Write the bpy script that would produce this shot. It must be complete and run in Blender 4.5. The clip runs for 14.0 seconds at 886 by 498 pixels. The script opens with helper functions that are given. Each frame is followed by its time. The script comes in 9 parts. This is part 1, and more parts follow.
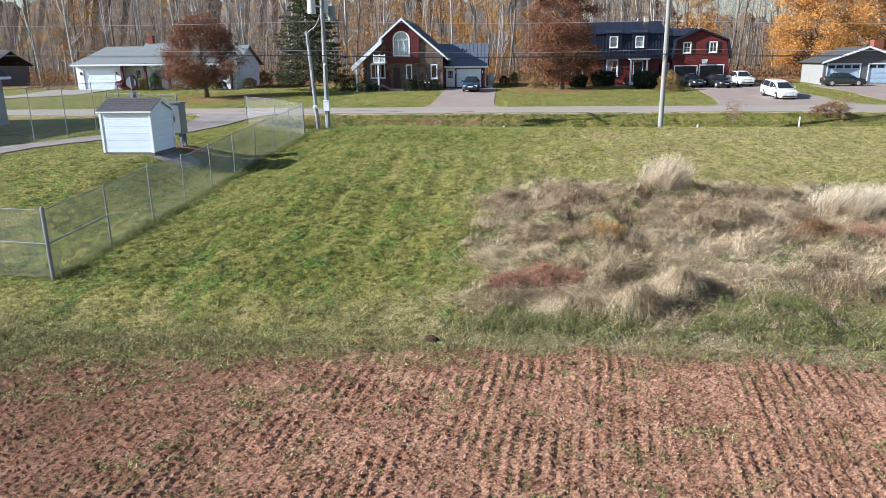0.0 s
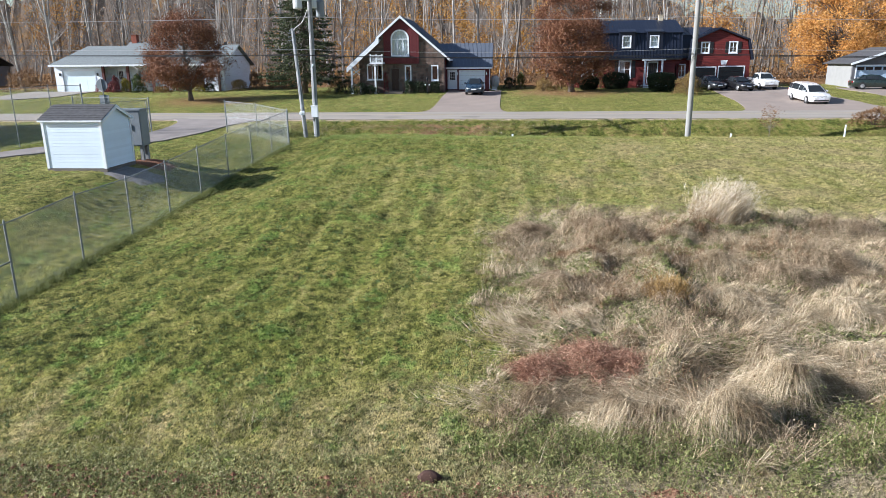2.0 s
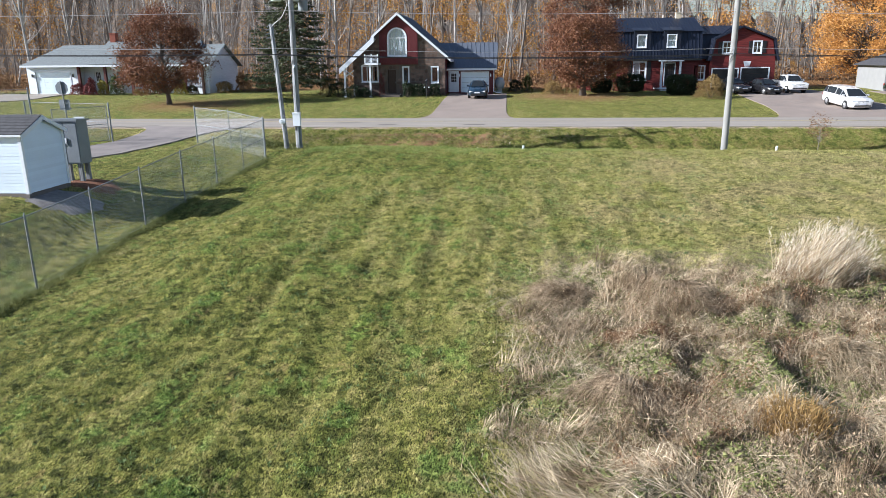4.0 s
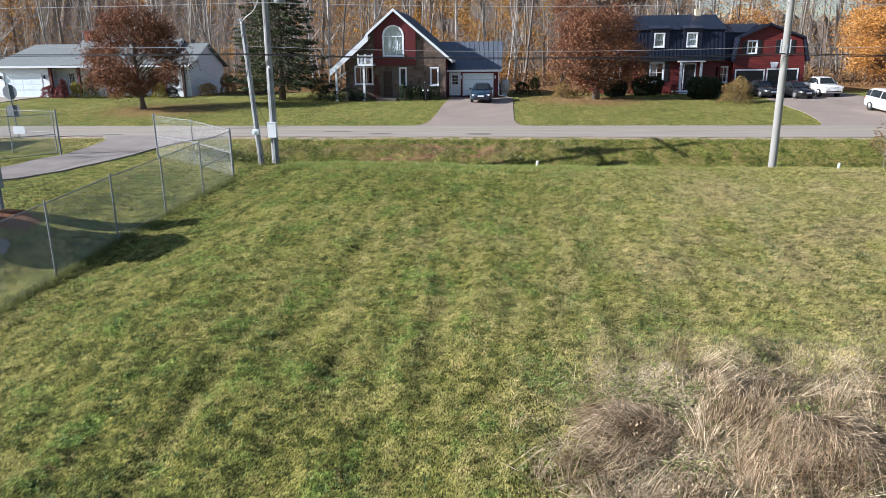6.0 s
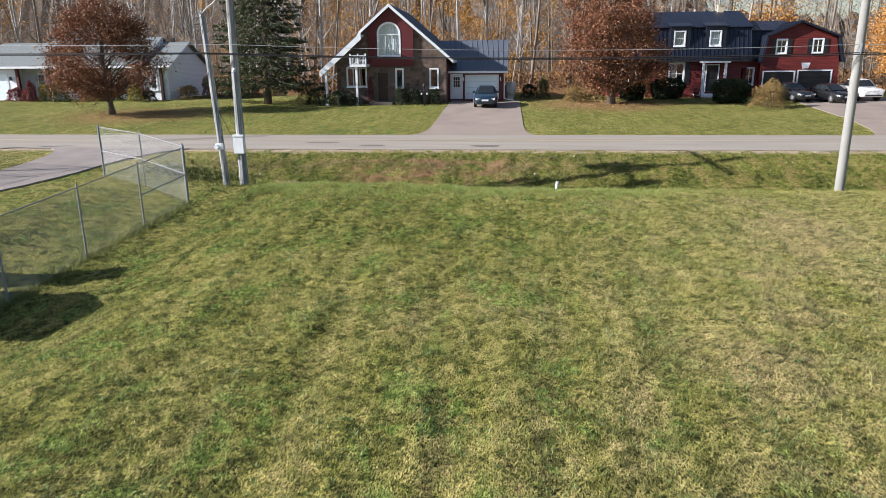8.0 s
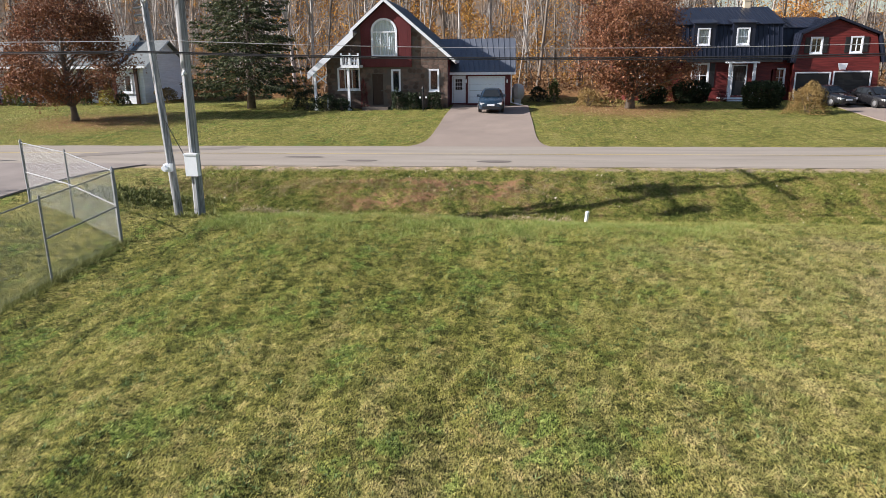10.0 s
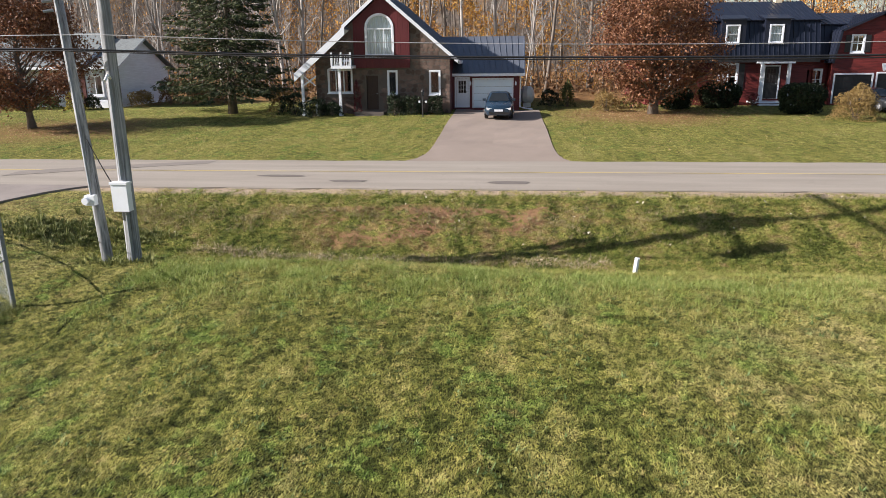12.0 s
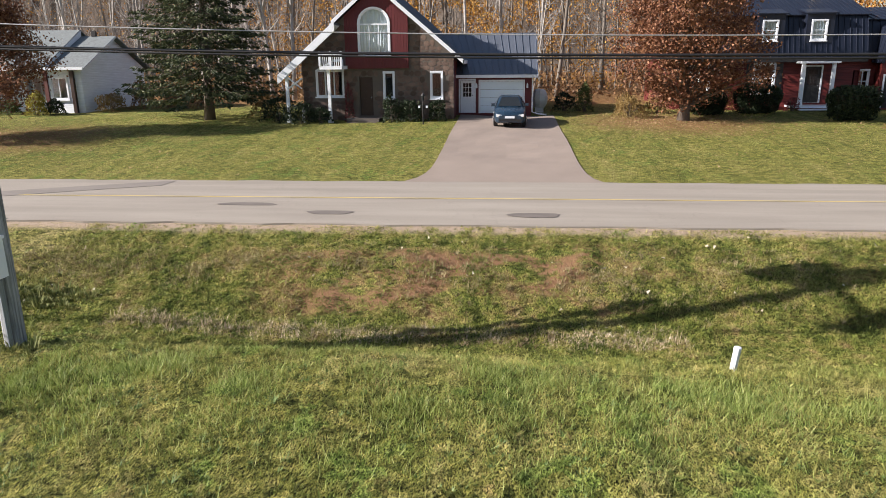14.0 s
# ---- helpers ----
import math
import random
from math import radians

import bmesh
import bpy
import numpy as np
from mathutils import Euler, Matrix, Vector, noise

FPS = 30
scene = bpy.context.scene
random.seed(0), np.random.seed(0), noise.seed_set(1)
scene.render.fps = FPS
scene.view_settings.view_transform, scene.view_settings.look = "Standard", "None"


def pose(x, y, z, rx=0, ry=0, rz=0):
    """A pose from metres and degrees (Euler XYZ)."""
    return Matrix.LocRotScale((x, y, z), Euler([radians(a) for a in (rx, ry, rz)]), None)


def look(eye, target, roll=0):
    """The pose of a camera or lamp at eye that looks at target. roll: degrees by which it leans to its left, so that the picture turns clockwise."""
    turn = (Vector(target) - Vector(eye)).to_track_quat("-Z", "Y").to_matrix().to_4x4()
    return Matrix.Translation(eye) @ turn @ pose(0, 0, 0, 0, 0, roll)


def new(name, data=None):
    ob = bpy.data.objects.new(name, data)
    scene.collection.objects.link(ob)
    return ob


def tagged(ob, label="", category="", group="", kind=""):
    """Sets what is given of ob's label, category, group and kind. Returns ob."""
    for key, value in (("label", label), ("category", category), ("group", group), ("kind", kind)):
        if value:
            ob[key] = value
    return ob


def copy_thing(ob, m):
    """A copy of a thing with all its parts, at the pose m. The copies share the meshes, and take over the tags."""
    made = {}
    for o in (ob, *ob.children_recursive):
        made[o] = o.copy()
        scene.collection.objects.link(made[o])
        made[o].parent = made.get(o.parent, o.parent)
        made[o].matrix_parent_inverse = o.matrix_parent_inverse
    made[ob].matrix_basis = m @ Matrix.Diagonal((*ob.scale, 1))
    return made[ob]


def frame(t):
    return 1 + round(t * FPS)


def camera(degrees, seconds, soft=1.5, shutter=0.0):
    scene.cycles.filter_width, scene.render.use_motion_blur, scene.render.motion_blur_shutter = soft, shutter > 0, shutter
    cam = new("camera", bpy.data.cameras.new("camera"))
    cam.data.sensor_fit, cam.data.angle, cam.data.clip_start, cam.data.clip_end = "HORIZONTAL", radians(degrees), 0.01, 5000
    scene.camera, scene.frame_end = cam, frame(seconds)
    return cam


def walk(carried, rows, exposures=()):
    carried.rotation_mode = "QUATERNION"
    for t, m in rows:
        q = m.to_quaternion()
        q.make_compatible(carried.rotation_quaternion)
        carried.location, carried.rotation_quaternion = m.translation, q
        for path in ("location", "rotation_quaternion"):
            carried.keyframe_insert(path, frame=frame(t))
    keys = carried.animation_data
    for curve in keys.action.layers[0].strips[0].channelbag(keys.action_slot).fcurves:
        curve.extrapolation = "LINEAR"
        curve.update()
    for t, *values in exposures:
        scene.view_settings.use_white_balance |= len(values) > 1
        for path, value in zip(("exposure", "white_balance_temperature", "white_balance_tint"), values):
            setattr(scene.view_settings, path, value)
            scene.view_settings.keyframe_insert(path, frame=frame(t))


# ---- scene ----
cam = camera(65.5, 14.0, soft=0.85)
# seconds, eye x, y, z, yaw, pitch, roll in degrees
PATH = [
    (0.00, 1.858, -3.507, 3.996, 5.228, -15.517, -0.702),
    (0.50, 1.734, -2.377, 3.989, 5.242, -15.502, -0.683),
    (1.00, 1.611, -1.169, 3.983, 5.255, -15.488, -0.664),
    (1.50, 1.489, 0.094, 3.978, 5.267, -15.474, -0.647),
    (2.00, 1.368, 1.395, 3.974, 5.278, -15.461, -0.630),
    (2.50, 1.248, 2.719, 3.971, 5.288, -15.449, -0.615),
    (3.00, 1.128, 4.056, 3.969, 5.297, -15.438, -0.600),
    (4.00, 0.887, 6.746, 3.966, 5.312, -15.418, -0.574),
    (4.75, 0.707, 8.760, 3.966, 5.321, -15.406, -0.558),
    (5.50, 0.525, 10.764, 3.967, 5.327, -15.395, -0.544),
    (6.00, 0.402, 12.093, 3.967, 5.330, -15.388, -0.536),
    (6.50, 0.278, 13.415, 3.969, 5.332, -15.383, -0.528),
    (7.00, 0.153, 14.731, 3.970, 5.333, -15.378, -0.522),
    (7.50, 0.027, 16.038, 3.972, 5.333, -15.375, -0.517),
    (8.00, -0.102, 17.337, 3.974, 5.331, -15.372, -0.513),
    (9.00, -0.365, 19.905, 3.977, 5.326, -15.368, -0.509),
    (9.60, -0.528, 21.424, 3.979, 5.321, -15.368, -0.508),
    (10.50, -0.779, 23.668, 3.981, 5.310, -15.370, -0.509),
    (11.00, -0.924, 24.898, 3.981, 5.303, -15.372, -0.512),
    (11.50, -1.071, 26.119, 3.982, 5.295, -15.374, -0.515),
    (12.00, -1.222, 27.335, 3.982, 5.285, -15.378, -0.519),
    (12.50, -1.377, 28.553, 3.981, 5.275, -15.383, -0.525),
    (13.00, -1.536, 29.782, 3.979, 5.264, -15.388, -0.531),
    (13.50, -1.700, 31.037, 3.977, 5.251, -15.394, -0.539),
    (14.00, -1.868, 32.337, 3.975, 5.238, -15.401, -0.548),
]


def aim(x, y, z, yaw, pitch, roll):
    a, p = radians(yaw), radians(pitch)
    return look((x, y, z), (x - math.sin(a) * math.cos(p), y + math.cos(a) * math.cos(p), z + math.sin(p)), roll)


walk(cam, [(row[0], aim(*row[1:])) for row in PATH], [(0.0, 1.02, 6000, 10), (3.0, 1.02, 5950, 10), (6.0, 0.92, 6100, 11), (8.0, 0.92, 6400, 12), (11.0, 0.90, 6750, 14), (14.0, 0.97, 6850, 14)])

# ---- light ----
SUN_EL, SUN_AZ = 27.0, 14.5
world = bpy.data.worlds.new("sky")
scene.world = world
world.use_nodes = True
sky = world.node_tree.nodes.new("ShaderNodeTexSky")
sky.sky_type, sky.sun_disc = "NISHITA", False
sky.sun_elevation, sky.sun_rotation = radians(SUN_EL), radians(270 - SUN_AZ)
back = world.node_tree.nodes["Background"]
world.node_tree.links.new(sky.outputs[0], back.inputs[0])
back.inputs[1].default_value = 0.068
sun_data = bpy.data.lights.new("sun", "SUN")
sun_data.energy, sun_data.angle, sun_data.color = 5.0, radians(0.53), (1.0, 0.965, 0.925)
sun = new("sun", sun_data)
ce = math.cos(radians(SUN_EL))
SUN_WAY = Vector((ce * math.cos(radians(SUN_AZ)), ce * math.sin(radians(SUN_AZ)), -math.sin(radians(SUN_EL))))
sun.matrix_world = look((-60, -20, 60), Vector((-60, -20, 60)) + SUN_WAY)

# ---- materials ----


class Nodes:
    """A material's node tree with short ways to add nodes."""

    def __init__(self, name):
        self.mat = bpy.data.materials.new(name)
        self.mat.use_nodes = True
        self.nt = self.mat.node_tree
        self.bsdf = self.nt.nodes["Principled BSDF"]
        self.geo = self.nt.nodes.new("ShaderNodeNewGeometry")
        self.tex = self.nt.nodes.new("ShaderNodeTexCoord")
        self.info = self.nt.nodes.new("ShaderNodeObjectInfo")
        self.pos = self.geo.outputs["Position"]
        self.obj = self.tex.outputs["Object"]
        self.island = self.geo.outputs["Random Per Island"]
        self.rand = self.info.outputs["Random"]

    def put(self, socket, value):
        if isinstance(value, bpy.types.NodeSocket):
            self.nt.links.new(value, socket)
        elif isinstance(value, tuple) and len(value) == 3 and len(socket.default_value) == 4:
            socket.default_value = (*value, 1)
        else:
            socket.default_value = value

    def noise(self, vec, scale, detail=3.0, rough=0.55):
        n = self.nt.nodes.new("ShaderNodeTexNoise")
        self.put(n.inputs["Vector"], vec)
        n.inputs["Scale"].default_value, n.inputs["Detail"].default_value, n.inputs["Roughness"].default_value = scale, detail, rough
        return n.outputs["Fac"]

    def voronoi(self, vec, scale, feature="F1"):
        n = self.nt.nodes.new("ShaderNodeTexVoronoi")
        n.feature = feature
        self.put(n.inputs["Vector"], vec)
        n.inputs["Scale"].default_value = scale
        return n.outputs["Distance"]

    def cells(self, vec, scale):
        """A random value for each cell of a crumbly pattern."""
        n = self.nt.nodes.new("ShaderNodeTexVoronoi")
        self.put(n.inputs["Vector"], vec)
        n.inputs["Scale"].default_value = scale
        return self.xyz(n.outputs["Color"])[0]

    def stretch(self, vec, scale, turn=0.0):
        if turn:
            first = self.nt.nodes.new("ShaderNodeMapping")
            self.put(first.inputs["Vector"], vec)
            first.inputs["Rotation"].default_value = (0, 0, radians(turn))
            vec = first.outputs[0]
        n = self.nt.nodes.new("ShaderNodeMapping")
        self.put(n.inputs["Vector"], vec)
        n.inputs["Scale"].default_value = scale
        return n.outputs[0]

    def calc(self, op, a, b=0.0, clamp=False):
        n = self.nt.nodes.new("ShaderNodeMath")
        n.operation, n.use_clamp = op, clamp
        self.put(n.inputs[0], a)
        self.put(n.inputs[1], b)
        return n.outputs[0]

    def step(self, value, lo, hi):
        n = self.nt.nodes.new("ShaderNodeMapRange")
        n.interpolation_type = "SMOOTHSTEP"
        self.put(n.inputs[0], value)
        self.put(n.inputs[1], lo)
        self.put(n.inputs[2], hi)
        return n.outputs[0]

    def ramp(self, fac, stops):
        n = self.nt.nodes.new("ShaderNodeValToRGB")
        self.put(n.inputs[0], fac)
        e = n.color_ramp.elements
        while len(e) < len(stops):
            e.new(0.5)
        for el, (at, col) in zip(e, stops):
            el.position, el.color = at, (*col, 1)
        return n.outputs[0]

    def mix(self, fac, a, b, mode="MIX"):
        n = self.nt.nodes.new("ShaderNodeMix")
        n.data_type, n.blend_type = "RGBA", mode
        self.put(n.inputs[0], fac)
        self.put(n.inputs[6], a)
        self.put(n.inputs[7], b)
        return n.outputs[2]

    def xyz(self, vec):
        n = self.nt.nodes.new("ShaderNodeSeparateXYZ")
        self.put(n.inputs[0], vec)
        return n.outputs

    def bump(self, height, strength=0.4, distance=0.02):
        n = self.nt.nodes.new("ShaderNodeBump")
        n.inputs["Strength"].default_value, n.inputs["Distance"].default_value = strength, distance
        self.put(n.inputs["Height"], height)
        self.put(self.bsdf.inputs["Normal"], n.outputs[0])

    def done(self, colour, rough=0.8, metal=0.0, spec=0.4):
        self.put(self.bsdf.inputs["Base Color"], colour)
        self.put(self.bsdf.inputs["Roughness"], rough)
        self.bsdf.inputs["Metallic"].default_value = metal
        self.bsdf.inputs["Specular IOR Level"].default_value = spec
        return self.mat

    def thin(self, colour, rough, share):
        """A leaf or blade: some of the light comes through it."""
        self.done(colour, rough, 0.0, 0.25)
        soft = self.nt.nodes.new("ShaderNodeBsdfTranslucent")
        both = self.nt.nodes.new("ShaderNodeMixShader")
        both.inputs[0].default_value = share
        self.put(soft.inputs[0], colour)
        self.nt.links.new(self.bsdf.outputs[0], both.inputs[1])
        self.nt.links.new(soft.outputs[0], both.inputs[2])
        self.nt.links.new(both.outputs[0], self.nt.nodes["Material Output"].inputs[0])
        return self.mat


def shade(c, k):
    return tuple(min(1.0, v * k) for v in c)


def surface(name, colour, rough=0.7, scale=3.0, vary=0.18, fine=40.0, bump=0.15, metal=0.0, spec=0.4, by_piece=0.0):
    """A plain material with stains at one scale and grain at another."""
    n = Nodes(name)
    big = n.noise(n.pos, scale, 4)
    small = n.noise(n.pos, fine, 3)
    f = n.calc("ADD", n.calc("MULTIPLY", big, 0.65), n.calc("MULTIPLY", small, 0.35))
    col = n.ramp(f, [(0.3, shade(colour, 1 - vary)), (0.5, colour), (0.7, shade(colour, 1 + vary))])
    if by_piece:
        col = n.mix(1.0, col, n.ramp(n.rand, [(0.0, (1 - by_piece,) * 3), (1.0, (1 + by_piece * 0.4,) * 3)]), "MULTIPLY")
    n.bump(small, bump, 0.01)
    return n.done(col, n.calc("ADD", rough - 0.08, n.calc("MULTIPLY", big, 0.16)), metal, spec)


def turf_colour(n):
    """Autumn lawn: tufts of green, olive and straw, broad-leaved patches, thin lines left by the mower."""
    flat = n.stretch(n.pos, (1, 1, 0))
    out = n.xyz(flat)
    big = n.noise(flat, 0.16, 3)
    mid = n.noise(n.stretch(flat, (1.5, 0.6, 0)), 0.9, 4, 0.6)
    small = n.noise(flat, 4.5, 4, 0.65)
    tuft = n.cells(flat, 5.5)
    chip = n.cells(flat, 13.0)
    lines = n.noise(n.stretch(flat, (2.3, 0.22, 0), -1), 1.0, 4, 0.6)
    f = n.calc("ADD", n.calc("MULTIPLY", big, 0.16), n.calc("ADD", n.calc("MULTIPLY", mid, 0.24), 0.04))
    f = n.calc("ADD", f, n.calc("ADD", n.calc("MULTIPLY", small, 0.24), 0.03))
    f = n.calc("ADD", f, n.calc("MULTIPLY", tuft, 0.08))
    f = n.calc("ADD", f, n.calc("MULTIPLY", chip, 0.04))
    f = n.calc("ADD", f, n.calc("MULTIPLY", lines, 0.25))
    east = n.calc("MULTIPLY", n.step(out[0], -2.0, 8.0), n.step(out[1], 42.0, 33.0))
    f = n.calc("ADD", f, n.calc("MULTIPLY", east, 0.055))
    west = n.calc("MULTIPLY", n.step(out[0], 2.5, -4.0), n.step(out[1], 30.0, 15.0))
    f = n.calc("SUBTRACT", f, n.calc("MULTIPLY", west, 0.055))
    f = n.calc("SUBTRACT", f, n.calc("MULTIPLY", n.step(out[1], 53.0, 56.0), 0.078))
    f = n.calc("ADD", f, n.calc("MULTIPLY", n.step(out[1], 13.2, 10.5), 0.120))
    f = n.calc("SUBTRACT", f, n.calc("MULTIPLY", n.calc("MULTIPLY", n.step(out[0], 0.0, -6.0), n.step(out[1], 42.5, 38.0)), 0.026))
    crest = n.calc("MULTIPLY", n.calc("MULTIPLY", n.step(out[1], 29.0, 35.0), n.step(out[1], 46.0, 43.5)), n.step(out[0], 8.0, 2.0))
    f = n.calc("SUBTRACT", f, n.calc("MULTIPLY", crest, 0.052))
    f = n.calc("SUBTRACT", f, n.calc("MULTIPLY", n.calc("MULTIPLY", n.step(out[0], -10.8, -11.6), n.step(out[1], 44.0, 40.0)), -0.005))
    f = n.calc("SUBTRACT", f, n.calc("MULTIPLY", n.step(out[1], 40.0, 30.0), 0.018))
    f = n.calc("ADD", 0.47, n.calc("MULTIPLY", n.calc("SUBTRACT", f, 0.540), n.calc("SUBTRACT", 1.22, n.calc("MULTIPLY", n.step(out[1], 53.0, 56.0), 0.25))))
    col = n.ramp(f, [(0.32, (0.145, 0.172, 0.036)), (0.43, (0.302, 0.303, 0.082)), (0.53, (0.400, 0.370, 0.136)), (0.62, (0.46, 0.40, 0.185)), (0.72, (0.52, 0.445, 0.25))])
    # broad-leaved weeds keep a fresher green
    weed = n.calc("MULTIPLY", n.step(n.noise(n.stretch(flat, (1.3, 0.7, 0)), 0.75, 5, 0.65), 0.49, 0.60), n.step(tuft, 0.35, 0.6))
    weed = n.calc("MULTIPLY", weed, n.calc("SUBTRACT", 0.75, n.calc("MULTIPLY", n.step(out[0], 1.0, 7.0), 0.45)))
    col = n.mix(weed, col, n.ramp(chip, [(0.1, (0.085, 0.175, 0.030)), (0.6, (0.165, 0.275, 0.055)), (0.95, (0.27, 0.37, 0.10))]))
    # withered olive and tan tufts
    tan = n.calc("MULTIPLY", n.step(n.noise(n.stretch(flat, (1.4, 0.6, 0)), 1.7, 5, 0.7), 0.56, 0.66), n.step(chip, 0.25, 0.7))
    col = n.mix(n.calc("MULTIPLY", tan, 0.55), col, (0.38, 0.275, 0.135))
    worn = n.calc("MULTIPLY", n.step(n.noise(n.stretch(flat, (0.8, 1, 0)), 0.42, 5, 0.6), 0.49, 0.60), n.step(out[0], 0.5, 5.0))
    worn = n.calc("MULTIPLY", worn, n.step(out[1], 42.0, 37.0))
    col = n.mix(n.calc("MULTIPLY", worn, 0.62), col, (0.47, 0.385, 0.20))
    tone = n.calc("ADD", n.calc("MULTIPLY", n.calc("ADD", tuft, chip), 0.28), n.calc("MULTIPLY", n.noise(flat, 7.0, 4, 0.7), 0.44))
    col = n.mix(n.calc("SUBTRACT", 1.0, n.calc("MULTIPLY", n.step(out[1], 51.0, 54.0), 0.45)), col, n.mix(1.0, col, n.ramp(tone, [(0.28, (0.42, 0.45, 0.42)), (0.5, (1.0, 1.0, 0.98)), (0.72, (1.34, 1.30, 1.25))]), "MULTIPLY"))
    # the ditch bank: rank brownish grass with bare red patches
    bank = n.calc("MULTIPLY", n.step(out[1], 42.7, 44.2), n.step(out[1], 48.8, 48.0))
    bank = n.calc("MULTIPLY", bank, n.step(out[0], -13.0, -10.5))
    rank = n.ramp(n.calc("ADD", n.calc("MULTIPLY", mid, 0.5), n.calc("MULTIPLY", small, 0.5)), [(0.41, (0.080, 0.115, 0.022)), (0.49, (0.235, 0.265, 0.060)), (0.56, (0.38, 0.34, 0.115)), (0.64, (0.40, 0.27, 0.14))])
    return n.mix(n.calc("MULTIPLY", bank, 0.85), col, rank)


def rough_mask(n):
    """Where the lot is left unmown: east of a ragged line, south of the mown strip."""
    flat = n.stretch(n.pos, (1, 1, 0))
    wob = n.calc("MULTIPLY", n.calc("SUBTRACT", n.noise(flat, 0.9, 5, 0.7), 0.5), 4.0)
    o = n.xyz(flat)
    a = n.step(n.calc("ADD", o[0], wob), 0.8, 3.0)
    b = n.step(n.calc("ADD", o[1], n.calc("MULTIPLY", wob, 0.5)), 24.2, 21.6)
    return n.calc("MULTIPLY", n.calc("MULTIPLY", a, b), 0.85)


def soil_mask(n):
    flat = n.stretch(n.pos, (1, 1, 0))
    wob = n.calc("MULTIPLY", n.calc("SUBTRACT", n.noise(flat, 1.6, 5, 0.65), 0.5), 2.6)
    o = n.xyz(flat)
    wob = n.calc("ADD", wob, n.calc("MULTIPLY", n.step(o[0], 1.0, -7.0), 0.7))
    return n.step(n.calc("ADD", o[1], wob), 9.9, 8.9)


def make_ground():
    n = Nodes("lawn_and_field")
    flat = n.stretch(n.pos, (1, 1, 0))
    o = n.xyz(flat)
    # grain of dead thatch; its near-black end paints the shade between blades
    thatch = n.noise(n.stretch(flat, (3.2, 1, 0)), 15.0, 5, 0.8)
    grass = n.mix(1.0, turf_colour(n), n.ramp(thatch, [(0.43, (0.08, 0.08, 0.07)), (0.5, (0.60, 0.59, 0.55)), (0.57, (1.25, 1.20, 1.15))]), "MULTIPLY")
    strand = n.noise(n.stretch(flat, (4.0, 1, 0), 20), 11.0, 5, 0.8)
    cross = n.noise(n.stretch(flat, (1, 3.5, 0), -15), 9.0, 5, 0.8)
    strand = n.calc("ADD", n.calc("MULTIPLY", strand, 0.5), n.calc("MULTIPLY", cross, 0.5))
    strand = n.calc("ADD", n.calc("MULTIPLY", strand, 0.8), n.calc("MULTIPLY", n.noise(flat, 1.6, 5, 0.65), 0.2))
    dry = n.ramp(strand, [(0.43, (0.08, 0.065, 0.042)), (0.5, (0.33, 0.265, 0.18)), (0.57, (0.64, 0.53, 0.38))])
    soil = n.ramp(n.noise(flat, 3.0, 6, 0.7), [(0.36, (0.15, 0.070, 0.043)), (0.5, (0.29, 0.150, 0.096)), (0.64, (0.44, 0.262, 0.178))])
    leaf = n.ramp(n.noise(flat, 1.5, 6, 0.7), [(0.3, (0.10, 0.055, 0.025)), (0.5, (0.22, 0.12, 0.05)), (0.7, (0.33, 0.20, 0.09))])
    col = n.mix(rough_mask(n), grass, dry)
    col = n.mix(soil_mask(n), col, soil)
    bank = n.calc("MULTIPLY", n.step(o[1], 44.8, 45.6), n.step(o[1], 48.4, 47.2))
    patch = n.step(n.noise(n.stretch(flat, (0.5, 1, 0)), 0.8, 5, 0.65), 0.46, 0.58)
    patch = n.calc("MULTIPLY", patch, n.calc("ADD", 0.25, n.calc("MULTIPLY", n.step(o[0], 3.0, -1.0), n.step(o[0], -8.5, -5.0))))
    col = n.mix(n.calc("MULTIPLY", n.calc("MULTIPLY", bank, patch), 0.75), col, (0.30, 0.160, 0.095))
    verge = n.calc("MULTIPLY", n.step(o[1], 48.2, 48.75), n.step(o[1], 49.2, 49.0))
    col = n.mix(n.calc("MULTIPLY", verge, n.step(n.noise(flat, 5, 4, 0.7), 0.3, 0.5)), col, (0.44, 0.34, 0.26))
    wood = n.step(n.calc("ADD", o[1], n.calc("MULTIPLY", n.noise(flat, 0.2, 3), 8.0)), 82.0, 88.0)
    col = n.mix(wood, col, leaf)
    # fallen oak leaves on the lawns
    for cx, cy, rad in ((6.6, 70.0, 6.5), (-25.5, 64.0, 6.5)):
        dx, dy = n.calc("SUBTRACT", o[0], cx), n.calc("SUBTRACT", o[1], cy)
        d = n.calc("SQRT", n.calc("ADD", n.calc("MULTIPLY", dx, dx), n.calc("MULTIPLY", dy, dy)))
        litter = n.calc("MULTIPLY", n.step(d, rad, rad * 0.2), n.step(n.noise(flat, 4.0, 6, 0.75), 0.36, 0.52))
        col = n.mix(litter, col, (0.27, 0.15, 0.075))
    n.bump(n.noise(flat, 9, 6, 0.75), 1.0, 0.11)
    return n.done(col, 0.95, 0, 0.15)


def make_blades(name):
    n = Nodes(name)
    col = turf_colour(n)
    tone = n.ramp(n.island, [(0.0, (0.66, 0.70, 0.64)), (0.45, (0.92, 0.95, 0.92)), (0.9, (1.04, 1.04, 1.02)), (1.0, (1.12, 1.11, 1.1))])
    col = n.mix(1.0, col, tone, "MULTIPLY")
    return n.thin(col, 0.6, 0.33)


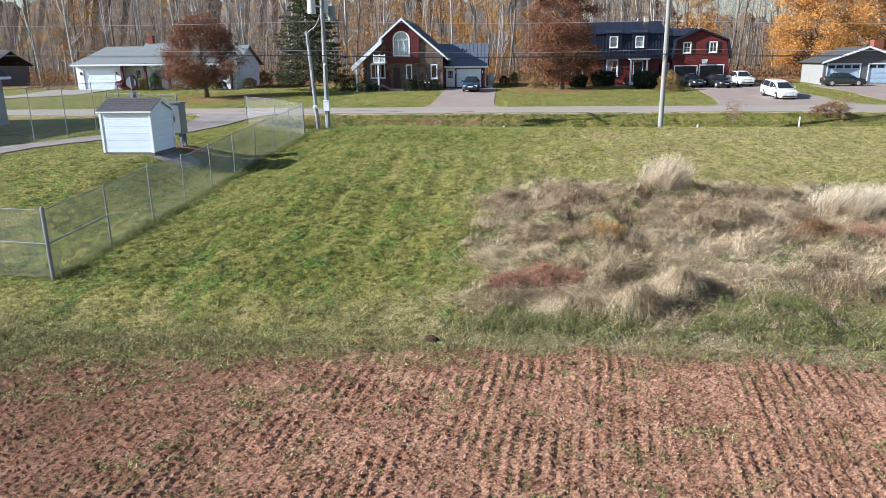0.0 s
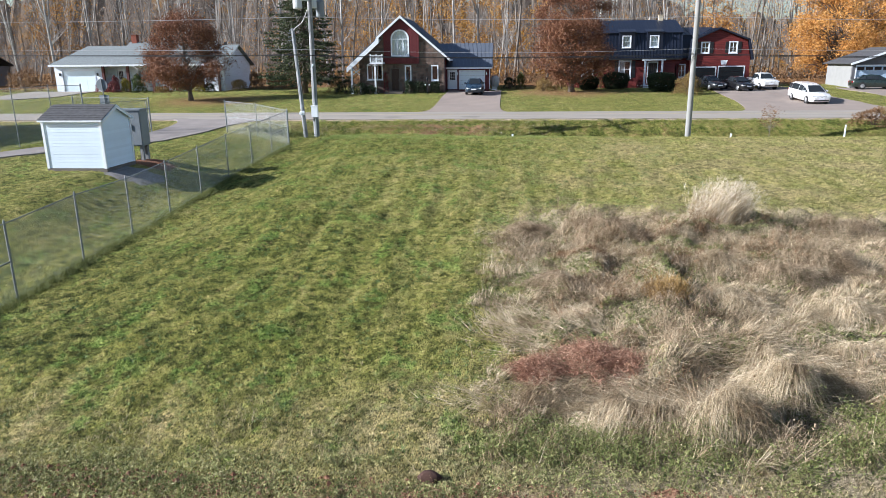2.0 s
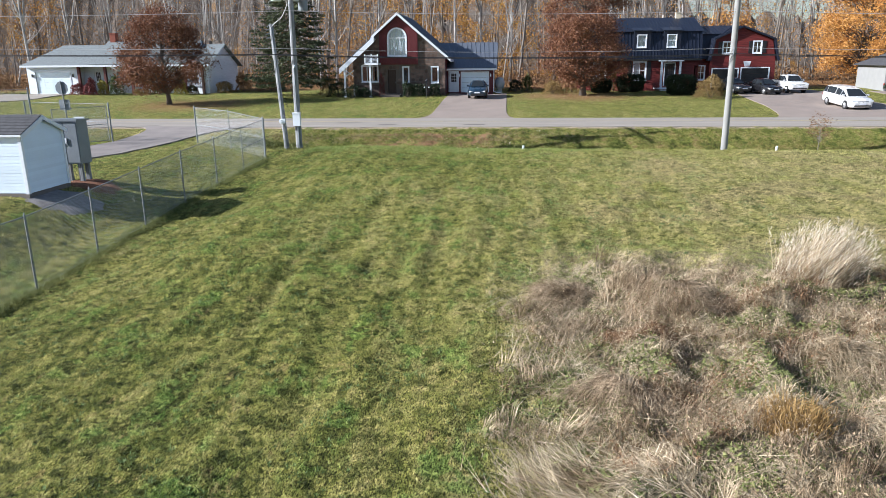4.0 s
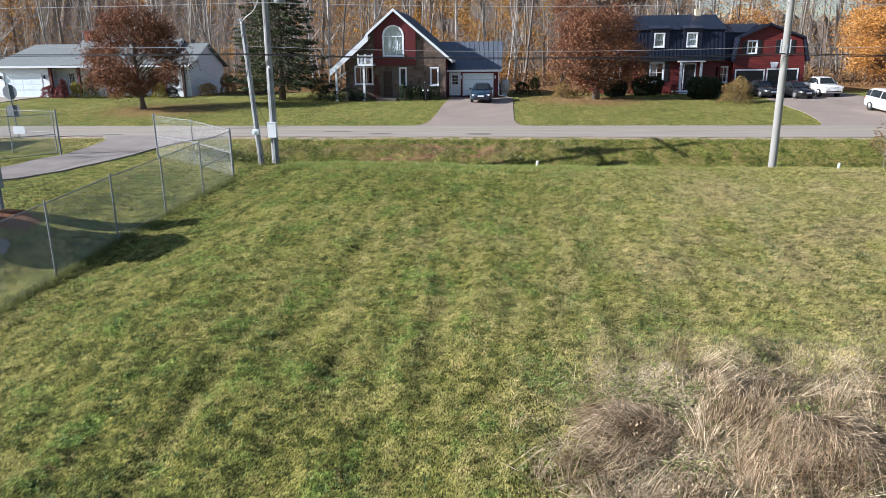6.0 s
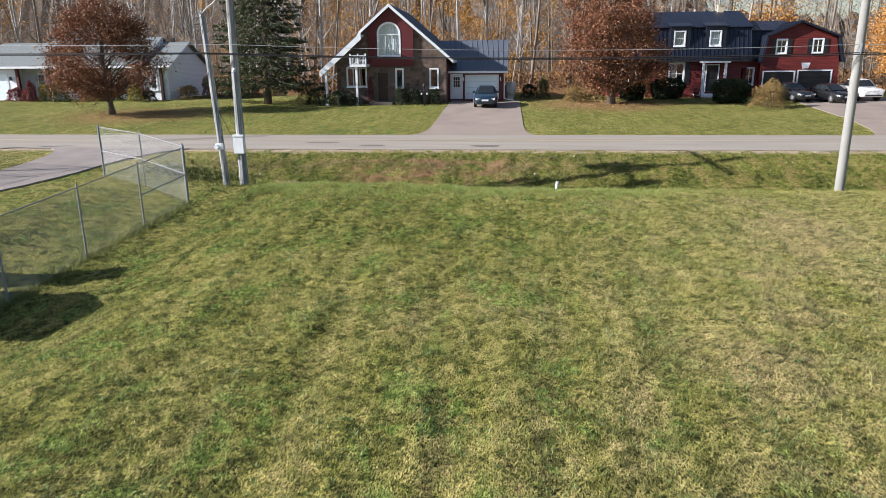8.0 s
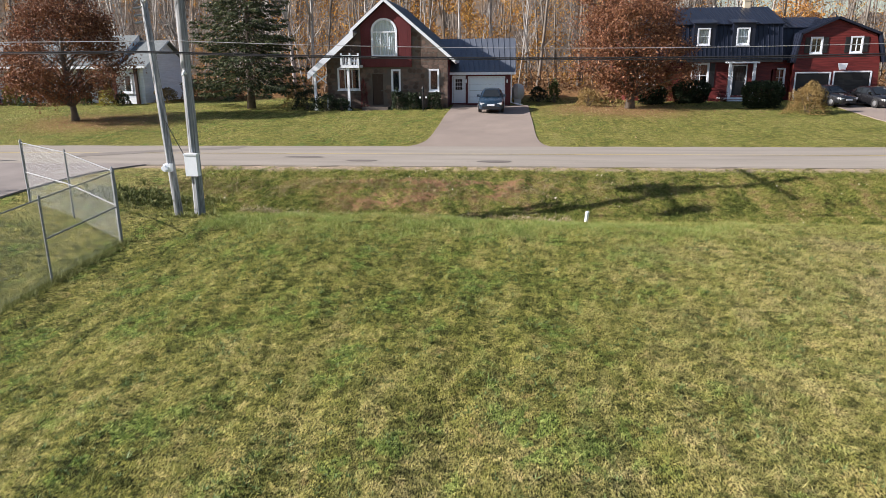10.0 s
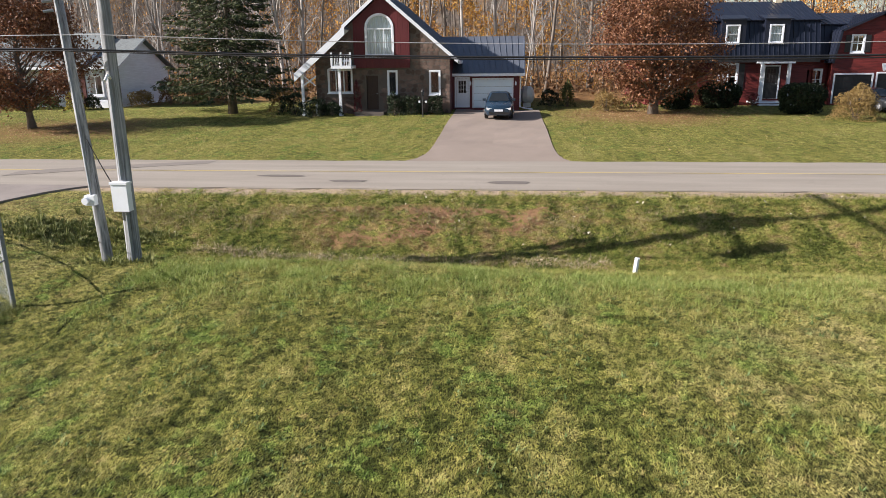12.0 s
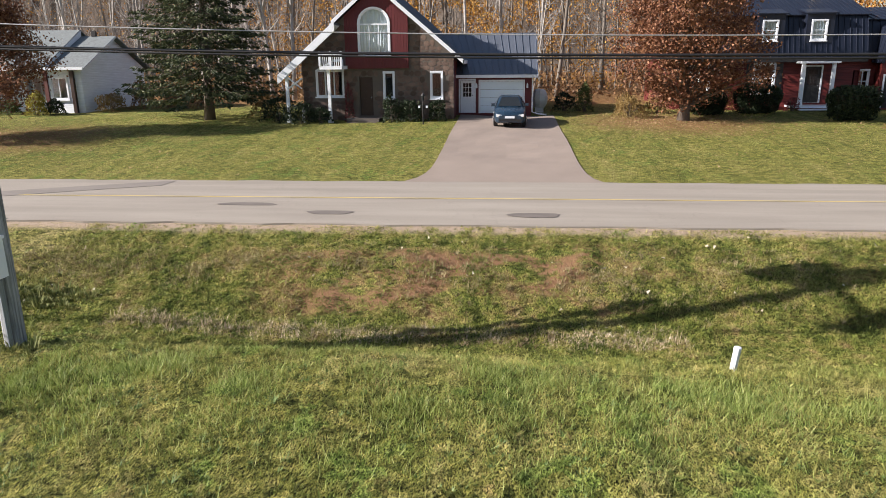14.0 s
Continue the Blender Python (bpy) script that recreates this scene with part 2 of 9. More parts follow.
def make_lush():
    n = Nodes("lush_grass_blades")
    f = n.calc("ADD", n.calc("MULTIPLY", n.island, 0.5), n.calc("MULTIPLY", n.noise(n.pos, 3.0, 4), 0.5))
    return n.thin(n.ramp(f, [(0.2, (0.10, 0.155, 0.035)), (0.45, (0.225, 0.295, 0.070)), (0.65, (0.37, 0.425, 0.135)), (0.85, (0.54, 0.54, 0.25))]), 0.5, 0.3)


def leafy(name, stops, rough=0.6, patch=0.6, blotch=0.0):
    """Leaves: a colour for each by chance, with a slow change through the crown."""
    n = Nodes(name)
    f = n.calc("ADD", n.calc("MULTIPLY", n.island, 0.6), n.calc("MULTIPLY", n.noise(n.pos, patch, 3), 0.4))
    col = n.ramp(f, stops)
    if blotch:
        k = n.noise(n.pos, blotch, 5, 0.65)
        col = n.mix(1.0, col, n.ramp(k, [(0.38, (0.48, 0.42, 0.36)), (0.52, (0.95, 0.93, 0.9)), (0.66, (1.25, 1.22, 1.2))]), "MULTIPLY")
    return n.thin(col, rough, 0.15)


def make_soil():
    n = Nodes("red_soil")
    a, b = n.noise(n.pos, 2.0, 5, 0.65), n.noise(n.pos, 22, 5, 0.7)
    c = n.cells(n.pos, 26)
    f = n.calc("ADD", n.calc("MULTIPLY", a, 0.4), n.calc("MULTIPLY", b, 0.42))
    f = n.calc("ADD", f, n.calc("MULTIPLY", c, 0.18))
    col = n.ramp(f, [(0.39, (0.155, 0.072, 0.044)), (0.5, (0.345, 0.180, 0.115)), (0.61, (0.52, 0.310, 0.205))])
    # soil darkened westward: how the sun falls on the rows, put into the colour
    west_shade = n.calc("ADD", n.xyz(n.pos)[0], n.calc("MULTIPLY", n.calc("SUBTRACT", n.noise(n.pos, 0.5, 3), 0.5), 9.0))
    col = n.mix(n.calc("MULTIPLY", n.step(west_shade, 0.5, -7.0), 0.62), col, (0.155, 0.070, 0.042))
    n.bump(n.noise(n.pos, 34, 6, 0.85), 1.0, 0.045)
    return n.done(col, 0.95, 0, 0.12)


def make_road():
    n = Nodes("worn_asphalt")
    flat = n.stretch(n.pos, (0.12, 1, 1))
    tracks = n.noise(flat, 1.4, 3)
    grit = n.noise(n.pos, 60, 3)
    f = n.calc("ADD", n.calc("MULTIPLY", tracks, 0.6), n.calc("MULTIPLY", grit, 0.4))
    col = n.ramp(f, [(0.3, (0.245, 0.218, 0.188)), (0.5, (0.298, 0.266, 0.230)), (0.7, (0.352, 0.316, 0.275))])
    edge = n.calc("ABSOLUTE", n.calc("SUBTRACT", n.noise(n.stretch(n.pos, (0.5, 0.22, 1)), 1.0, 4), 0.5))
    col = n.mix(n.calc("MULTIPLY", n.step(edge, 0.004, 0.0015), 0.12), col, (0.14, 0.12, 0.11))
    n.bump(grit, 0.3, 0.01)
    return n.done(col, 0.9, 0, 0.25)


def glass_like(name, tint=(0.03, 0.035, 0.04)):
    """A pane: clear, with a mirror's gloss that grows towards grazing."""
    n = Nodes(name)
    out = n.nt.nodes["Material Output"]
    clear = n.nt.nodes.new("ShaderNodeBsdfTransparent")
    gloss = n.nt.nodes.new("ShaderNodeBsdfGlossy")
    mixer = n.nt.nodes.new("ShaderNodeMixShader")
    fres = n.nt.nodes.new("ShaderNodeFresnel")
    fres.inputs[0].default_value = 1.6
    clear.inputs[0].default_value = (0.72, 0.77, 0.78, 1)
    gloss.inputs["Roughness"].default_value = 0.03
    n.put(mixer.inputs[0], n.calc("ADD", fres.outputs[0], 0.06))
    n.nt.links.new(clear.outputs[0], mixer.inputs[1])
    n.nt.links.new(gloss.outputs[0], mixer.inputs[2])
    n.nt.links.new(mixer.outputs[0], out.inputs[0])
    return n.mat


def make_lap(name, colour, pitch=0.11, rough=0.55, vary=0.08, deep=0.02):
    """Lapped boards: each course leans out towards its lower edge."""
    n = Nodes(name)
    z = n.xyz(n.pos)[2]
    saw = n.calc("FRACT", n.calc("DIVIDE", z, pitch))
    st = n.noise(n.stretch(n.pos, (0.6, 0.6, 6)), 2.0, 4)
    col = n.ramp(st, [(0.3, shade(colour, 1 - vary)), (0.7, shade(colour, 1 + vary))])
    n.bump(n.calc("SUBTRACT", 1.0, saw), 0.9, deep)
    return n.done(col, rough, 0, 0.35)


def make_metal_roof(name, colour):
    n = Nodes(name)
    st = n.noise(n.stretch(n.pos, (3, 0.5, 0.5)), 1.2, 4)
    col = n.ramp(st, [(0.3, shade(colour, 0.88)), (0.7, shade(colour, 1.1))])
    return n.done(col, n.calc("ADD", 0.32, n.calc("MULTIPLY", st, 0.2)), 0.25, 0.5)


def make_shingle(name, colour):
    n = Nodes(name)
    bands = n.noise(n.stretch(n.pos, (3.2, 1, 9)), 2.0, 2)
    grit = n.noise(n.pos, 45, 2)
    f = n.calc("ADD", n.calc("MULTIPLY", bands, 0.6), n.calc("MULTIPLY", grit, 0.4))
    n.bump(f, 0.5, 0.02)
    return n.done(n.ramp(f, [(0.3, shade(colour, 0.72)), (0.5, colour), (0.7, shade(colour, 1.3))]), 0.9, 0, 0.2)


def make_pole_wood():
    n = Nodes("weathered_pole_wood")
    grain = n.noise(n.stretch(n.pos, (22, 22, 0.7)), 1.0, 4, 0.6)
    big = n.noise(n.pos, 0.8, 3)
    col = n.ramp(n.calc("ADD", n.calc("MULTIPLY", grain, 0.7), n.calc("MULTIPLY", big, 0.3)), [(0.34, (0.075, 0.077, 0.080)), (0.5, (0.255, 0.265, 0.275)), (0.66, (0.47, 0.48, 0.49))])
    n.bump(grain, 0.6, 0.01)
    return n.done(col, 0.85, 0, 0.2)


M_GROUND = make_ground()
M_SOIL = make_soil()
M_BLADE = make_blades("grass_blades")
M_ROAD = make_road()
M_DRIVE = surface("pink_gravelly_asphalt", (0.270, 0.222, 0.192), 0.92, 0.7, 0.12, 50, 0.35, 0, 0.2)
M_PATCH = surface("dark_asphalt_patch", (0.155, 0.135, 0.122), 0.9, 2, 0.2, 60, 0.3)
M_PAINT_Y = surface("worn_yellow_road_paint", (0.52, 0.41, 0.17), 0.8, 1.5, 0.2, 40)
M_GRAVEL = surface("gravel", (0.20, 0.185, 0.18), 0.95, 4, 0.4, 30, 0.7)
# white paints with a blue cast: the sky's cool light is put into the colour
M_WHITE = surface("sky_tinted_trim_paint", (0.77, 0.81, 0.87), 0.45, 1.5, 0.05, 30, 0.05)
M_VINYL = surface("sky_tinted_vinyl_siding", (0.70, 0.80, 0.92), 0.42, 1.2, 0.05, 25, 0.05, by_piece=0.06)
M_WHITE_LAP = make_lap("sky_tinted_lapped_siding", (0.74, 0.79, 0.86), 0.11)
M_RED_LAP = make_lap("red_lapped_siding", (0.115, 0.017, 0.015), 0.2, 0.6, 0.35, 0.05)
M_RED_VERT = surface("dark_red_board_siding", (0.115, 0.018, 0.022), 0.6, 1.5, 0.15, 20, 0.1, by_piece=0.12)
M_GREY_LAP = make_lap("grey_lapped_siding", (0.12, 0.12, 0.13), 0.11)
M_NAVY = make_metal_roof("dark_blue_metal_roof", (0.014, 0.019, 0.036))
M_METAL_ROOF = make_metal_roof("grey_metal_roof", (0.125, 0.143, 0.178))
M_SHINGLE = make_shingle("grey_green_shingles", (0.18, 0.20, 0.205))
M_SHINGLE_D = make_shingle("dark_grey_shingles", (0.075, 0.075, 0.08))
M_STONE = surface("fieldstone", (0.150, 0.103, 0.084), 0.85, 2.2, 0.35, 18, 0.6, by_piece=0.5)
M_MORTAR = surface("mortar", (0.125, 0.105, 0.092), 0.95, 3, 0.15, 40, 0.4)
M_BRICK = surface("chimney_brick", (0.24, 0.075, 0.05), 0.9, 5, 0.25, 30, 0.4)
M_DOOR_BROWN = surface("brown_door_paint", (0.045, 0.022, 0.016), 0.5, 2, 0.2)
# near-black for slabs and screens behind windows: the rooms' darkness is painted on
M_DARK = surface("unlit_room_black", (0.03, 0.028, 0.026), 0.9, 1, 0.2)
M_CURTAIN = surface("pale_curtain_cloth", (0.70, 0.77, 0.83), 0.85, 3, 0.1, 30, 0.2)
M_GLASS = glass_like("window_glass")
M_POLE = make_pole_wood()
M_POLE_PALE = surface("pale_grey_pole_wood", (0.27, 0.27, 0.26), 0.85, 1.0, 0.14, 20, 0.3)
M_GALV = surface("galvanised_steel", (0.23, 0.245, 0.26), 0.65, 3, 0.2, 40, 0.05, 0.25)
M_WIRE = surface("galvanised_wire", (0.66, 0.68, 0.70), 0.5, 5, 0.08, 40, 0.0, 0.2)
M_CABLE = surface("black_cable", (0.02, 0.02, 0.022), 0.5, 4, 0.1)
M_CABLE_GREY = surface("bare_aluminium_line", (0.42, 0.42, 0.43), 0.5, 4, 0.1, 30, 0, 0.4)
M_CAN = surface("transformer_paint", (0.62, 0.66, 0.68), 0.45, 3, 0.08, 30, 0.05)
M_CABINET = surface("grey_cabinet_steel", (0.215, 0.24, 0.265), 0.5, 2, 0.12, 30, 0.05, 0.2)
M_RUBBER = surface("tyre_rubber", (0.018, 0.018, 0.018), 0.85, 8, 0.2)
M_RIM = surface("alloy_rim", (0.45, 0.45, 0.46), 0.3, 5, 0.1, 30, 0, 0.8)
M_BLACK = surface("black_plastic", (0.02, 0.02, 0.022), 0.5, 5, 0.1)
M_LAMP = surface("headlight_lens", (0.75, 0.78, 0.8), 0.12, 5, 0.05)
M_TAIL = surface("red_lens", (0.3, 0.01, 0.01), 0.2, 5, 0.1)
M_BARK = surface("grey_brown_bark", (0.13, 0.105, 0.085), 0.92, 3, 0.3, 25, 0.7)
M_BARK_PALE = surface("pale_grey_bark", (0.42, 0.40, 0.375), 0.9, 1.6, 0.4, 18, 0.5, by_piece=0.45)
M_BARK_DIM = surface("dull_grey_bark", (0.20, 0.175, 0.15), 0.92, 1.6, 0.3, 18, 0.5)
M_LEAF_BROWN = leafy("russet_oak_leaves", [(0.1, (0.065, 0.027, 0.016)), (0.4, (0.165, 0.070, 0.040)), (0.65, (0.25, 0.116, 0.060)), (0.9, (0.37, 0.205, 0.115))])
M_LEAF_GOLD = leafy("golden_oak_leaves", [(0.1, (0.24, 0.10, 0.026)), (0.4, (0.49, 0.235, 0.058)), (0.65, (0.64, 0.34, 0.10)), (0.9, (0.74, 0.48, 0.20))])
M_LEAF_WOODS = leafy("orange_and_yellow_leaves", [(0.1, (0.15, 0.065, 0.016)), (0.4, (0.34, 0.150, 0.026)), (0.65, (0.50, 0.26, 0.045)), (0.9, (0.55, 0.36, 0.09))])
M_TWIG = leafy("grey_brown_twigs", [(0.1, (0.06, 0.05, 0.044)), (0.5, (0.18, 0.158, 0.14)), (0.9, (0.42, 0.39, 0.36))])
M_UNDER = leafy("brown_underbrush_leaves", [(0.1, (0.08, 0.045, 0.025)), (0.5, (0.20, 0.11, 0.055)), (0.9, (0.34, 0.20, 0.10))])
M_NEEDLE = leafy("spruce_needles", [(0.1, (0.016, 0.028, 0.014)), (0.5, (0.058, 0.076, 0.036)), (0.9, (0.155, 0.172, 0.080))])
M_HEDGE = leafy("dark_yew_leaves", [(0.1, (0.008, 0.014, 0.008)), (0.5, (0.020, 0.034, 0.016)), (0.9, (0.055, 0.075, 0.035))])
M_GREENERY = leafy("mid_green_leaves", [(0.1, (0.03, 0.05, 0.015)), (0.5, (0.07, 0.10, 0.03)), (0.9, (0.15, 0.17, 0.06))])
M_YELLOW = leafy("yellow_green_leaves", [(0.1, (0.14, 0.12, 0.02)), (0.5, (0.32, 0.27, 0.05)), (0.9, (0.48, 0.42, 0.12))])
M_TAN_BUSH = leafy("tan_bush_leaves", [(0.1, (0.10, 0.065, 0.025)), (0.5, (0.25, 0.165, 0.06)), (0.9, (0.40, 0.29, 0.12))])
M_LITTER = leafy("fallen_oak_leaves", [(0.1, (0.16, 0.075, 0.035)), (0.5, (0.34, 0.20, 0.10)), (0.9, (0.56, 0.42, 0.26))])
M_LITTER_PALE = leafy("pale_fallen_leaves", [(0.1, (0.45, 0.38, 0.25)), (0.9, (0.72, 0.66, 0.52))])
M_CRIMSON = leafy("crimson_leaves", [(0.1, (0.08, 0.018, 0.02)), (0.5, (0.18, 0.045, 0.05)), (0.9, (0.30, 0.11, 0.10))])
M_STRAW = leafy("dead_grass_straw", [(0.08, (0.17, 0.135, 0.080)), (0.35, (0.43, 0.345, 0.222)), (0.65, (0.65, 0.545, 0.39)), (0.95, (0.82, 0.74, 0.60))], 0.7, 1.2, 1.3)
M_BANK = leafy("grey_brown_bank_weeds", [(0.1, (0.10, 0.085, 0.045)), (0.4, (0.28, 0.235, 0.125)), (0.7, (0.45, 0.385, 0.225)), (0.95, (0.62, 0.54, 0.37))], 0.8, 1.5, 2.0)
M_STRAW_DIM = leafy("grey_brown_weeds", [(0.1, (0.10, 0.072, 0.046)), (0.5, (0.40, 0.305, 0.20)), (0.9, (0.66, 0.55, 0.40))], 0.8, 1.2, 1.7)
M_RUSSET = leafy("russet_dead_leaves", [(0.1, (0.075, 0.040, 0.022)), (0.5, (0.24, 0.135, 0.072)), (0.9, (0.42, 0.27, 0.155))], 0.8, 1.2, 1.7)
M_AMBER = leafy("amber_dead_weeds", [(0.1, (0.13, 0.075, 0.025)), (0.5, (0.33, 0.205, 0.075)), (0.9, (0.54, 0.38, 0.17))], 0.8, 1.5)
M_PLUME = leafy("pale_plume_grass", [(0.1, (0.36, 0.28, 0.18)), (0.5, (0.60, 0.52, 0.40)), (0.9, (0.80, 0.74, 0.63))], 0.7, 2.0)
M_RED_WEED = leafy("dead_red_brown_weed", [(0.15, (0.10, 0.046, 0.030)), (0.4, (0.265, 0.130, 0.085)), (0.6, (0.42, 0.240, 0.160)), (0.85, (0.60, 0.41, 0.29))], 0.8, 1.5)
M_WEED = leafy("green_weeds", [(0.1, (0.065, 0.088, 0.025)), (0.5, (0.175, 0.195, 0.062)), (0.9, (0.34, 0.33, 0.14))], 0.7, 1.2)
M_CLOVER = leafy("clover_leaves", [(0.15, (0.05, 0.085, 0.026)), (0.45, (0.12, 0.19, 0.06)), (0.7, (0.20, 0.285, 0.10)), (0.9, (0.34, 0.42, 0.20))], 0.55, 1.5)
M_HEADLAND = leafy("grey_green_and_straw_weeds", [(0.15, (0.065, 0.070, 0.026)), (0.4, (0.205, 0.19, 0.078)), (0.6, (0.37, 0.31, 0.155)), (0.85, (0.57, 0.48, 0.31))], 0.7, 2.0)
M_MATS = leafy("grey_green_weed_leaves", [(0.15, (0.07, 0.085, 0.028)), (0.4, (0.19, 0.205, 0.07)), (0.65, (0.38, 0.37, 0.15)), (0.9, (0.58, 0.52, 0.29))], 0.7, 2.5)


def car_paint(name, colour, rough=0.22):
    n = Nodes(name)
    d = n.noise(n.obj, 2.5, 4)
    n.bsdf.inputs["Coat Weight"].default_value = 0.6
    return n.done(n.ramp(d, [(0.3, shade(colour, 0.9)), (0.7, shade(colour, 1.08))]), n.calc("ADD", rough, n.calc("MULTIPLY", d, 0.12)), 0.1, 0.5)


# ---- building helpers ----
ORIGIN = {}


class Geo:
    """Vertices and faces, gathered piece by piece in world places."""

    def __init__(self):
        self.v, self.f = [], []

    def add(self, verts, faces):
        k = len(self.v)
        self.v += [tuple(p) for p in verts]
        self.f += [tuple(i + k for i in q) for q in faces]
        return self

    def box(self, x0, y0, z0, x1, y1, z1):
        p = [(x, y, z) for z in (z0, z1) for y in (y0, y1) for x in (x0, x1)]
        return self.add(p, [(0, 2, 3, 1), (4, 5, 7, 6), (0, 1, 5, 4), (2, 6, 7, 3), (0, 4, 6, 2), (1, 3, 7, 5)])

    def tube(self, a, b, r0, r1=None, n=6, caps=True):
        a, b = Vector(a), Vector(b)
        r1 = r0 if r1 is None else r1
        w = (b - a).normalized()
        u = w.cross(Vector((0, 0, 1)) if abs(w.z) < 0.9 else Vector((1, 0, 0))).normalized()
        s = w.cross(u)
        ring = [(math.cos(6.28319 * i / n), math.sin(6.28319 * i / n)) for i in range(n)]
        p = [a + (u * c + s * d) * r0 for c, d in ring] + [b + (u * c + s * d) * r1 for c, d in ring]
        q = [(i, (i + 1) % n, n + (i + 1) % n, n + i) for i in range(n)]
        if caps:
            q += [tuple(range(n - 1, -1, -1)), tuple(range(n, 2 * n))]
        return self.add(p, q)

    def run(self, pts, radii, n=6):
        """A bent tube through points."""
        rings = []
        pts = [Vector(p) for p in pts]
        for i, p in enumerate(pts):
            w = (pts[min(i + 1, len(pts) - 1)] - pts[max(i - 1, 0)]).normalized()
            u = w.cross(Vector((0.31, 0.95, 0.05)) if abs(w.y) < 0.9 else Vector((1, 0, 0))).normalized()
            s = w.cross(u)
            rings += [p + (u * math.cos(6.28319 * j / n) + s * math.sin(6.28319 * j / n)) * radii[i] for j in range(n)]
        q = [(i * n + j, i * n + (j + 1) % n, (i + 1) * n + (j + 1) % n, (i + 1) * n + j) for i in range(len(pts) - 1) for j in range(n)]
        q += [tuple(range(n - 1, -1, -1)), tuple(range((len(pts) - 1) * n, len(pts) * n))]
        return self.add(rings, q)

    def prism(self, poly, axis, lo, hi):
        """A polygon of (u, z), or of (x, y) for axis z, drawn out along an axis."""
        put = {"x": lambda u, w, t: (t, u, w), "y": lambda u, w, t: (u, t, w), "z": lambda u, w, t: (u, w, t)}[axis]
        n = len(poly)
        p = [put(u, w, lo) for u, w in poly] + [put(u, w, hi) for u, w in poly]
        return self.add(p, [tuple(range(n)), tuple(range(2 * n - 1, n - 1, -1))] + [(i, (i + 1) % n, n + (i + 1) % n, n + i) for i in range(n)])

    def pierced(self, outline, holes, axis, lo, hi):
        """A wall: an outline of (u, z) with openings that go right through."""
        bm = bmesh.new()
        loops = []
        for loop in [outline] + list(holes):
            vs = [bm.verts.new((u, w, 0)) for u, w in loop]
            for i in range(len(vs)):
                bm.edges.new((vs[i], vs[(i + 1) % len(vs)]))
            loops.append(len(vs))
        bmesh.ops.triangle_fill(bm, use_beauty=True, edges=bm.edges[:])
        bm.verts.index_update()
        put = {"x": lambda u, w, t: (t, u, w), "y": lambda u, w, t: (u, t, w)}[axis]
        n = len(bm.verts)
        p = [put(v.co.x, v.co.y, lo) for v in bm.verts] + [put(v.co.x, v.co.y, hi) for v in bm.verts]
        q = []
        for f in bm.faces:
            ids = [v.index for v in f.verts]
            q += [tuple(ids), tuple(n + i for i in reversed(ids))]
        k = 0
        for m in loops:
            q += [(k + i, k + (i + 1) % m, n + k + (i + 1) % m, n + k + i) for i in range(m)]
            k += m
        bm.free()
        return self.add(p, q)

    def grid(self, rows):
        """A sheet through rows of points."""
        m = len(rows[0])
        return self.add([p for r in rows for p in r], [(i * m + j, i * m + j + 1, (i + 1) * m + j + 1, (i + 1) * m + j) for i in range(len(rows) - 1) for j in range(m - 1)])


def link_mesh(name, me, material, parent, label=""):
    me.materials.append(material)
    ob = new(name, me)
    if parent is not None:
        ob.parent = parent
        ORIGIN[ob] = ORIGIN[parent]
    else:
        ORIGIN[ob] = Vector((0, 0, 0))
    if label:
        ob["label"] = label
    return ob


def part(name, g, material, parent=None, label="", smooth=False, tidy=True):
    """Links what was gathered as one mesh, under a thing or a part."""
    o = ORIGIN[parent] if parent is not None else Vector((0, 0, 0))
    me = bpy.data.meshes.new(name)
    me.from_pydata([(p[0] - o.x, p[1] - o.y, p[2] - o.z) for p in g.v], [], g.f)
    if tidy:
        bm = bmesh.new()
        bm.from_mesh(me)
        bmesh.ops.recalc_face_normals(bm, faces=bm.faces)
        bm.to_mesh(me)
        bm.free()
    if smooth:
        me.shade_smooth()
    return link_mesh(name, me, material, parent, label)


def sheet(name, verts, faces, material, parent=None, smooth=False):
    """A large mesh from arrays."""
    o = ORIGIN[parent] if parent is not None else Vector((0, 0, 0))
    verts = np.asarray(verts, dtype=np.float32) - np.array(o, dtype=np.float32)
    faces = np.asarray(faces, dtype=np.int32)
    me = bpy.data.meshes.new(name)
    k = faces.shape[1]
    me.vertices.add(len(verts))
    me.vertices.foreach_set("co", verts.ravel())
    me.loops.add(faces.size)
    me.loops.foreach_set("vertex_index", faces.ravel())
    me.polygons.add(len(faces))
    me.polygons.foreach_set("loop_start", np.arange(len(faces), dtype=np.int32) * k)
    me.update(calc_edges=True)
    if smooth:
        me.shade_smooth()
    else:
        me.shade_flat()
    return link_mesh(name, me, material, parent)


def thing(name, at, label, category, group="", kind=""):
    ob = new(name)
    ob.empty_display_size = 0.2
    ob.location = at
    ORIGIN[ob] = Vector(at)
    return tagged(ob, label, category, group, kind)


def structure(ob, label, category):
    return tagged(ob, label, category, kind="structure")


# ---- ground ----
MID_Y = [-400, -60, 0, 5, 9, 11, 12.4, 14.4, 19, 22.6, 27, 31, 36, 38.5, 39.9, 41.0, 42.0, 42.7, 43.3, 44.0, 45.2, 46.6, 47.8, 48.7, 49, 55.3, 57.5, 64, 70, 75, 120, 1500]
MID_Z = [-2.8, -2.6, -2.3, -2.1, -1.82, -1.62, -1.45, -1.27, -0.95, -0.66, -0.52, -0.33, -0.20, -0.19, -0.28, -0.41, -0.57, -0.80, -0.99, -1.08, -0.96, -0.44, -0.17, -0.05, -0.04, -0.04, 0.12, 0.47, 0.68, 0.84, 1.2, 1.2]
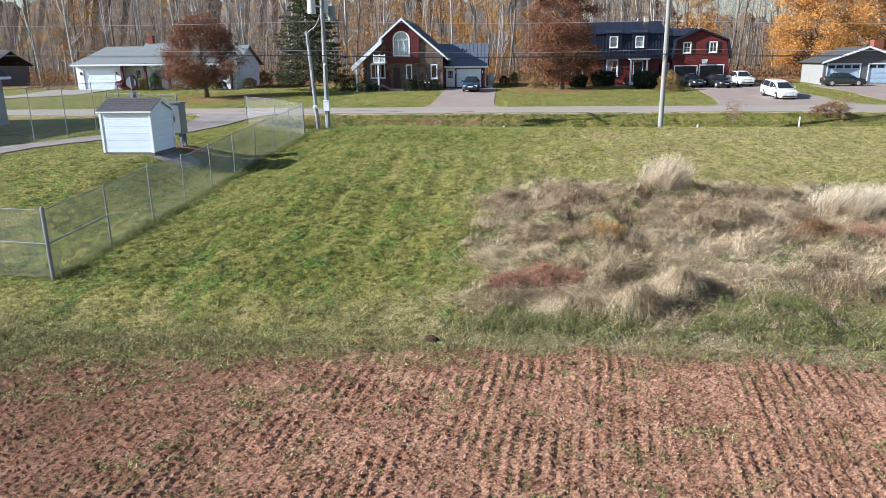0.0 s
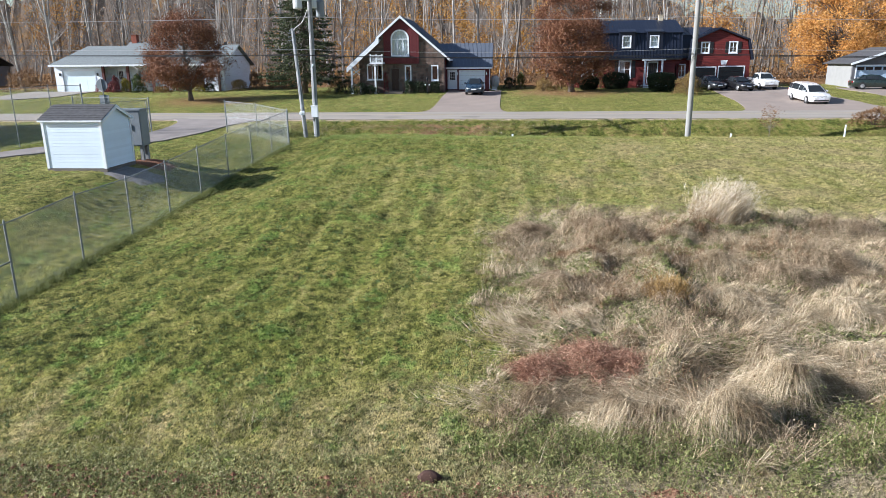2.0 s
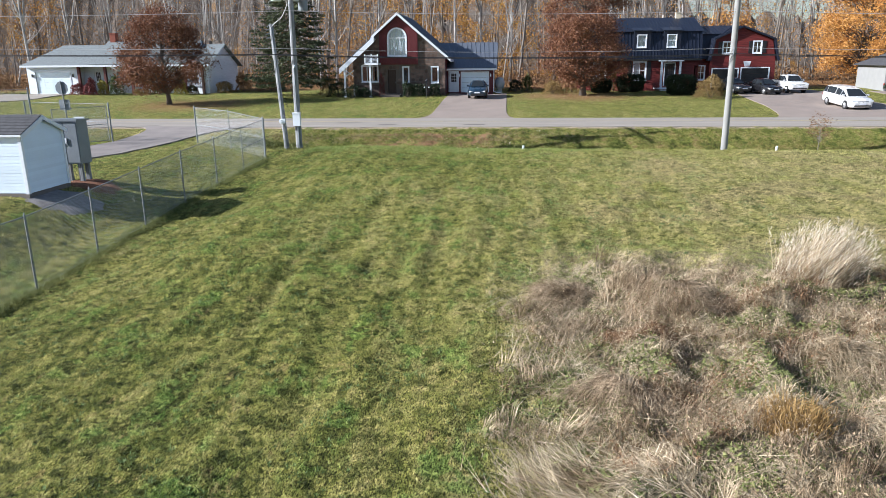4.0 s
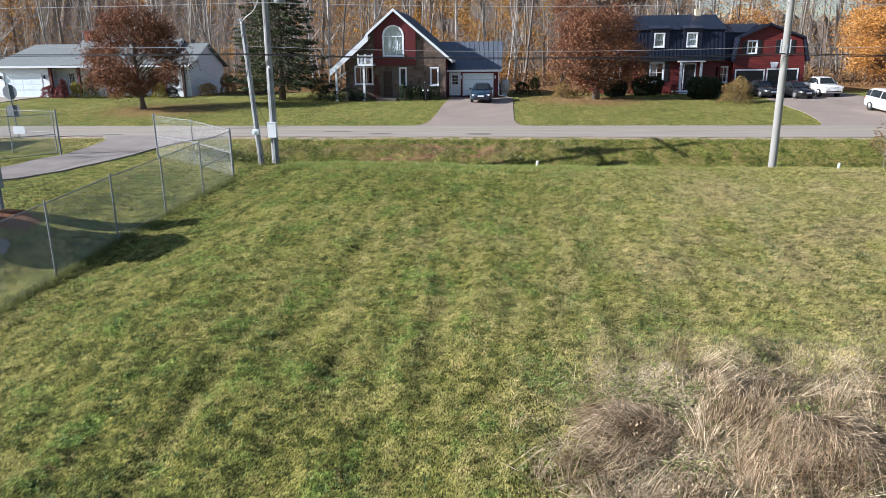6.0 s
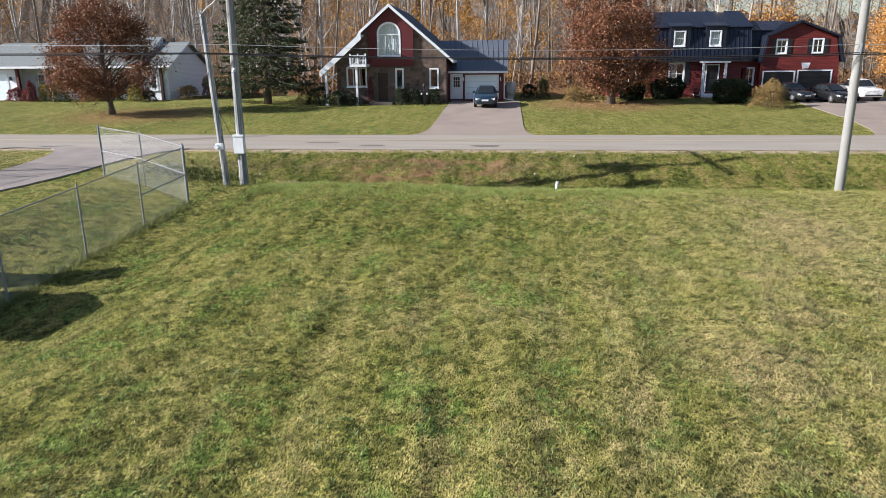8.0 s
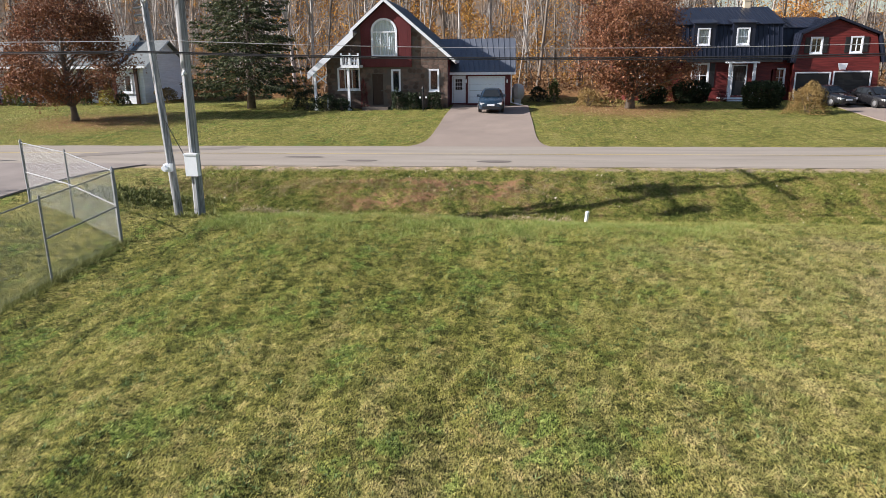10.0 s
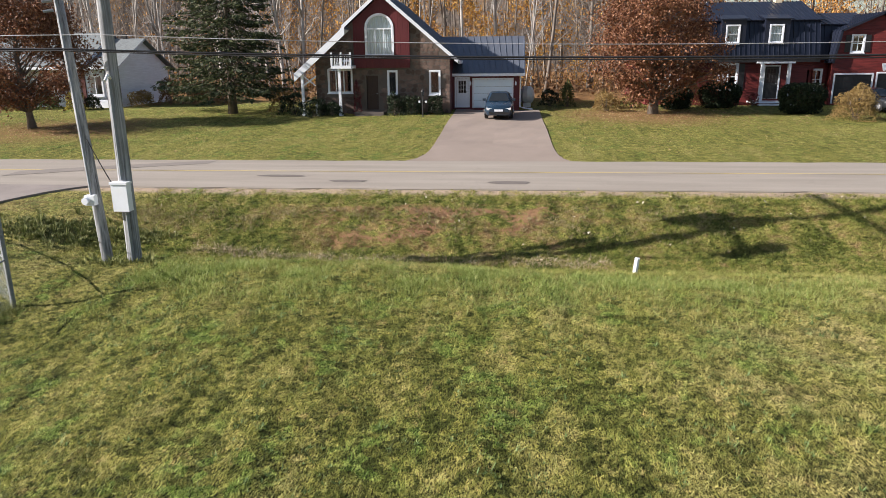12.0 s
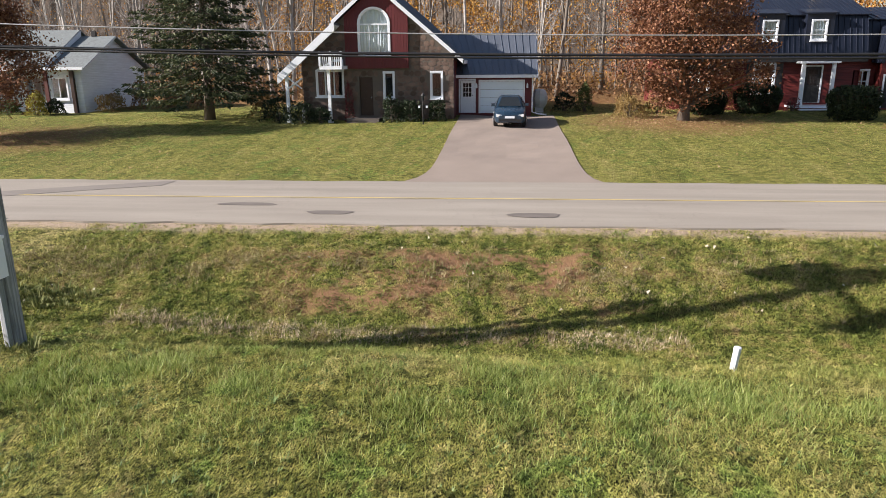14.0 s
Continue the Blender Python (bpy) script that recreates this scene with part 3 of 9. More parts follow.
SWALE_Y = [-60, 5, 12.8, 15.5, 22.3, 28.4, 33.5, 39.3, 41.5, 44, 46, 48.5, 49, 55]
SWALE_Z = [-2.6, -2.0, -1.47, -1.43, -1.37, -1.2, -0.86, -0.55, -0.5, -0.85, -0.6, -0.1, -0.04, -0.04]
PAD_Y = [-60, 5, 10, 16, 22, 26, 36, 43, 48.5, 49, 55]
PAD_Z = [-2.6, -2.0, -1.6, -1.15, -0.5, -0.22, -0.22, -0.28, -0.06, -0.04, -0.04]


def rough_noise(x, y, k, seed):
    r = np.random.RandomState(seed)
    z = np.zeros_like(x)
    for i in range(9):
        a, ph, f = r.uniform(0, 6.283), r.uniform(0, 6.283), k * r.uniform(0.6, 1.7)
        z += np.sin((x * math.cos(a) + y * math.sin(a)) * f + ph + 1.5 * np.sin((x * math.sin(a) - y * math.cos(a)) * f * 0.6 + ph * 2))
    return z / 9


def vnoise(x, y, seed):
    """Lumps by chance on a lattice of one unit, from -1 to 1."""
    xi, yi = np.floor(x), np.floor(y)
    u, v = x - xi, y - yi
    u, v = u * u * (3 - 2 * u), v * v * (3 - 2 * v)
    i, j = np.asarray(xi, dtype=np.int64), np.asarray(yi, dtype=np.int64)

    def at(a, b):
        k = (a * 374761393 + b * 668265263 + seed * 982451653) & 0xFFFFFFFF
        k = ((k ^ (k >> 13)) * 1274126177) & 0xFFFFFFFF
        return ((k ^ (k >> 16)) & 0xFFFF) / 32767.5 - 1

    return (at(i, j) * (1 - u) + at(i + 1, j) * u) * (1 - v) + (at(i, j + 1) * (1 - u) + at(i + 1, j + 1) * u) * v


def ease(x, lo, hi):
    t = np.clip((x - lo) / (hi - lo), 0, 1)
    return t * t * (3 - 2 * t)


def sward(x, y):
    """Relief of the uneven turf: tufts, hollows, and ridges along the mower's runs."""
    tuft = vnoise(x / 0.26, y / 0.42, 3) + 0.6 * vnoise(x / 0.17 + 0.3 * y, y / 0.17, 4)
    rows = vnoise((x + 0.02 * y) / 0.36, y / 3.2, 5) + 0.6 * vnoise((x + 0.02 * y) / 0.85, y / 6.0, 6)
    z = 0.030 * tuft * (1 - 0.25 * ease(y, 22, 30)) + 0.055 * rows * ease(y, 15, 20) * (1 - 0.55 * ease(y, 28, 34)) * ease(-y, -43, -41) + 0.028 * vnoise(x / 0.45, y / 1.3, 7)
    z = z + (0.045 * vnoise(x / 0.6, y / 0.4, 8) + 0.03 * vnoise(x / 0.3, y / 0.22, 9)) * ease(y, 44.0, 44.8) * ease(-y, -48.4, -47.8)
    return z * ease(x, -11.5, -10.7) * ease(-x, -30, -26) * ease(y, 9.5, 10.6) * ease(-y, -48.9, -48.2)


def height(x, y):
    """The ground's height: a lot that rises to a crest, a ditch, the road, lawns beyond."""
    x, y = np.asarray(x, dtype=float), np.asarray(y, dtype=float)
    mid = np.interp(y, MID_Y, MID_Z)
    swale = np.interp(y, SWALE_Y, SWALE_Z)
    pad = np.interp(y, PAD_Y, PAD_Z)
    near = y < 55
    z = mid - 0.28 * ease(x, 6, 12) * ease(-y, -26, -20) * ease(y, 6, 10)
    z = np.where(near, z + (swale - z) * ease(-x, 5.5, 10.2), z)
    z = np.where(near, z + (pad - z) * ease(-x, 10.9, 15.0), z)
    soft = 0.05 * np.sin(x * 0.7 + 1.3 * np.sin(y * 0.31)) * np.sin(y * 0.53 + 0.7) + 0.02 * np.sin(x * 2.3 + y * 1.1) * np.sin(y * 1.9 - x * 0.4)
    wild = ease(x, 1.5, 3.5) * ease(-x, -30, -24) * ease(y, 10.0, 11.2) * ease(-y, -23.6, -22.4)
    z = z + wild * (0.36 * np.clip(vnoise(x / 0.85, y / 0.75, 161) + 0.15, 0, 1.0) + 0.13 * vnoise(x / 0.40, y / 0.40, 162))
    z = z + 0.15 * ease(-x, 0.5, 4.5) * ease(x, -10.5, -8.0) * ease(y, 38.5, 41.0) * ease(-y, -43.2, -42.2)
    lot = ease(y, 10, 13) * ease(-y, -43, -40) + ease(y, 56, 60)
    return z + sward(x, y) + soft * np.clip(lot, 0, 1) * ease(-np.abs(x), -200, -60)


def ground_lines(spans, far, grow):
    """Grid lines in spans of (from, to, step), then wider and wider out to the horizon."""
    mid = [v for lo, hi, step in spans for v in np.arange(lo, hi - step * 0.5, step)] + [spans[-1][1]]
    a, b, s = mid[0], mid[-1], spans[0][2]
    left, right = [], []
    while a > -far or b < far:
        s *= grow
        a, b = a - s, b + s
        left.append(a)
        right.append(b)
    return np.array(left[::-1] + mid + right)


gx = ground_lines([(-30, -11, 0.45), (-11, 13.4, 0.125), (13.4, 27, 0.4)], 900, 1.18)
gy = ground_lines([(-6, 9.4, 0.45), (9.4, 48.8, 0.125), (48.8, 78, 0.4)], 1400, 1.18)
XX, YY = np.meshgrid(gx, gy)
ZZ = height(XX, YY)
nx, ny = len(gx), len(gy)
base = (np.arange(ny - 1)[:, None] * nx + np.arange(nx - 1)[None, :]).ravel()
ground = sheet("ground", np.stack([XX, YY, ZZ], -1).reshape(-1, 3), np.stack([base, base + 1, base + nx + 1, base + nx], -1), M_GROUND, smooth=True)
structure(ground, "autumn lawn, red ploughed soil and a roadside ditch", "ground")


def hz(x, y):
    return float(height(x, y))


def lie(g, outline_rows, lift):
    """A sheet laid on the ground with a skirt down its rim; rows of (x, y)."""
    rows = [[(x, y, hz(x, y) + lift) for x, y in r] for r in outline_rows]
    g.grid(rows)
    rim = rows[0] + [r[-1] for r in rows[1:-1]] + rows[-1][::-1] + [r[0] for r in rows[-2:0:-1]]
    n = len(rim)
    g.add(rim + [(x, y, z - 0.12) for x, y, z in rim], [(i, (i + 1) % n, n + (i + 1) % n, n + i) for i in range(n)])
    return g


# road with a low crown
g = Geo()
rows = []
for y in np.linspace(48.95, 55.22, 9):
    k = 1 - ((y - 52.08) / 3.13) ** 2
    wob = 0.05 if y < 49 or y > 55.1 else 0.0
    rows.append([(x, y + wob * math.sin(x * 1.7) + wob * 0.7 * math.sin(x * 4.1), 0.0 + 0.05 * k) for x in np.arange(-260, 260.1, 0.8)])
g.grid(rows)
for r, dz in ((rows[0], -0.3), (rows[-1], -0.3)):
    g.grid([r, [(x, y, z + dz) for x, y, z in r]])
road = structure(part("road", g, M_ROAD), "worn grey asphalt road with a faint yellow line", "road")
g = Geo()
g.grid([[(x, y, 0.058) for x in np.arange(-200, 200.1, 2)] for y in (52.02, 52.12)])
part("road_line", g, M_PAINT_Y, road, "thin faded yellow centre line")
for px, py, rx, ry in ((-9.15, 51.05, 0.85, 0.22), (-6.54, 50.1, 0.62, 0.25), (-1.06, 50.0, 0.68, 0.3)):
    g = Geo()
    zc = 0.05 * (1 - ((py - 52.08) / 3.13) ** 2) + 0.011
    g.add([(px + rx * math.cos(a) * (1 + 0.15 * math.sin(3 * a + px)), py + ry * math.sin(a) * (1 + 0.2 * math.cos(2 * a)), zc + 0.016 * (ry * math.sin(a)) * (52.08 - py) / 1.6) for a in np.linspace(0, 6.283, 17)[:-1]], [tuple(range(16))])
    part("asphalt_patch", g, M_PATCH, road, "dark round asphalt repair patch")
g = Geo()
rows = []
for x in np.linspace(-19.5, -11.6, 16):
    c = 51.2 + (x + 19.5) * 0.52
    rows.append([(x, y, 0.05 * (1 - ((y - 52.08) / 3.13) ** 2) + 0.010) for y in (c - 0.55, c, c + 0.55)])
g.grid([r for r in rows if r[2][1] < 55.1])
part("asphalt_patch", g, surface("faded_asphalt_strip", (0.215, 0.190, 0.170), 0.9, 1.0, 0.12, 40, 0.3), road, "faded diagonal strip of darker asphalt")

# driveways
g = Geo()
rows = []
for y in np.linspace(55.1, 73.1, 26):
    fl = 0.9 * math.exp(-(y - 55.1) * 1.1)
    rows.append([(-4.5 - fl + (5.35 + 1.7 * fl) * k / 8, y) for k in range(9)])
structure(part("driveway_centre", lie(g, rows, 0.035), M_DRIVE), "pinkish asphalt driveway up to the stone house", "driveway")
g = Geo()
rows = []
for y in np.linspace(55.1, 75.4, 26):
    fl = 2.2 * math.exp(-(y - 55.1) * 0.45)
    x0 = 19.5 + 0.10 * (y - 55.1) - 0.7 * math.exp(-(y - 55.1) * 0.9)
    x1 = 29.0 + fl
    rows.append([(x0 + (x1 - x0) * k / 12, y) for k in range(13)])
structure(part("driveway_red_house", lie(g, rows, 0.035), M_DRIVE), "wide pinkish asphalt drive with parked cars", "driveway")
g = Geo()
rows = []
for y in np.linspace(55.1, 73.8, 22):
    fl = 1.5 * math.exp(-(y - 55.1) * 0.8)
    x0, x1 = 33.5 - fl, 46.0
    rows.append([(x0 + (x1 - x0) * k / 12, y) for k in range(13)])
structure(part("driveway_east", lie(g, rows, 0.035), M_DRIVE), "pinkish paved drive before a grey garage", "driveway")
g = Geo()
rows = []
for y in np.linspace(55.1, 75.0, 24):
    fl = 2.0 * math.exp(-(y - 55.1) * 0.8)
    x0, x1 = -50.5 - 3.0 * ease(66 - y, 0, 8) - fl, -43.5 - 7.0 * ease(70 - y, 0, 9) + fl
    rows.append([(x0 + (x1 - x0) * k / 10, y) for k in range(11)])
structure(part("driveway_white_house", lie(g, rows, 0.06), M_ROAD), "grey drive up to the white garage", "driveway")
g = Geo()
rows = []
for s in np.linspace(0, 1, 40):
    y = 49.1 - 21.5 * s
    xc = -18.6 - 1.0 * s * (1 - s) * 4 * 0.3 - 5.0 * ease(s, 0.45, 1.0)
    w = 1.8 + 1.8 * math.exp(-s * 14) - 0.4 * s
    rows.append([(xc - w + 2 * w * k / 8, y) for k in range(9)])
structure(part("service_track", lie(g, rows, 0.06), surface("old_track_asphalt", (0.235, 0.205, 0.19), 0.92, 0.9, 0.2, 40, 0.3)), "grey asphalt track through the open gate", "track")


def spot(cx, cy, rx, ry, mat, name, label, category, seed):
    r = random.Random(seed)
    g = Geo()
    n = 26
    wob = [1 + r.uniform(-0.16, 0.16) for _ in range(n)]
    ring = lambda k: [(cx + rx * k * wob[i] * math.cos(6.2832 * i / n), cy + ry * k * wob[i] * math.sin(6.2832 * i / n)) for i in range(n)]
    pts = [(cx, cy, hz(cx, cy) + 0.06)]
    for k in (0.35, 0.7, 1.0):
        pts += [(x, y, hz(x, y) + (0.055 if k < 1 else -0.03)) for x, y in ring(k)]
    q = [(0, 1 + i, 1 + (i + 1) % n) for i in range(n)]
    for m in range(2):
        q += [(1 + m * n + i, 1 + (m + 1) * n + i, 1 + (m + 1) * n + (i + 1) % n, 1 + m * n + (i + 1) % n) for i in range(n)]
    g.add(pts, q)
    return structure(part(name, g, mat, smooth=True), label, category)


spot(-13.7, 28.1, 1.25, 1.2, M_GRAVEL, "gravel_bed", "grey gravel bed round the white shed", "gravel", 3)
spot(-14.2, 30.4, 1.3, 0.9, M_SOIL, "bare_soil", "bare red soil round the cabinet posts", "soil", 4)

# ploughed soil with drill rows and clods
sx, sy = np.arange(-9.6, 11.61, 0.038), np.arange(3.6, 10.2, 0.036)
SX, SY = np.meshgrid(sx, sy)


row_x = SX - 0.12 * (SY - 6) + 0.03 * np.sin(SY * 1.3)
furrow = np.sin(row_x * 6.2832 / 0.215)
edge = 9.5 - 0.75 * ease(-SX, -1.0, 7.0) + 0.6 * rough_noise(SX, SY, 1.3, 5) + 0.35 * rough_noise(SX, SY, 4.0, 6)
rs = np.random.RandomState(11)


def blurred(shape, times, power):
    """Lumps by chance, of a size that grows with the number of passes."""
    a = rs.normal(0, 1, shape)
    for _ in range(times):
        a = (a + np.roll(a, 1, 0) + np.roll(a, 1, 1) + np.roll(a, -1, 0) + np.roll(a, -1, 1)) / 5
    a /= a.std()
    return np.sign(a) * np.abs(a) ** power


clods = np.clip(blurred(SX.shape, 2, 1.2), -1.4, 2.6)
grain = np.clip(blurred(SX.shape, 0, 1.0), -1.6, 2.6)
cleat = 0.015 * np.sin(SY * 6.2832 / 0.16 + 2.0 * np.sin(row_x * 9) + 5 * rough_noise(SX, SY, 3.0, 12)) * np.clip(furrow, 0, 1)
rel = (cleat + 0.0125 * furrow * np.clip(0.7 + 0.9 * vnoise(SX / 0.8, SY / 0.8, 8), 0.1, 1.6)) * (0.9 + 0.1 * ease(SX, -4, 2)) + 0.008 * clods + 0.005 * grain + 0.02 * vnoise(SX / 0.6, SY / 0.6, 9)
SZ = height(SX, SY) + 0.055 + rel - 0.16 * ease(SY, edge - 0.35, edge + 0.35) - 0.12 * ease(np.abs(SX - 1.0), 9.6, 10.5) - 0.12 * ease(-SY, -4.2, -3.7)
n1, n2 = SX.shape[1], SX.shape[0]
base = (np.arange(n2 - 1)[:, None] * n1 + np.arange(n1 - 1)[None, :]).ravel()
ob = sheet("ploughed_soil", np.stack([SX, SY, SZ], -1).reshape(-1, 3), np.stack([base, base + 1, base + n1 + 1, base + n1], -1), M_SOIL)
structure(ob, "red ploughed soil with drill rows and clods", "soil")

# loose clods
rs = np.random.RandomState(15)
n = 27000
cx, cy = rs.uniform(-11, 13, n), 9.7 - 6.0 * rs.uniform(0, 1, n) ** 1.2
cr = np.clip(rs.lognormal(-4.45, 0.5, n), 0.006, 0.05)
oct_v = np.array([[1, 0, 0], [0, 1, 0], [-1, 0, 0], [0, -1, 0], [0, 0, 0.9]])
oct_f = np.array([[0, 1, 4], [1, 2, 4], [2, 3, 4], [3, 0, 4]])
V = oct_v[None] * rs.uniform(0.6, 1.3, (n, 5, 1)) * cr[:, None, None]
a = rs.uniform(0, 6.283, n)
V = np.stack([V[..., 0] * np.cos(a)[:, None] - V[..., 1] * np.sin(a)[:, None], V[..., 0] * np.sin(a)[:, None] + V[..., 1] * np.cos(a)[:, None], V[..., 2]], -1)
V += np.stack([cx, cy, height(cx, cy) + 0.06 + cr * 0.35], -1)[:, None, :]
F = oct_f[None] + 5 * np.arange(n)[:, None, None]
tagged(sheet("loose_clods", V.reshape(-1, 3), F.reshape(-1, 3), M_SOIL), "loose lumps of red soil", "soil", kind="stuff")
# ---- houses ----


def opening(u0, z0, u1, z1):
    return [(u0, z0), (u1, z0), (u1, z1), (u0, z1)]


def arch(u0, z0, u1, zs, n=12):
    c, r = (u0 + u1) / 2, (u1 - u0) / 2
    return [(u0, z0), (u1, z0)] + [(c + r * math.cos(math.pi * i / n), zs + r * 0.98 * math.sin(math.pi * i / n)) for i in range(n + 1)]


def ring_frame(g, outer, inner, y0, y1):
    """A flat frame between two like outlines, drawn out in y."""
    n = len(outer)
    p = [(u, y0, z) for u, z in outer] + [(u, y0, z) for u, z in inner] + [(u, y1, z) for u, z in outer] + [(u, y1, z) for u, z in inner]
    q = []
    for i in range(n):
        j = (i + 1) % n
        q += [(i, j, n + j, n + i), (2 * n + i, 3 * n + i, 3 * n + j, 2 * n + j), (i, 2 * n + i, 2 * n + j, j), (n + i, n + j, 3 * n + j, 3 * n + i)]
    g.add(p, q)


def shrink(outline, d):
    cu = (min(u for u, _ in outline) + max(u for u, _ in outline)) / 2
    cz = (min(z for _, z in outline) + max(z for _, z in outline)) / 2
    hw = max(u for u, _ in outline) - cu
    hh = max(z for _, z in outline) - cz
    return [(cu + (u - cu) * (hw - d) / hw, cz + (z - cz) * (hh - d) / hh) for u, z in outline]


def window(parent, outline, y, cols=1, rows=1, trim=0.07, curtain=None, shutters=None, sill=True, trim_mat=None):
    """A window in a wall that faces south at y: frame with bars, pane, sill, and what hangs behind."""
    u0, u1 = min(u for u, _ in outline), max(u for u, _ in outline)
    z0, z1 = min(z for _, z in outline), max(z for _, z in outline)
    g = Geo()
    ring_frame(g, shrink(outline, -trim), shrink(outline, 0.012), y - 0.04, y + 0.07)
    inner = shrink(outline, 0.05)
    ring_frame(g, shrink(outline, 0.012), inner, y + 0.0, y + 0.06)
    for c in range(1, cols):
        u = u0 + (u1 - u0) * c / cols
        g.box(u - 0.025, y - 0.002, z0 + 0.03, u + 0.025, y + 0.055, z1 - 0.03)
    for r in range(1, rows):
        z = z0 + (z1 - z0) * r / rows
        g.box(u0 + 0.03, y - 0.004, z - 0.02, u1 - 0.03, y + 0.05, z + 0.02)
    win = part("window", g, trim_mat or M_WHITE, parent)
    g = Geo()
    n = len(inner)
    g.add([(u, y + 0.03, z) for u, z in inner], [tuple(range(n))])
    pane = part("pane", g, M_GLASS, win)
    pane.visible_shadow = False
    if sill:
        g = Geo()
        g.box(u0 - trim - 0.03, y - 0.1, z0 - trim - 0.05, u1 + trim + 0.03, y - 0.042, z0 - trim)
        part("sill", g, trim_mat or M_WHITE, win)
    if curtain:
        g = Geo()
        rows_ = []
        for z in (z0 + 0.05, z1 - 0.05):
            rows_.append([(u, y + 0.14 + 0.025 * math.sin(u * 34), z) for u in np.linspace(u0 + (u1 - u0) * curtain[0], u0 + (u1 - u0) * curtain[1], 40)])
        g.grid(rows_)
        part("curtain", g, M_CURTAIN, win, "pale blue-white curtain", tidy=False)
    if shutters:
        for a, b in ((u0 - trim - 0.36, u0 - trim - 0.02), (u1 + trim + 0.02, u1 + trim + 0.36)):
            g = Geo()
            g.box(a, y - 0.035, z0 - 0.04, b, y - 0.003, z1 + 0.04)
            for k in range(9):
                z = z0 + (z1 - z0) * (k + 0.5) / 9
                g.box(a + 0.05, y - 0.048, z - 0.03, b - 0.05, y - 0.036, z + 0.03)
            part("shutter", g, shutters, parent, "dark louvred shutter")
    return win


def panel_door(parent, u0, z0, u1, z1, y, mat, trim_mat=M_WHITE, light=False, name="door"):
    g = Geo()
    g.box(u0 + 0.01, y + 0.04, z0, u1 - 0.01, y + 0.09, z1 - 0.01)
    w = u1 - u0
    if not light:
        for a, b, c, d in ((0.14, 0.08, 0.46, 0.45), (0.54, 0.08, 0.86, 0.45), (0.14, 0.52, 0.46, 0.93), (0.54, 0.52, 0.86, 0.93)):
            g.box(u0 + w * a, y + 0.022, z0 + (z1 - z0) * b, u0 + w * c, y + 0.041, z0 + (z1 - z0) * d)
    else:
        for a, b, c, d in ((0.16, 0.07, 0.46, 0.42), (0.54, 0.07, 0.84, 0.42)):
            g.box(u0 + w * a, y + 0.022, z0 + (z1 - z0) * b, u0 + w * c, y + 0.041, z0 + (z1 - z0) * d)
    door = part(name, g, mat, parent)
    g = Geo()
    ring_frame(g, [(u0 - 0.09, z0), (u1 + 0.09, z0), (u1 + 0.09, z1 + 0.09), (u0 - 0.09, z1 + 0.09)], [(u0, z0 + 0.004), (u1, z0 + 0.004), (u1, z1), (u0, z1)], y - 0.035, y + 0.05)
    part("door_frame", g, trim_mat, door)
    g = Geo()
    g.tube((u1 - 0.10, y + 0.04, z0 + 1.0), (u1 - 0.10, y - 0.03, z0 + 1.0), 0.03, 0.035, 8)
    part("handle", g, M_GALV, door, "metal door knob")
    if light:
        a, b, c, d = u0 + w * 0.2, z0 + (z1 - z0) * 0.5, u1 - w * 0.2, z1 - (z1 - z0) * 0.08
        g = Geo()
        g.add([(a, y + 0.034, b), (c, y + 0.034, b), (c, y + 0.034, d), (a, y + 0.034, d)], [(0, 1, 2, 3)])
        part("pane", g, M_GLASS_DARK, door)
        g = Geo()
        for k in (0.33, 0.66):
            g.box(a + (c - a) * k - 0.012, y + 0.018, b, a + (c - a) * k + 0.012, y + 0.032, d)
            g.box(a, y + 0.016, b + (d - b) * k - 0.012, c, y + 0.031, b + (d - b) * k + 0.012)
        part("glazing_bar", g, mat, door)
    return door


def garage_door(parent, u0, z0, u1, z1, y, mat, rows=4, cols=4, lights=False, trim_mat=M_WHITE):
    door = None
    h = (z1 - z0) / rows
    for r in range(rows):
        g = Geo()
        g.box(u0, y + 0.06, z0 + r * h + 0.006, u1, y + 0.11, z0 + (r + 1) * h - 0.006)
        for c in range(cols):
            a = u0 + (u1 - u0) * (c + 0.1) / cols
            b = u0 + (u1 - u0) * (c + 0.9) / cols
            if not (lights and r == rows - 1):
                g.box(a, y + 0.048, z0 + (r + 0.18) * h, b, y + 0.061, z0 + (r + 0.82) * h)
        if door is None:
            door = part("garage_door", g, mat, parent)
        else:
            part("panel", g, mat, door)
        if lights and r == rows - 1:
            for c in range(cols):
                a = u0 + (u1 - u0) * (c + 0.1) / cols
                b = u0 + (u1 - u0) * (c + 0.9) / cols
                g = Geo()
                g.box(a, y + 0.045, z0 + (r + 0.2) * h, b, y + 0.06, z0 + (r + 0.8) * h)
                part("pane", g, M_GLASS_DARK, door)
    g = Geo()
    for a, b, c, d in ((u0 - 0.1, z0, u0, z1 + 0.1), (u1, z0, u1 + 0.1, z1 + 0.1), (u0, z1, u1, z1 + 0.1)):
        g.box(a, y - 0.03, b, c, y + 0.06, d)
    part("door_frame", g, trim_mat, door)
    return door


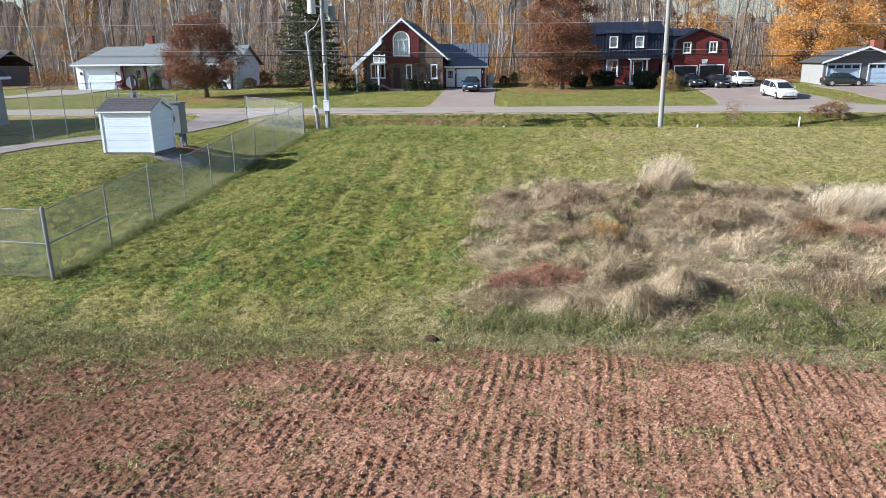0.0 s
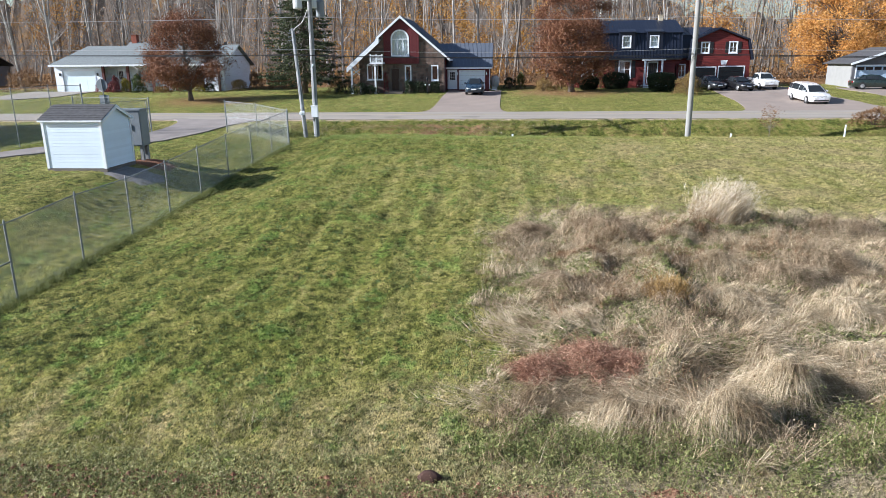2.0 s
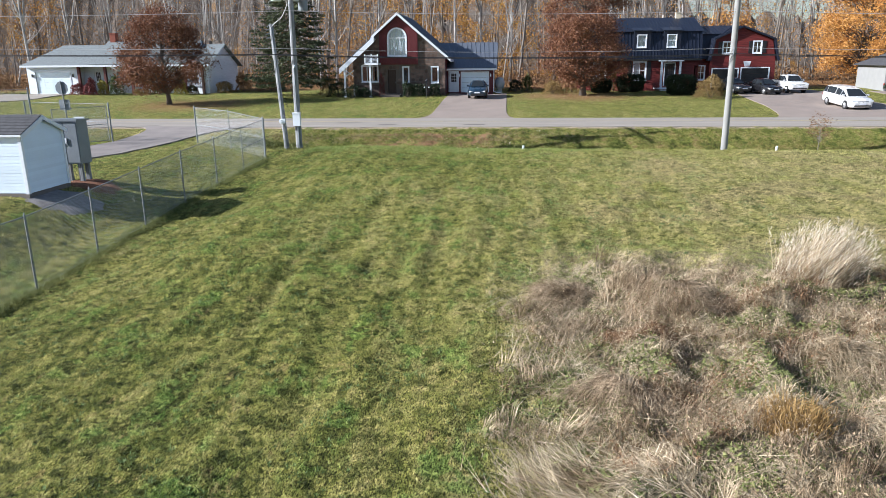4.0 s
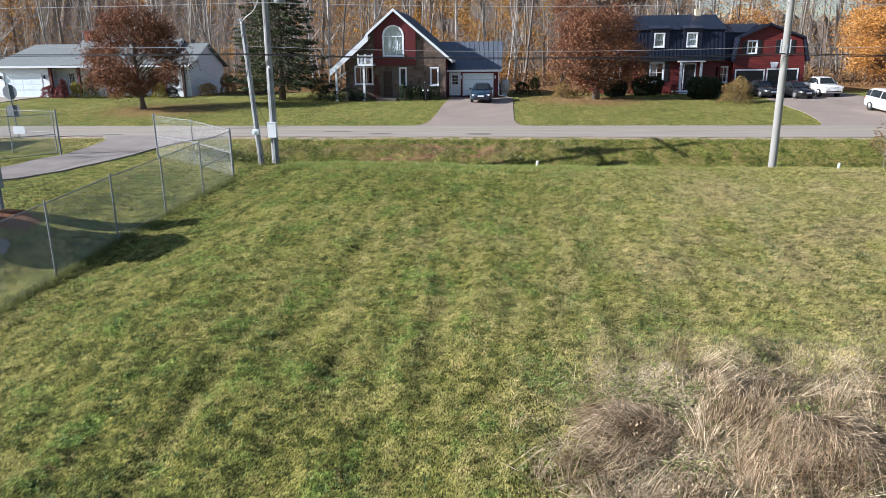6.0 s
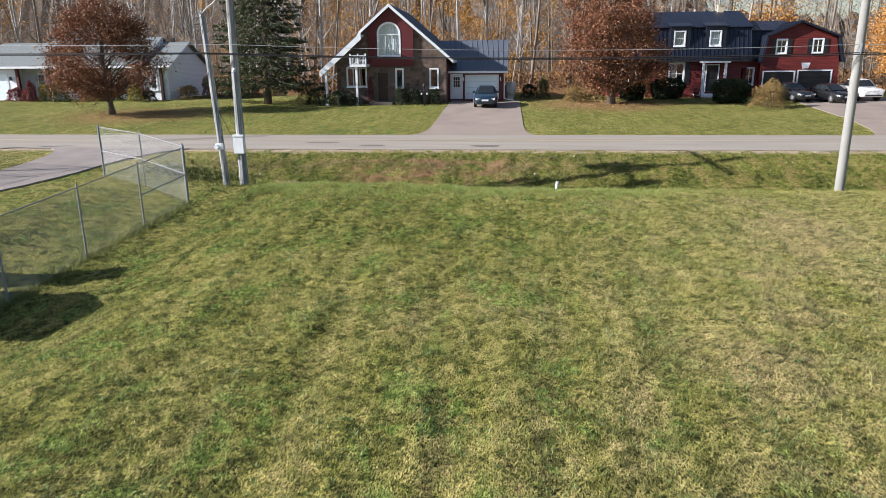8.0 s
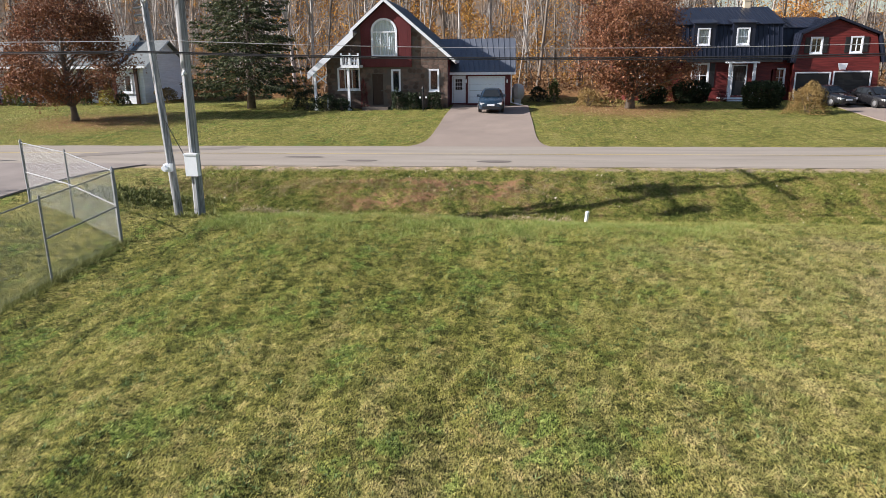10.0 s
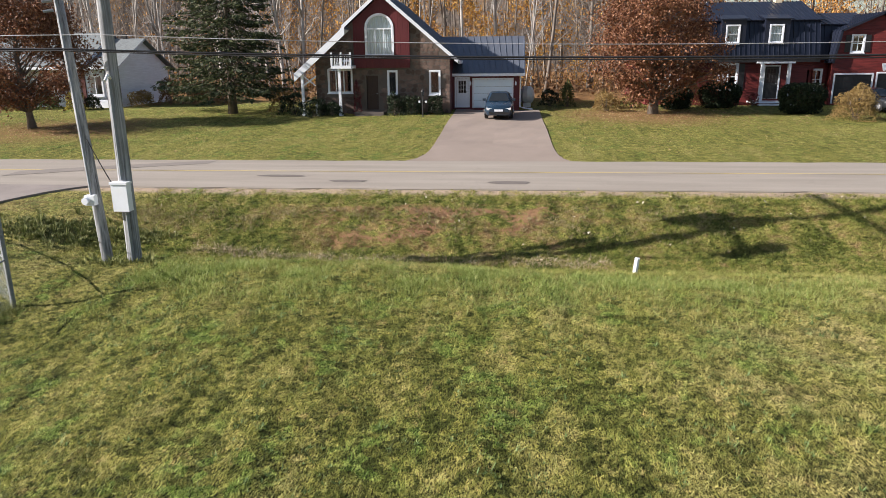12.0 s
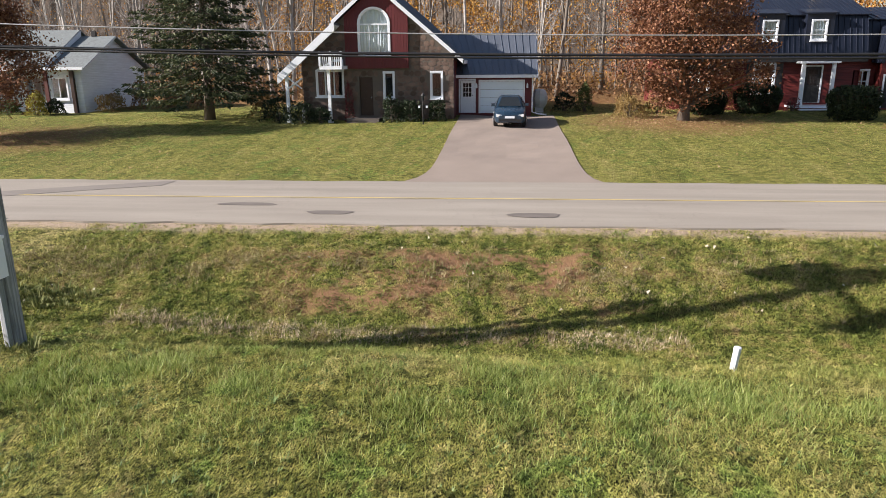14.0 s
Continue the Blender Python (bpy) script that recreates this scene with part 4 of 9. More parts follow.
def seamed_slope(parent, name, a, b, c, d, mat, pitch=0.45, thick=0.07, rib=0.035):
    """A roof plane with raised seams. a, b: along the eave; c, d: along the ridge, over b and a."""
    a, b, c, d = (Vector(p) for p in (a, b, c, d))
    up = (b - a).cross(d - a).normalized()
    if up.z < 0:
        up = -up
    g = Geo()
    low = [p - up * thick for p in (a, b, c, d)]
    g.add([a, b, c, d] + low, [(0, 1, 2, 3), (7, 6, 5, 4), (0, 4, 5, 1), (1, 5, 6, 2), (2, 6, 7, 3), (3, 7, 4, 0)])
    roof = part(name, g, mat, parent)
    if rib:
        g = Geo()
        n = max(2, int((b - a).length / pitch))
        w = (b - a).normalized() * 0.018
        for i in range(n + 1):
            p, q = a.lerp(b, i / n), d.lerp(c, i / n)
            if i == 0:
                p, q = p + w, q + w
            if i == n:
                p, q = p - w, q - w
            k = up * rib
            e = up * 0.003
            g.add([p - w + e, p + w + e, q + w + e, q - w + e, p - w * 0.6 + k, p + w * 0.6 + k, q + w * 0.6 + k, q - w * 0.6 + k], [(4, 5, 6, 7), (0, 1, 5, 4), (1, 2, 6, 5), (2, 3, 7, 6), (3, 0, 4, 7)])
        part("roof_seams", g, mat, roof)
    return roof


def stones(parent, keep, u0, u1, z0, z1, y, seed, rowh=0.27):
    """Rough fieldstones of many sizes laid in wavering courses; keep(u0, z0, u1, z1) says which fit."""
    r = random.Random(seed)
    meshes = []
    for k in range(10):
        g = Geo()
        n = 8
        jit = [r.uniform(0.90, 1.14) for _ in range(n)]
        ang = [6.2832 * (i + 0.5 + r.uniform(-0.16, 0.16)) / n for i in range(n)]
        sq = lambda a: 1 / max(abs(math.cos(a)), abs(math.sin(a))) ** 0.72
        rim = [(0.5 * jit[i] * sq(ang[i]) * math.cos(ang[i]), 0.5 * jit[i] * sq(ang[i]) * math.sin(ang[i])) for i in range(n)]
        p = [(u, 0.03, z) for u, z in rim] + [(u * 0.95, -0.007 - r.uniform(0, 0.006), z * 0.95) for u, z in rim] + [(r.uniform(-0.1, 0.1), -0.013, r.uniform(-0.1, 0.1))]
        q = [(i, (i + 1) % n, n + (i + 1) % n, n + i) for i in range(n)] + [(n + i, n + (i + 1) % n, 2 * n) for i in range(n)]
        g.add(p, [tuple(reversed(f)) for f in q])
        me = bpy.data.meshes.new("stone")
        me.from_pydata(g.v, [], g.f)
        me.materials.append(M_STONE)
        meshes.append(me)
    o = ORIGIN[parent]
    z = z0
    count = 0
    while z < z1 - 0.05:
        h = rowh * r.uniform(0.7, 1.25)
        u = u0 + r.uniform(-0.25, 0)
        while u < u1:
            w = r.uniform(0.22, 0.5)
            a, b = max(u, u0), min(u + w, u1)
            if b - a > 0.09 and keep(a + 0.02, z, b - 0.02, z + h):
                ob = bpy.data.objects.new("stone", r.choice(meshes))
                scene.collection.objects.link(ob)
                ob.parent = parent
                ob.location = ((a + b) / 2 - o.x, y - o.y, z + h / 2 + r.uniform(-0.03, 0.03) - o.z)
                ob.scale = ((b - a) * 1.0 * r.choice((-1, 1)), 1, h * 1.0)
                count += 1
            u += w
        z += h
    return count


M_GLASS_DARK = surface("dark_reflecting_glass", (0.02, 0.024, 0.028), 0.08, 2, 0.1, 20, 0.0, 0, 0.3)
# white doors; the blue skylight on their shaded side is painted into the colour
M_DOOR_SKY_TINT = surface("sky_tinted_white_garage_door", (0.78, 0.89, 0.98), 0.4, 1, 0.04)


def stone_house():
    YF, base = 71.25, 0.70
    h = thing("stone_house", (-7, 75, base), "fieldstone and dark red house with steep blue-grey metal roof", "house")
    pk, sl = 8.0, 0.845
    rz = lambda u: pk - 0.22 - sl * abs(u + 9.0)
    # stone front, with its openings
    bay = [(-12.42, 2.04), (-10.96, 2.04), (-10.96, 3.95), (-11.45, 3.95), (-12.42, 3.42)]
    w1, w2 = opening(-8.61, 1.95, -8.11, 3.29), opening(-5.98, 1.95, -5.42, 3.28)
    door = opening(-10.02, 0.95, -9.28, 3.05)
    holes = [bay, door, w1, w2]
    outline = [(-13.25, base - 0.3), (-4.75, base - 0.3), (-4.75, rz(-4.75)), (-7.2, rz(-7.2)), (-9.0, rz(-9.0)), (-10.8, rz(-10.8)), (-13.25, rz(-13.25))]
    big = opening(-9.9, 4.3, -8.3, 6.6)
    front = part("front_wall", Geo().pierced(outline, holes + [big], "y", YF, YF + 0.22), M_MORTAR, h, "fieldstone wall laid in mortar")

    def keep(a, z0, b, z1):
        if z1 > min(rz(a), rz(b)) - 0.02 or (z0 > 3.5 and a > -10.75 and b < -7.2) or (z1 > 3.5 and b > -10.72 and a < -7.22 and z1 > 3.56):
            return False
        for k, hole in enumerate(holes):
            u0, u1 = min(u for u, _ in hole) - 0.04, max(u for u, _ in hole) + 0.04
            v0, v1 = min(z for _, z in hole) - 0.05, max(z for _, z in hole) + 0.05
            if k == 0 and b < -11.4:
                v1 = 3.42 + (b + 12.42) * 0.55 + 0.15
            if b > u0 and a < u1 and z1 > v0 and z0 < v1:
                return False
        return True

    stones(front, keep, -13.25, -4.75, base, 7.0, YF, 5)
    # side and back walls, floor, ceiling slab
    part("side_wall", Geo().box(-13.25, YF + 0.22, base - 0.3, -13.03, 81.0, rz(-13.25) - 0.02), M_RED_VERT, h)
    part("side_wall", Geo().box(-4.97, YF + 0.22, base - 0.3, -4.75, 81.0, rz(-4.75) - 0.02), M_RED_VERT, h)
    g = Geo()
    g.prism([(-13.25, base - 0.3), (-4.75, base - 0.3), (-4.75, rz(-4.75) - 0.02), (-9, rz(-9) - 0.02), (-13.25, rz(-13.25) - 0.02)], "y", 80.8, 81.0)
    part("back_wall", g, M_RED_VERT, h)
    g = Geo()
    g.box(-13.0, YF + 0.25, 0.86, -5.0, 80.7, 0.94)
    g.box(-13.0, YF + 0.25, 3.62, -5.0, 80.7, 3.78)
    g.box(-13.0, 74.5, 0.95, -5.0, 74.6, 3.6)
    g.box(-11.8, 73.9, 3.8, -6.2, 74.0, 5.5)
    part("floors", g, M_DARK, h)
    # red bay over the door: upright boards
    g = Geo()
    red = [(-10.72, 3.52), (-7.22, 3.52), (-7.22, rz(-7.22) - 0.03), (-9.0, rz(-9) - 0.03), (-10.72, rz(-10.72) - 0.03)]
    archw = arch(-9.9, 4.30, -8.28, 5.86)
    bay_wall = part("red_panel", Geo().pierced(red, [archw], "y", YF - 0.16, YF - 0.045), M_RED_VERT, h, "dark red board panel under the gable")
    u = -10.72
    k = 0
    while u < -7.24:
        b = min(u + 0.155, -7.22)
        zt = min(rz(u), rz(b)) - 0.06
        spans = [(3.52, zt)]
        if b > -9.98 and u < -8.2:
            c, rr = -9.09, 0.89
            far = max(abs(u - c), abs(b - c)) if (u > c or b < c) else 0.5
            near_ = min(abs(u - c), abs(b - c)) if (u > c or b < c) else 0.0
            top = 5.86 + (math.sqrt(max(rr * rr - near_ * near_, 0)) if near_ < rr else 0) + 0.02
            spans = [(3.52, 4.2), (top, zt)]
        for lo, hi in spans:
            if hi - lo > 0.1:
                g = Geo()
                g.box(u + 0.006, YF - 0.178, lo, b - 0.006, YF - 0.158, hi)
                part("board", g, M_RED_VERT, bay_wall, tidy=False)
        u += 0.155
    window(h, archw, YF - 0.16, 1, 1, 0.09, (0.03, 0.97), sill=True)
    g = Geo()
    g.box(-9.88, YF - 0.165, 5.80, -8.30, YF - 0.08, 5.88)
    g.box(-9.37, YF - 0.165, 4.32, -9.33, YF - 0.09, 5.82)
    g.box(-8.85, YF - 0.165, 4.32, -8.81, YF - 0.09, 5.82)
    part("window_bars", g, M_WHITE, h)
    window(h, w1, YF, 1, 1, 0.08, None)
    window(h, w2, YF, 1, 1, 0.08, None)
    win = window(h, bay, YF, 1, 1, 0.07, None, sill=False)
    g = Geo()
    g.box(-12.40, YF - 0.045, 3.36, -10.98, YF + 0.05, 3.44)
    for u in (-11.95, -11.45):
        g.box(u - 0.03, YF - 0.043, 2.06, u + 0.03, YF + 0.05, 3.36)
    g.box(-12.55, YF - 0.11, 1.93, -10.85, YF - 0.03, 2.0)
    part("window_bars", g, M_WHITE, win)
    panel_door(h, -10.02, 0.95, -9.28, 3.05, YF + 0.08, M_DOOR_BROWN, M_DOOR_BROWN)
    g = Geo()
    g.box(-10.6, YF - 1.1, base - 0.35, -8.8, YF - 0.06, 0.86)
    g.box(-10.5, YF - 1.5, base - 0.4, -8.9, YF - 1.1, 0.70)
    part("front_step", g, M_MORTAR, h, "low stone step")
    # roof: right slope, upper left slope, lower left slope that runs forward as a porch
    yb = 81.3
    seamed_slope(h, "roof", (-4.2, YF - 0.45, pk - sl * 4.8), (-4.2, yb, pk - sl * 4.8), (-9.0, yb, pk), (-9.0, YF - 0.45, pk), M_METAL_ROOF)
    seamed_slope(h, "roof", (-13.9, yb, pk - sl * 4.9), (-13.9, YF + 0.1, pk - sl * 4.9), (-9.0, YF + 0.1, pk), (-9.0, yb, pk), M_METAL_ROOF)
    seamed_slope(h, "roof", (-11.35, YF + 0.1, pk - sl * 2.35), (-11.35, YF - 0.45, pk - sl * 2.35), (-9.0, YF - 0.45, pk), (-9.0, YF + 0.1, pk), M_METAL_ROOF, rib=0)
    lo = lambda u: pk - 0.42 - sl * abs(u + 9.0)
    seamed_slope(h, "porch_roof", (-14.15, YF, lo(-14.15)), (-14.15, YF - 1.5, lo(-14.15)), (-11.0, YF - 1.5, lo(-11.0)), (-11.0, YF, lo(-11.0)), M_METAL_ROOF, rib=0.03)
    g = Geo()
    z = lambda u, d: lo(u) - d
    g.add([(-14.15, YF - 1.48, z(-14.15, 0.10)), (-11.0, YF - 1.48, z(-11.0, 0.10)), (-11.0, YF - 0.1, z(-11.0, 0.10)), (-14.15, YF - 0.1, z(-14.15, 0.10)), (-14.15, YF - 1.48, z(-14.15, 0.14)), (-11.0, YF - 1.48, z(-11.0, 0.14)), (-11.0, YF - 0.1, z(-11.0, 0.14)), (-14.15, YF - 0.1, z(-14.15, 0.14))], [(0, 3, 2, 1), (4, 5, 6, 7), (0, 1, 5, 4), (1, 2, 6, 5), (2, 3, 7, 6), (3, 0, 4, 7)])
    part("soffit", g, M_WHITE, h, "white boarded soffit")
    # white rake boards
    g = Geo()
    for u0, u1, f, yy in ((-9.0, -4.15, lambda u: pk - sl * abs(u + 9), YF - 0.47), (-11.35, -9.0, lambda u: pk - sl * abs(u + 9), YF - 0.47), (-14.2, -10.95, lo, YF - 1.53)):
        a, b = f(u0), f(u1)
        dz = 0.46 if f is lo else 0.21
        g.prism([(u0, a - dz), (u1, b - dz), (u1, b + 0.03), (u0, a + 0.03)], "y", yy - 0.03, yy + 0.02)
    g.box(-11.45, YF - 0.5, lo(-11.3) - 0.02, -11.25, YF - 0.1, lo(-11.3) + 0.26)
    g.box(-4.22, YF - 0.5, pk - sl * 4.8 - 0.22, -4.14, yb - 0.3, pk - sl * 4.8 - 0.02)
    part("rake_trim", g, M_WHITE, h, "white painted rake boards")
    # porch: posts, rail and the small balcony
    yp = YF - 1.3
    for u, zt in ((-13.75, lo(-13.75) - 0.15), (-11.42, 3.5)):
        g = Geo()
        g.box(u - 0.08, yp - 0.08, base - 0.3, u + 0.08, yp + 0.08, zt)
        g.box(u - 0.12, yp - 0.12, base - 0.3, u + 0.12, yp + 0.12, base + 0.12)
        g.box(u - 0.12, yp - 0.12, zt - 0.14, u + 0.12, yp + 0.12, zt - 0.02)
        part("porch_post", g, M_WHITE, h)
    part("porch_rail", Geo().box(-13.75, yp - 0.04, 1.55, -12.9, yp + 0.04, 1.63), M_WHITE, h)
    part("newel_post", Geo().box(-13.0, yp - 0.06, base - 0.3, -12.88, yp + 0.06, 1.7), M_WHITE, h)
    part("brace", Geo().tube((-13.7, yp, 2.5), (-12.9, yp, 3.05), 0.05, 0.05, 4), M_WHITE, h)
    part("brace", Geo().tube((-13.7, yp, 3.1), (-12.95, yp, 2.5), 0.04, 0.04, 4), M_WHITE, h)
    bal = Geo()
    bal.box(-11.85, yp - 0.25, 3.5, -10.62, YF - 0.20, 3.68)
    balcony = part("balcony", bal, M_WHITE, h, "small white railed balcony")
    g = Geo()
    g.box(-11.85, yp - 0.25, 4.25, -10.62, yp - 0.18, 4.33)
    g.box(-11.85, yp - 0.24, 4.25, -11.78, YF - 0.3, 4.33)
    for u in (-11.82, -11.23, -10.66):
        g.box(u - 0.05, yp - 0.26, 3.68, u + 0.05, yp - 0.17, 4.45)
    part("rail", g, M_WHITE, balcony)
    for k in range(11):
        u = -11.74 + k * 0.105
        g = Geo()
        g.box(u - 0.015, yp - 0.23, 3.68, u + 0.015, yp - 0.20, 4.26)
        part("baluster", g, M_WHITE, balcony, tidy=False)
    # garage wing
    YG, gb = 73.27, 0.84
    gd, sd = opening(-3.36, 0.92, -0.90, 2.71), opening(-4.52, 0.95, -3.72, 2.78)
    part("garage_wall", Geo().pierced(opening(-4.75, gb - 0.3, -0.42, 3.05), [gd, sd], "y", YG, YG + 0.2), M_RED_VERT, h, "dark red garage front")
    garage_door(h, -3.36, 0.92, -0.90, 2.71, YG, M_DOOR_SKY_TINT)
    panel_door(h, -4.52, 0.95, -3.72, 2.78, YG, M_WHITE, M_WHITE, True)
    g = Geo()
    g.box(-0.62, YG + 0.2, gb - 0.3, -0.42, 80.5, 3.05)
    g.prism([(YG + 0.2, 3.05), (80.5, 3.05), (76.95, 5.2)], "x", -0.6, -0.44)
    part("garage_side", g, M_RED_VERT, h)
    part("garage_back", Geo().box(-4.75, 80.3, gb - 0.3, -0.62, 80.5, 3.05), M_RED_VERT, h)
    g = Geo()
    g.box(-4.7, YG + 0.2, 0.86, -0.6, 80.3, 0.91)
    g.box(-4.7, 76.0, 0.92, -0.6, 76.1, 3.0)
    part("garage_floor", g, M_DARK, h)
    seamed_slope(h, "garage_roof", (-5.0, YG - 0.35, 3.10), (-0.12, YG - 0.35, 3.10), (-0.12, 77.0, 5.5), (-6.2, 77.0, 5.5), M_METAL_ROOF, 0.34)
    seamed_slope(h, "garage_roof", (-0.12, 80.9, 3.10), (-5.0, 80.9, 3.10), (-6.2, 77.0, 5.5), (-0.12, 77.0, 5.5), M_METAL_ROOF, 0.34)
    g = Geo()
    g.box(-4.75, YG - 0.42, 2.93, -0.08, YG - 0.36, 3.10)
    g.box(-4.75, YG - 0.36, 2.94, -0.12, YG - 0.02, 2.97)
    g.prism([(YG - 0.35, 2.94), (77.0, 5.34), (77.0, 5.46), (YG - 0.35, 3.06)], "x", -0.12, -0.07)
    part("fascia", g, M_WHITE, h, "white fascia and gutter")
    g = Geo()
    g.run([(-0.36, YG - 0.3, 2.95), (-0.36, YG - 0.06, 2.7), (-0.36, YG - 0.06, gb + 0.15), (-0.05, YG - 0.25, gb + 0.06), (0.45, YG - 0.4, gb)], [0.045] * 5, 6)
    part("downpipe", g, M_WHITE, h)
    for u in (-3.58, -0.66):
        g = Geo()
        g.box(u - 0.05, YG - 0.14, 2.35, u + 0.05, YG - 0.03, 2.55)
        g.box(u - 0.03, YG - 0.05, 2.55, u + 0.03, YG - 0.002, 2.62)
        part("wall_lamp", g, M_WHITE, h, "small white wall lamp")
    g = Geo()
    for i in range(7):
        a0, a1 = -1.2 + 2.4 * i / 7, -1.2 + 2.4 * (i + 1) / 7
        g.tube((0.15, 75.5 , 1.62 + 0.62 * math.sin(a0)), (0.15, 75.5, 1.62 + 0.62 * math.sin(a1)), 0.42 * math.cos(a0) + 0.1, 0.42 * math.cos(a1) + 0.1, 10)
    g.box(-0.1, 75.2, gb - 0.1, 0.4, 75.8, 1.12)
    part("oil_tank", g, M_CAN, h, "pale oil tank beside the garage")
    return h


stone_house()


def red_house():
    YF, base = 76.5, 0.85
    h = thing("red_house", (17.5, 80, base), "red clapboard house with dark blue gambrel metal roof", "house")
    win_g = [opening(12.98, 1.90, 14.08, 3.50), opening(9.2, 1.90, 10.3, 3.50), opening(18.66, 1.85, 19.35, 3.12)]
    door = opening(15.9, 1.25, 16.8, 3.35)
    part("front_wall", Geo().pierced(opening(8.2, base - 0.3, 19.0, 3.75), win_g[:2] + [door] + [opening(18.62, 1.85, 18.98, 3.12)], "y", YF, YF + 0.2), M_RED_LAP, h, "red clapboard wall")
    for c in ((8.2, YF + 0.2, base - 0.3, 8.4, 85, 3.77), (18.8, YF + 0.2, base - 0.3, 19.0, 85, 3.77), (8.4, 84.8, base - 0.3, 18.8, 85, 6.1)):
        part("side_wall", Geo().box(*c), M_RED_LAP, h)
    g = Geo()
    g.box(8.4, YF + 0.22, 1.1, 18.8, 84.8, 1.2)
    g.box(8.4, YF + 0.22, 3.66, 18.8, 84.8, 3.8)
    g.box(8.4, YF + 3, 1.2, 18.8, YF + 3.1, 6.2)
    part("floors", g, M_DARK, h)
    # steep lower slope of the gambrel roof with seams, pierced by two dormer windows
    x0, x1 = 7.9, 19.2
    zy = lambda z: YF - 0.30 + (z - 3.80) * 0.28
    for a, b in ((x0, 12.85), (14.40, 15.62), (17.18, x1)):
        seamed_slope(h, "lower_roof", (a, zy(3.80), 3.80), (b, zy(3.80), 3.80), (b, zy(6.35), 6.35), (a, zy(6.35), 6.35), M_NAVY, 0.3, 0.06, 0.05)
    for a, b in ((12.85, 14.40), (15.62, 17.18)):
        seamed_slope(h, "lower_roof", (a, zy(3.80), 3.80), (b, zy(3.80), 3.80), (b, zy(4.72), 4.72), (a, zy(4.72), 4.72), M_NAVY, 0.3, 0.06, 0.05)
        g = Geo()
        yd = zy(4.72) - 0.02
        o = opening(a + 0.34, 4.90, b - 0.44, 5.96)
        g.pierced(opening(a, 4.70, b, 6.34), [o], "y", yd, yd + 0.12)
        g.box(a, yd + 0.12, 4.7, a + 0.1, yd + 0.8, 6.34)
        g.box(b - 0.1, yd + 0.12, 4.7, b, yd + 0.8, 6.34)
        dm = part("dormer", g, M_NAVY, h, "boxed dormer clad in dark metal")
        window(dm, o, yd, 1, 2, 0.07, (0.05, 0.95))
        g = Geo()
        g.add([(a - 0.12, yd - 0.16, 6.33), (b + 0.12, yd - 0.16, 6.33), (b + 0.12, yd + 1.2, 6.62), (a - 0.12, yd + 1.2, 6.62), (a - 0.12, yd - 0.16, 6.40), (b + 0.12, yd - 0.16, 6.40), (b + 0.12, yd + 1.2, 6.69), (a - 0.12, yd + 1.2, 6.69)], [(0, 3, 2, 1), (4, 5, 6, 7), (0, 1, 5, 4), (1, 2, 6, 5), (2, 3, 7, 6), (3, 0, 4, 7)])
        part("dormer_roof", g, M_NAVY, dm)
    seamed_slope(h, "upper_roof", (x0 - 0.1, zy(6.35) - 0.2, 6.30), (x1 + 0.1, zy(6.35) - 0.2, 6.30), (x1 + 0.1, 80.7, 7.72), (x0 - 0.1, 80.7, 7.72), M_NAVY, 0.3, 0.06, 0.03)
    seamed_slope(h, "upper_roof", (x1 + 0.1, 85.4, 6.2), (x0 - 0.1, 85.4, 6.2), (x0 - 0.1, 80.7, 7.72), (x1 + 0.1, 80.7, 7.72), M_NAVY, 0.3, 0.06, 0.03)
    for lo_, hi_ in ((18.92, 19.04), (8.1, 8.2)):
        part("gable_wall", Geo().prism([(zy(3.8) + 0.1, 3.78), (85, 3.78), (85, 6.2), (80.7, 7.62), (zy(6.35) + 0.1, 6.3)], "x", lo_, hi_), M_RED_LAP, h)
    g = Geo()
    g.box(x0, zy(3.8) - 0.05, 3.62, x1, YF + 0.05, 3.79)
    part("eave_board", g, M_BLACK, h, "dark eave board")
    window(h, win_g[0], YF, 2, 2, 0.1, (0.1, 0.45))
    window(h, win_g[1], YF, 2, 2, 0.1, (0.1, 0.45))
    for a in (12.48, 14.24):
        g = Geo()
        g.box(a, YF - 0.035, 1.85, a + 0.34, YF - 0.004, 3.55)
        part("shutter", g, M_BLACK, h, "black shutter")
    window(h, [(19.08, 1.85), (19.72, 1.85), (19.72, 3.1), (19.08, 3.1)], 77.0, 2, 2, 0.08)
    panel_door(h, 15.9, 1.25, 16.8, 3.35, YF, M_BLACK, M_WHITE, True)
    for u in (15.42, 17.12):
        g = Geo()
        g.box(u - 0.09, YF - 0.95, 1.12, u + 0.09, YF - 0.77, 3.62)
        g.box(u - 0.13, YF - 0.99, 1.12, u + 0.13, YF - 0.73, 1.3)
        part("porch_post", g, M_WHITE, h)
    g = Geo()
    g.box(15.2, YF - 1.05, 3.55, 17.4, YF - 0.25, 3.66)
    part("porch_lintel", g, M_WHITE, h)
    g = Geo()
    g.box(14.9, YF - 1.3, 1.02, 17.7, YF - 0.02, 1.13)
    g.box(15.2, YF - 1.6, base + 0.05, 17.4, YF - 1.3, 0.98)
    part("front_steps", g, M_WHITE, h, "pale painted front steps")
    g = Geo()
    g.box(17.45, 80.4, 7.4, 17.9, 80.9, 8.15)
    g.box(17.4, 80.35, 8.15, 17.95, 80.95, 8.22)
    part("chimney", g, surface("cream_chimney", (0.55, 0.48, 0.36), 0.9, 3, 0.15), h, "cream chimney")
    # connecting bay and garage with gambrel gable to the front
    YG = 76.0
    g = Geo()
    g.pierced(opening(19.0, base - 0.3, 20.1, 3.74), [opening(19.08, 1.85, 19.72, 3.1)], "y", 77.0, 77.2)
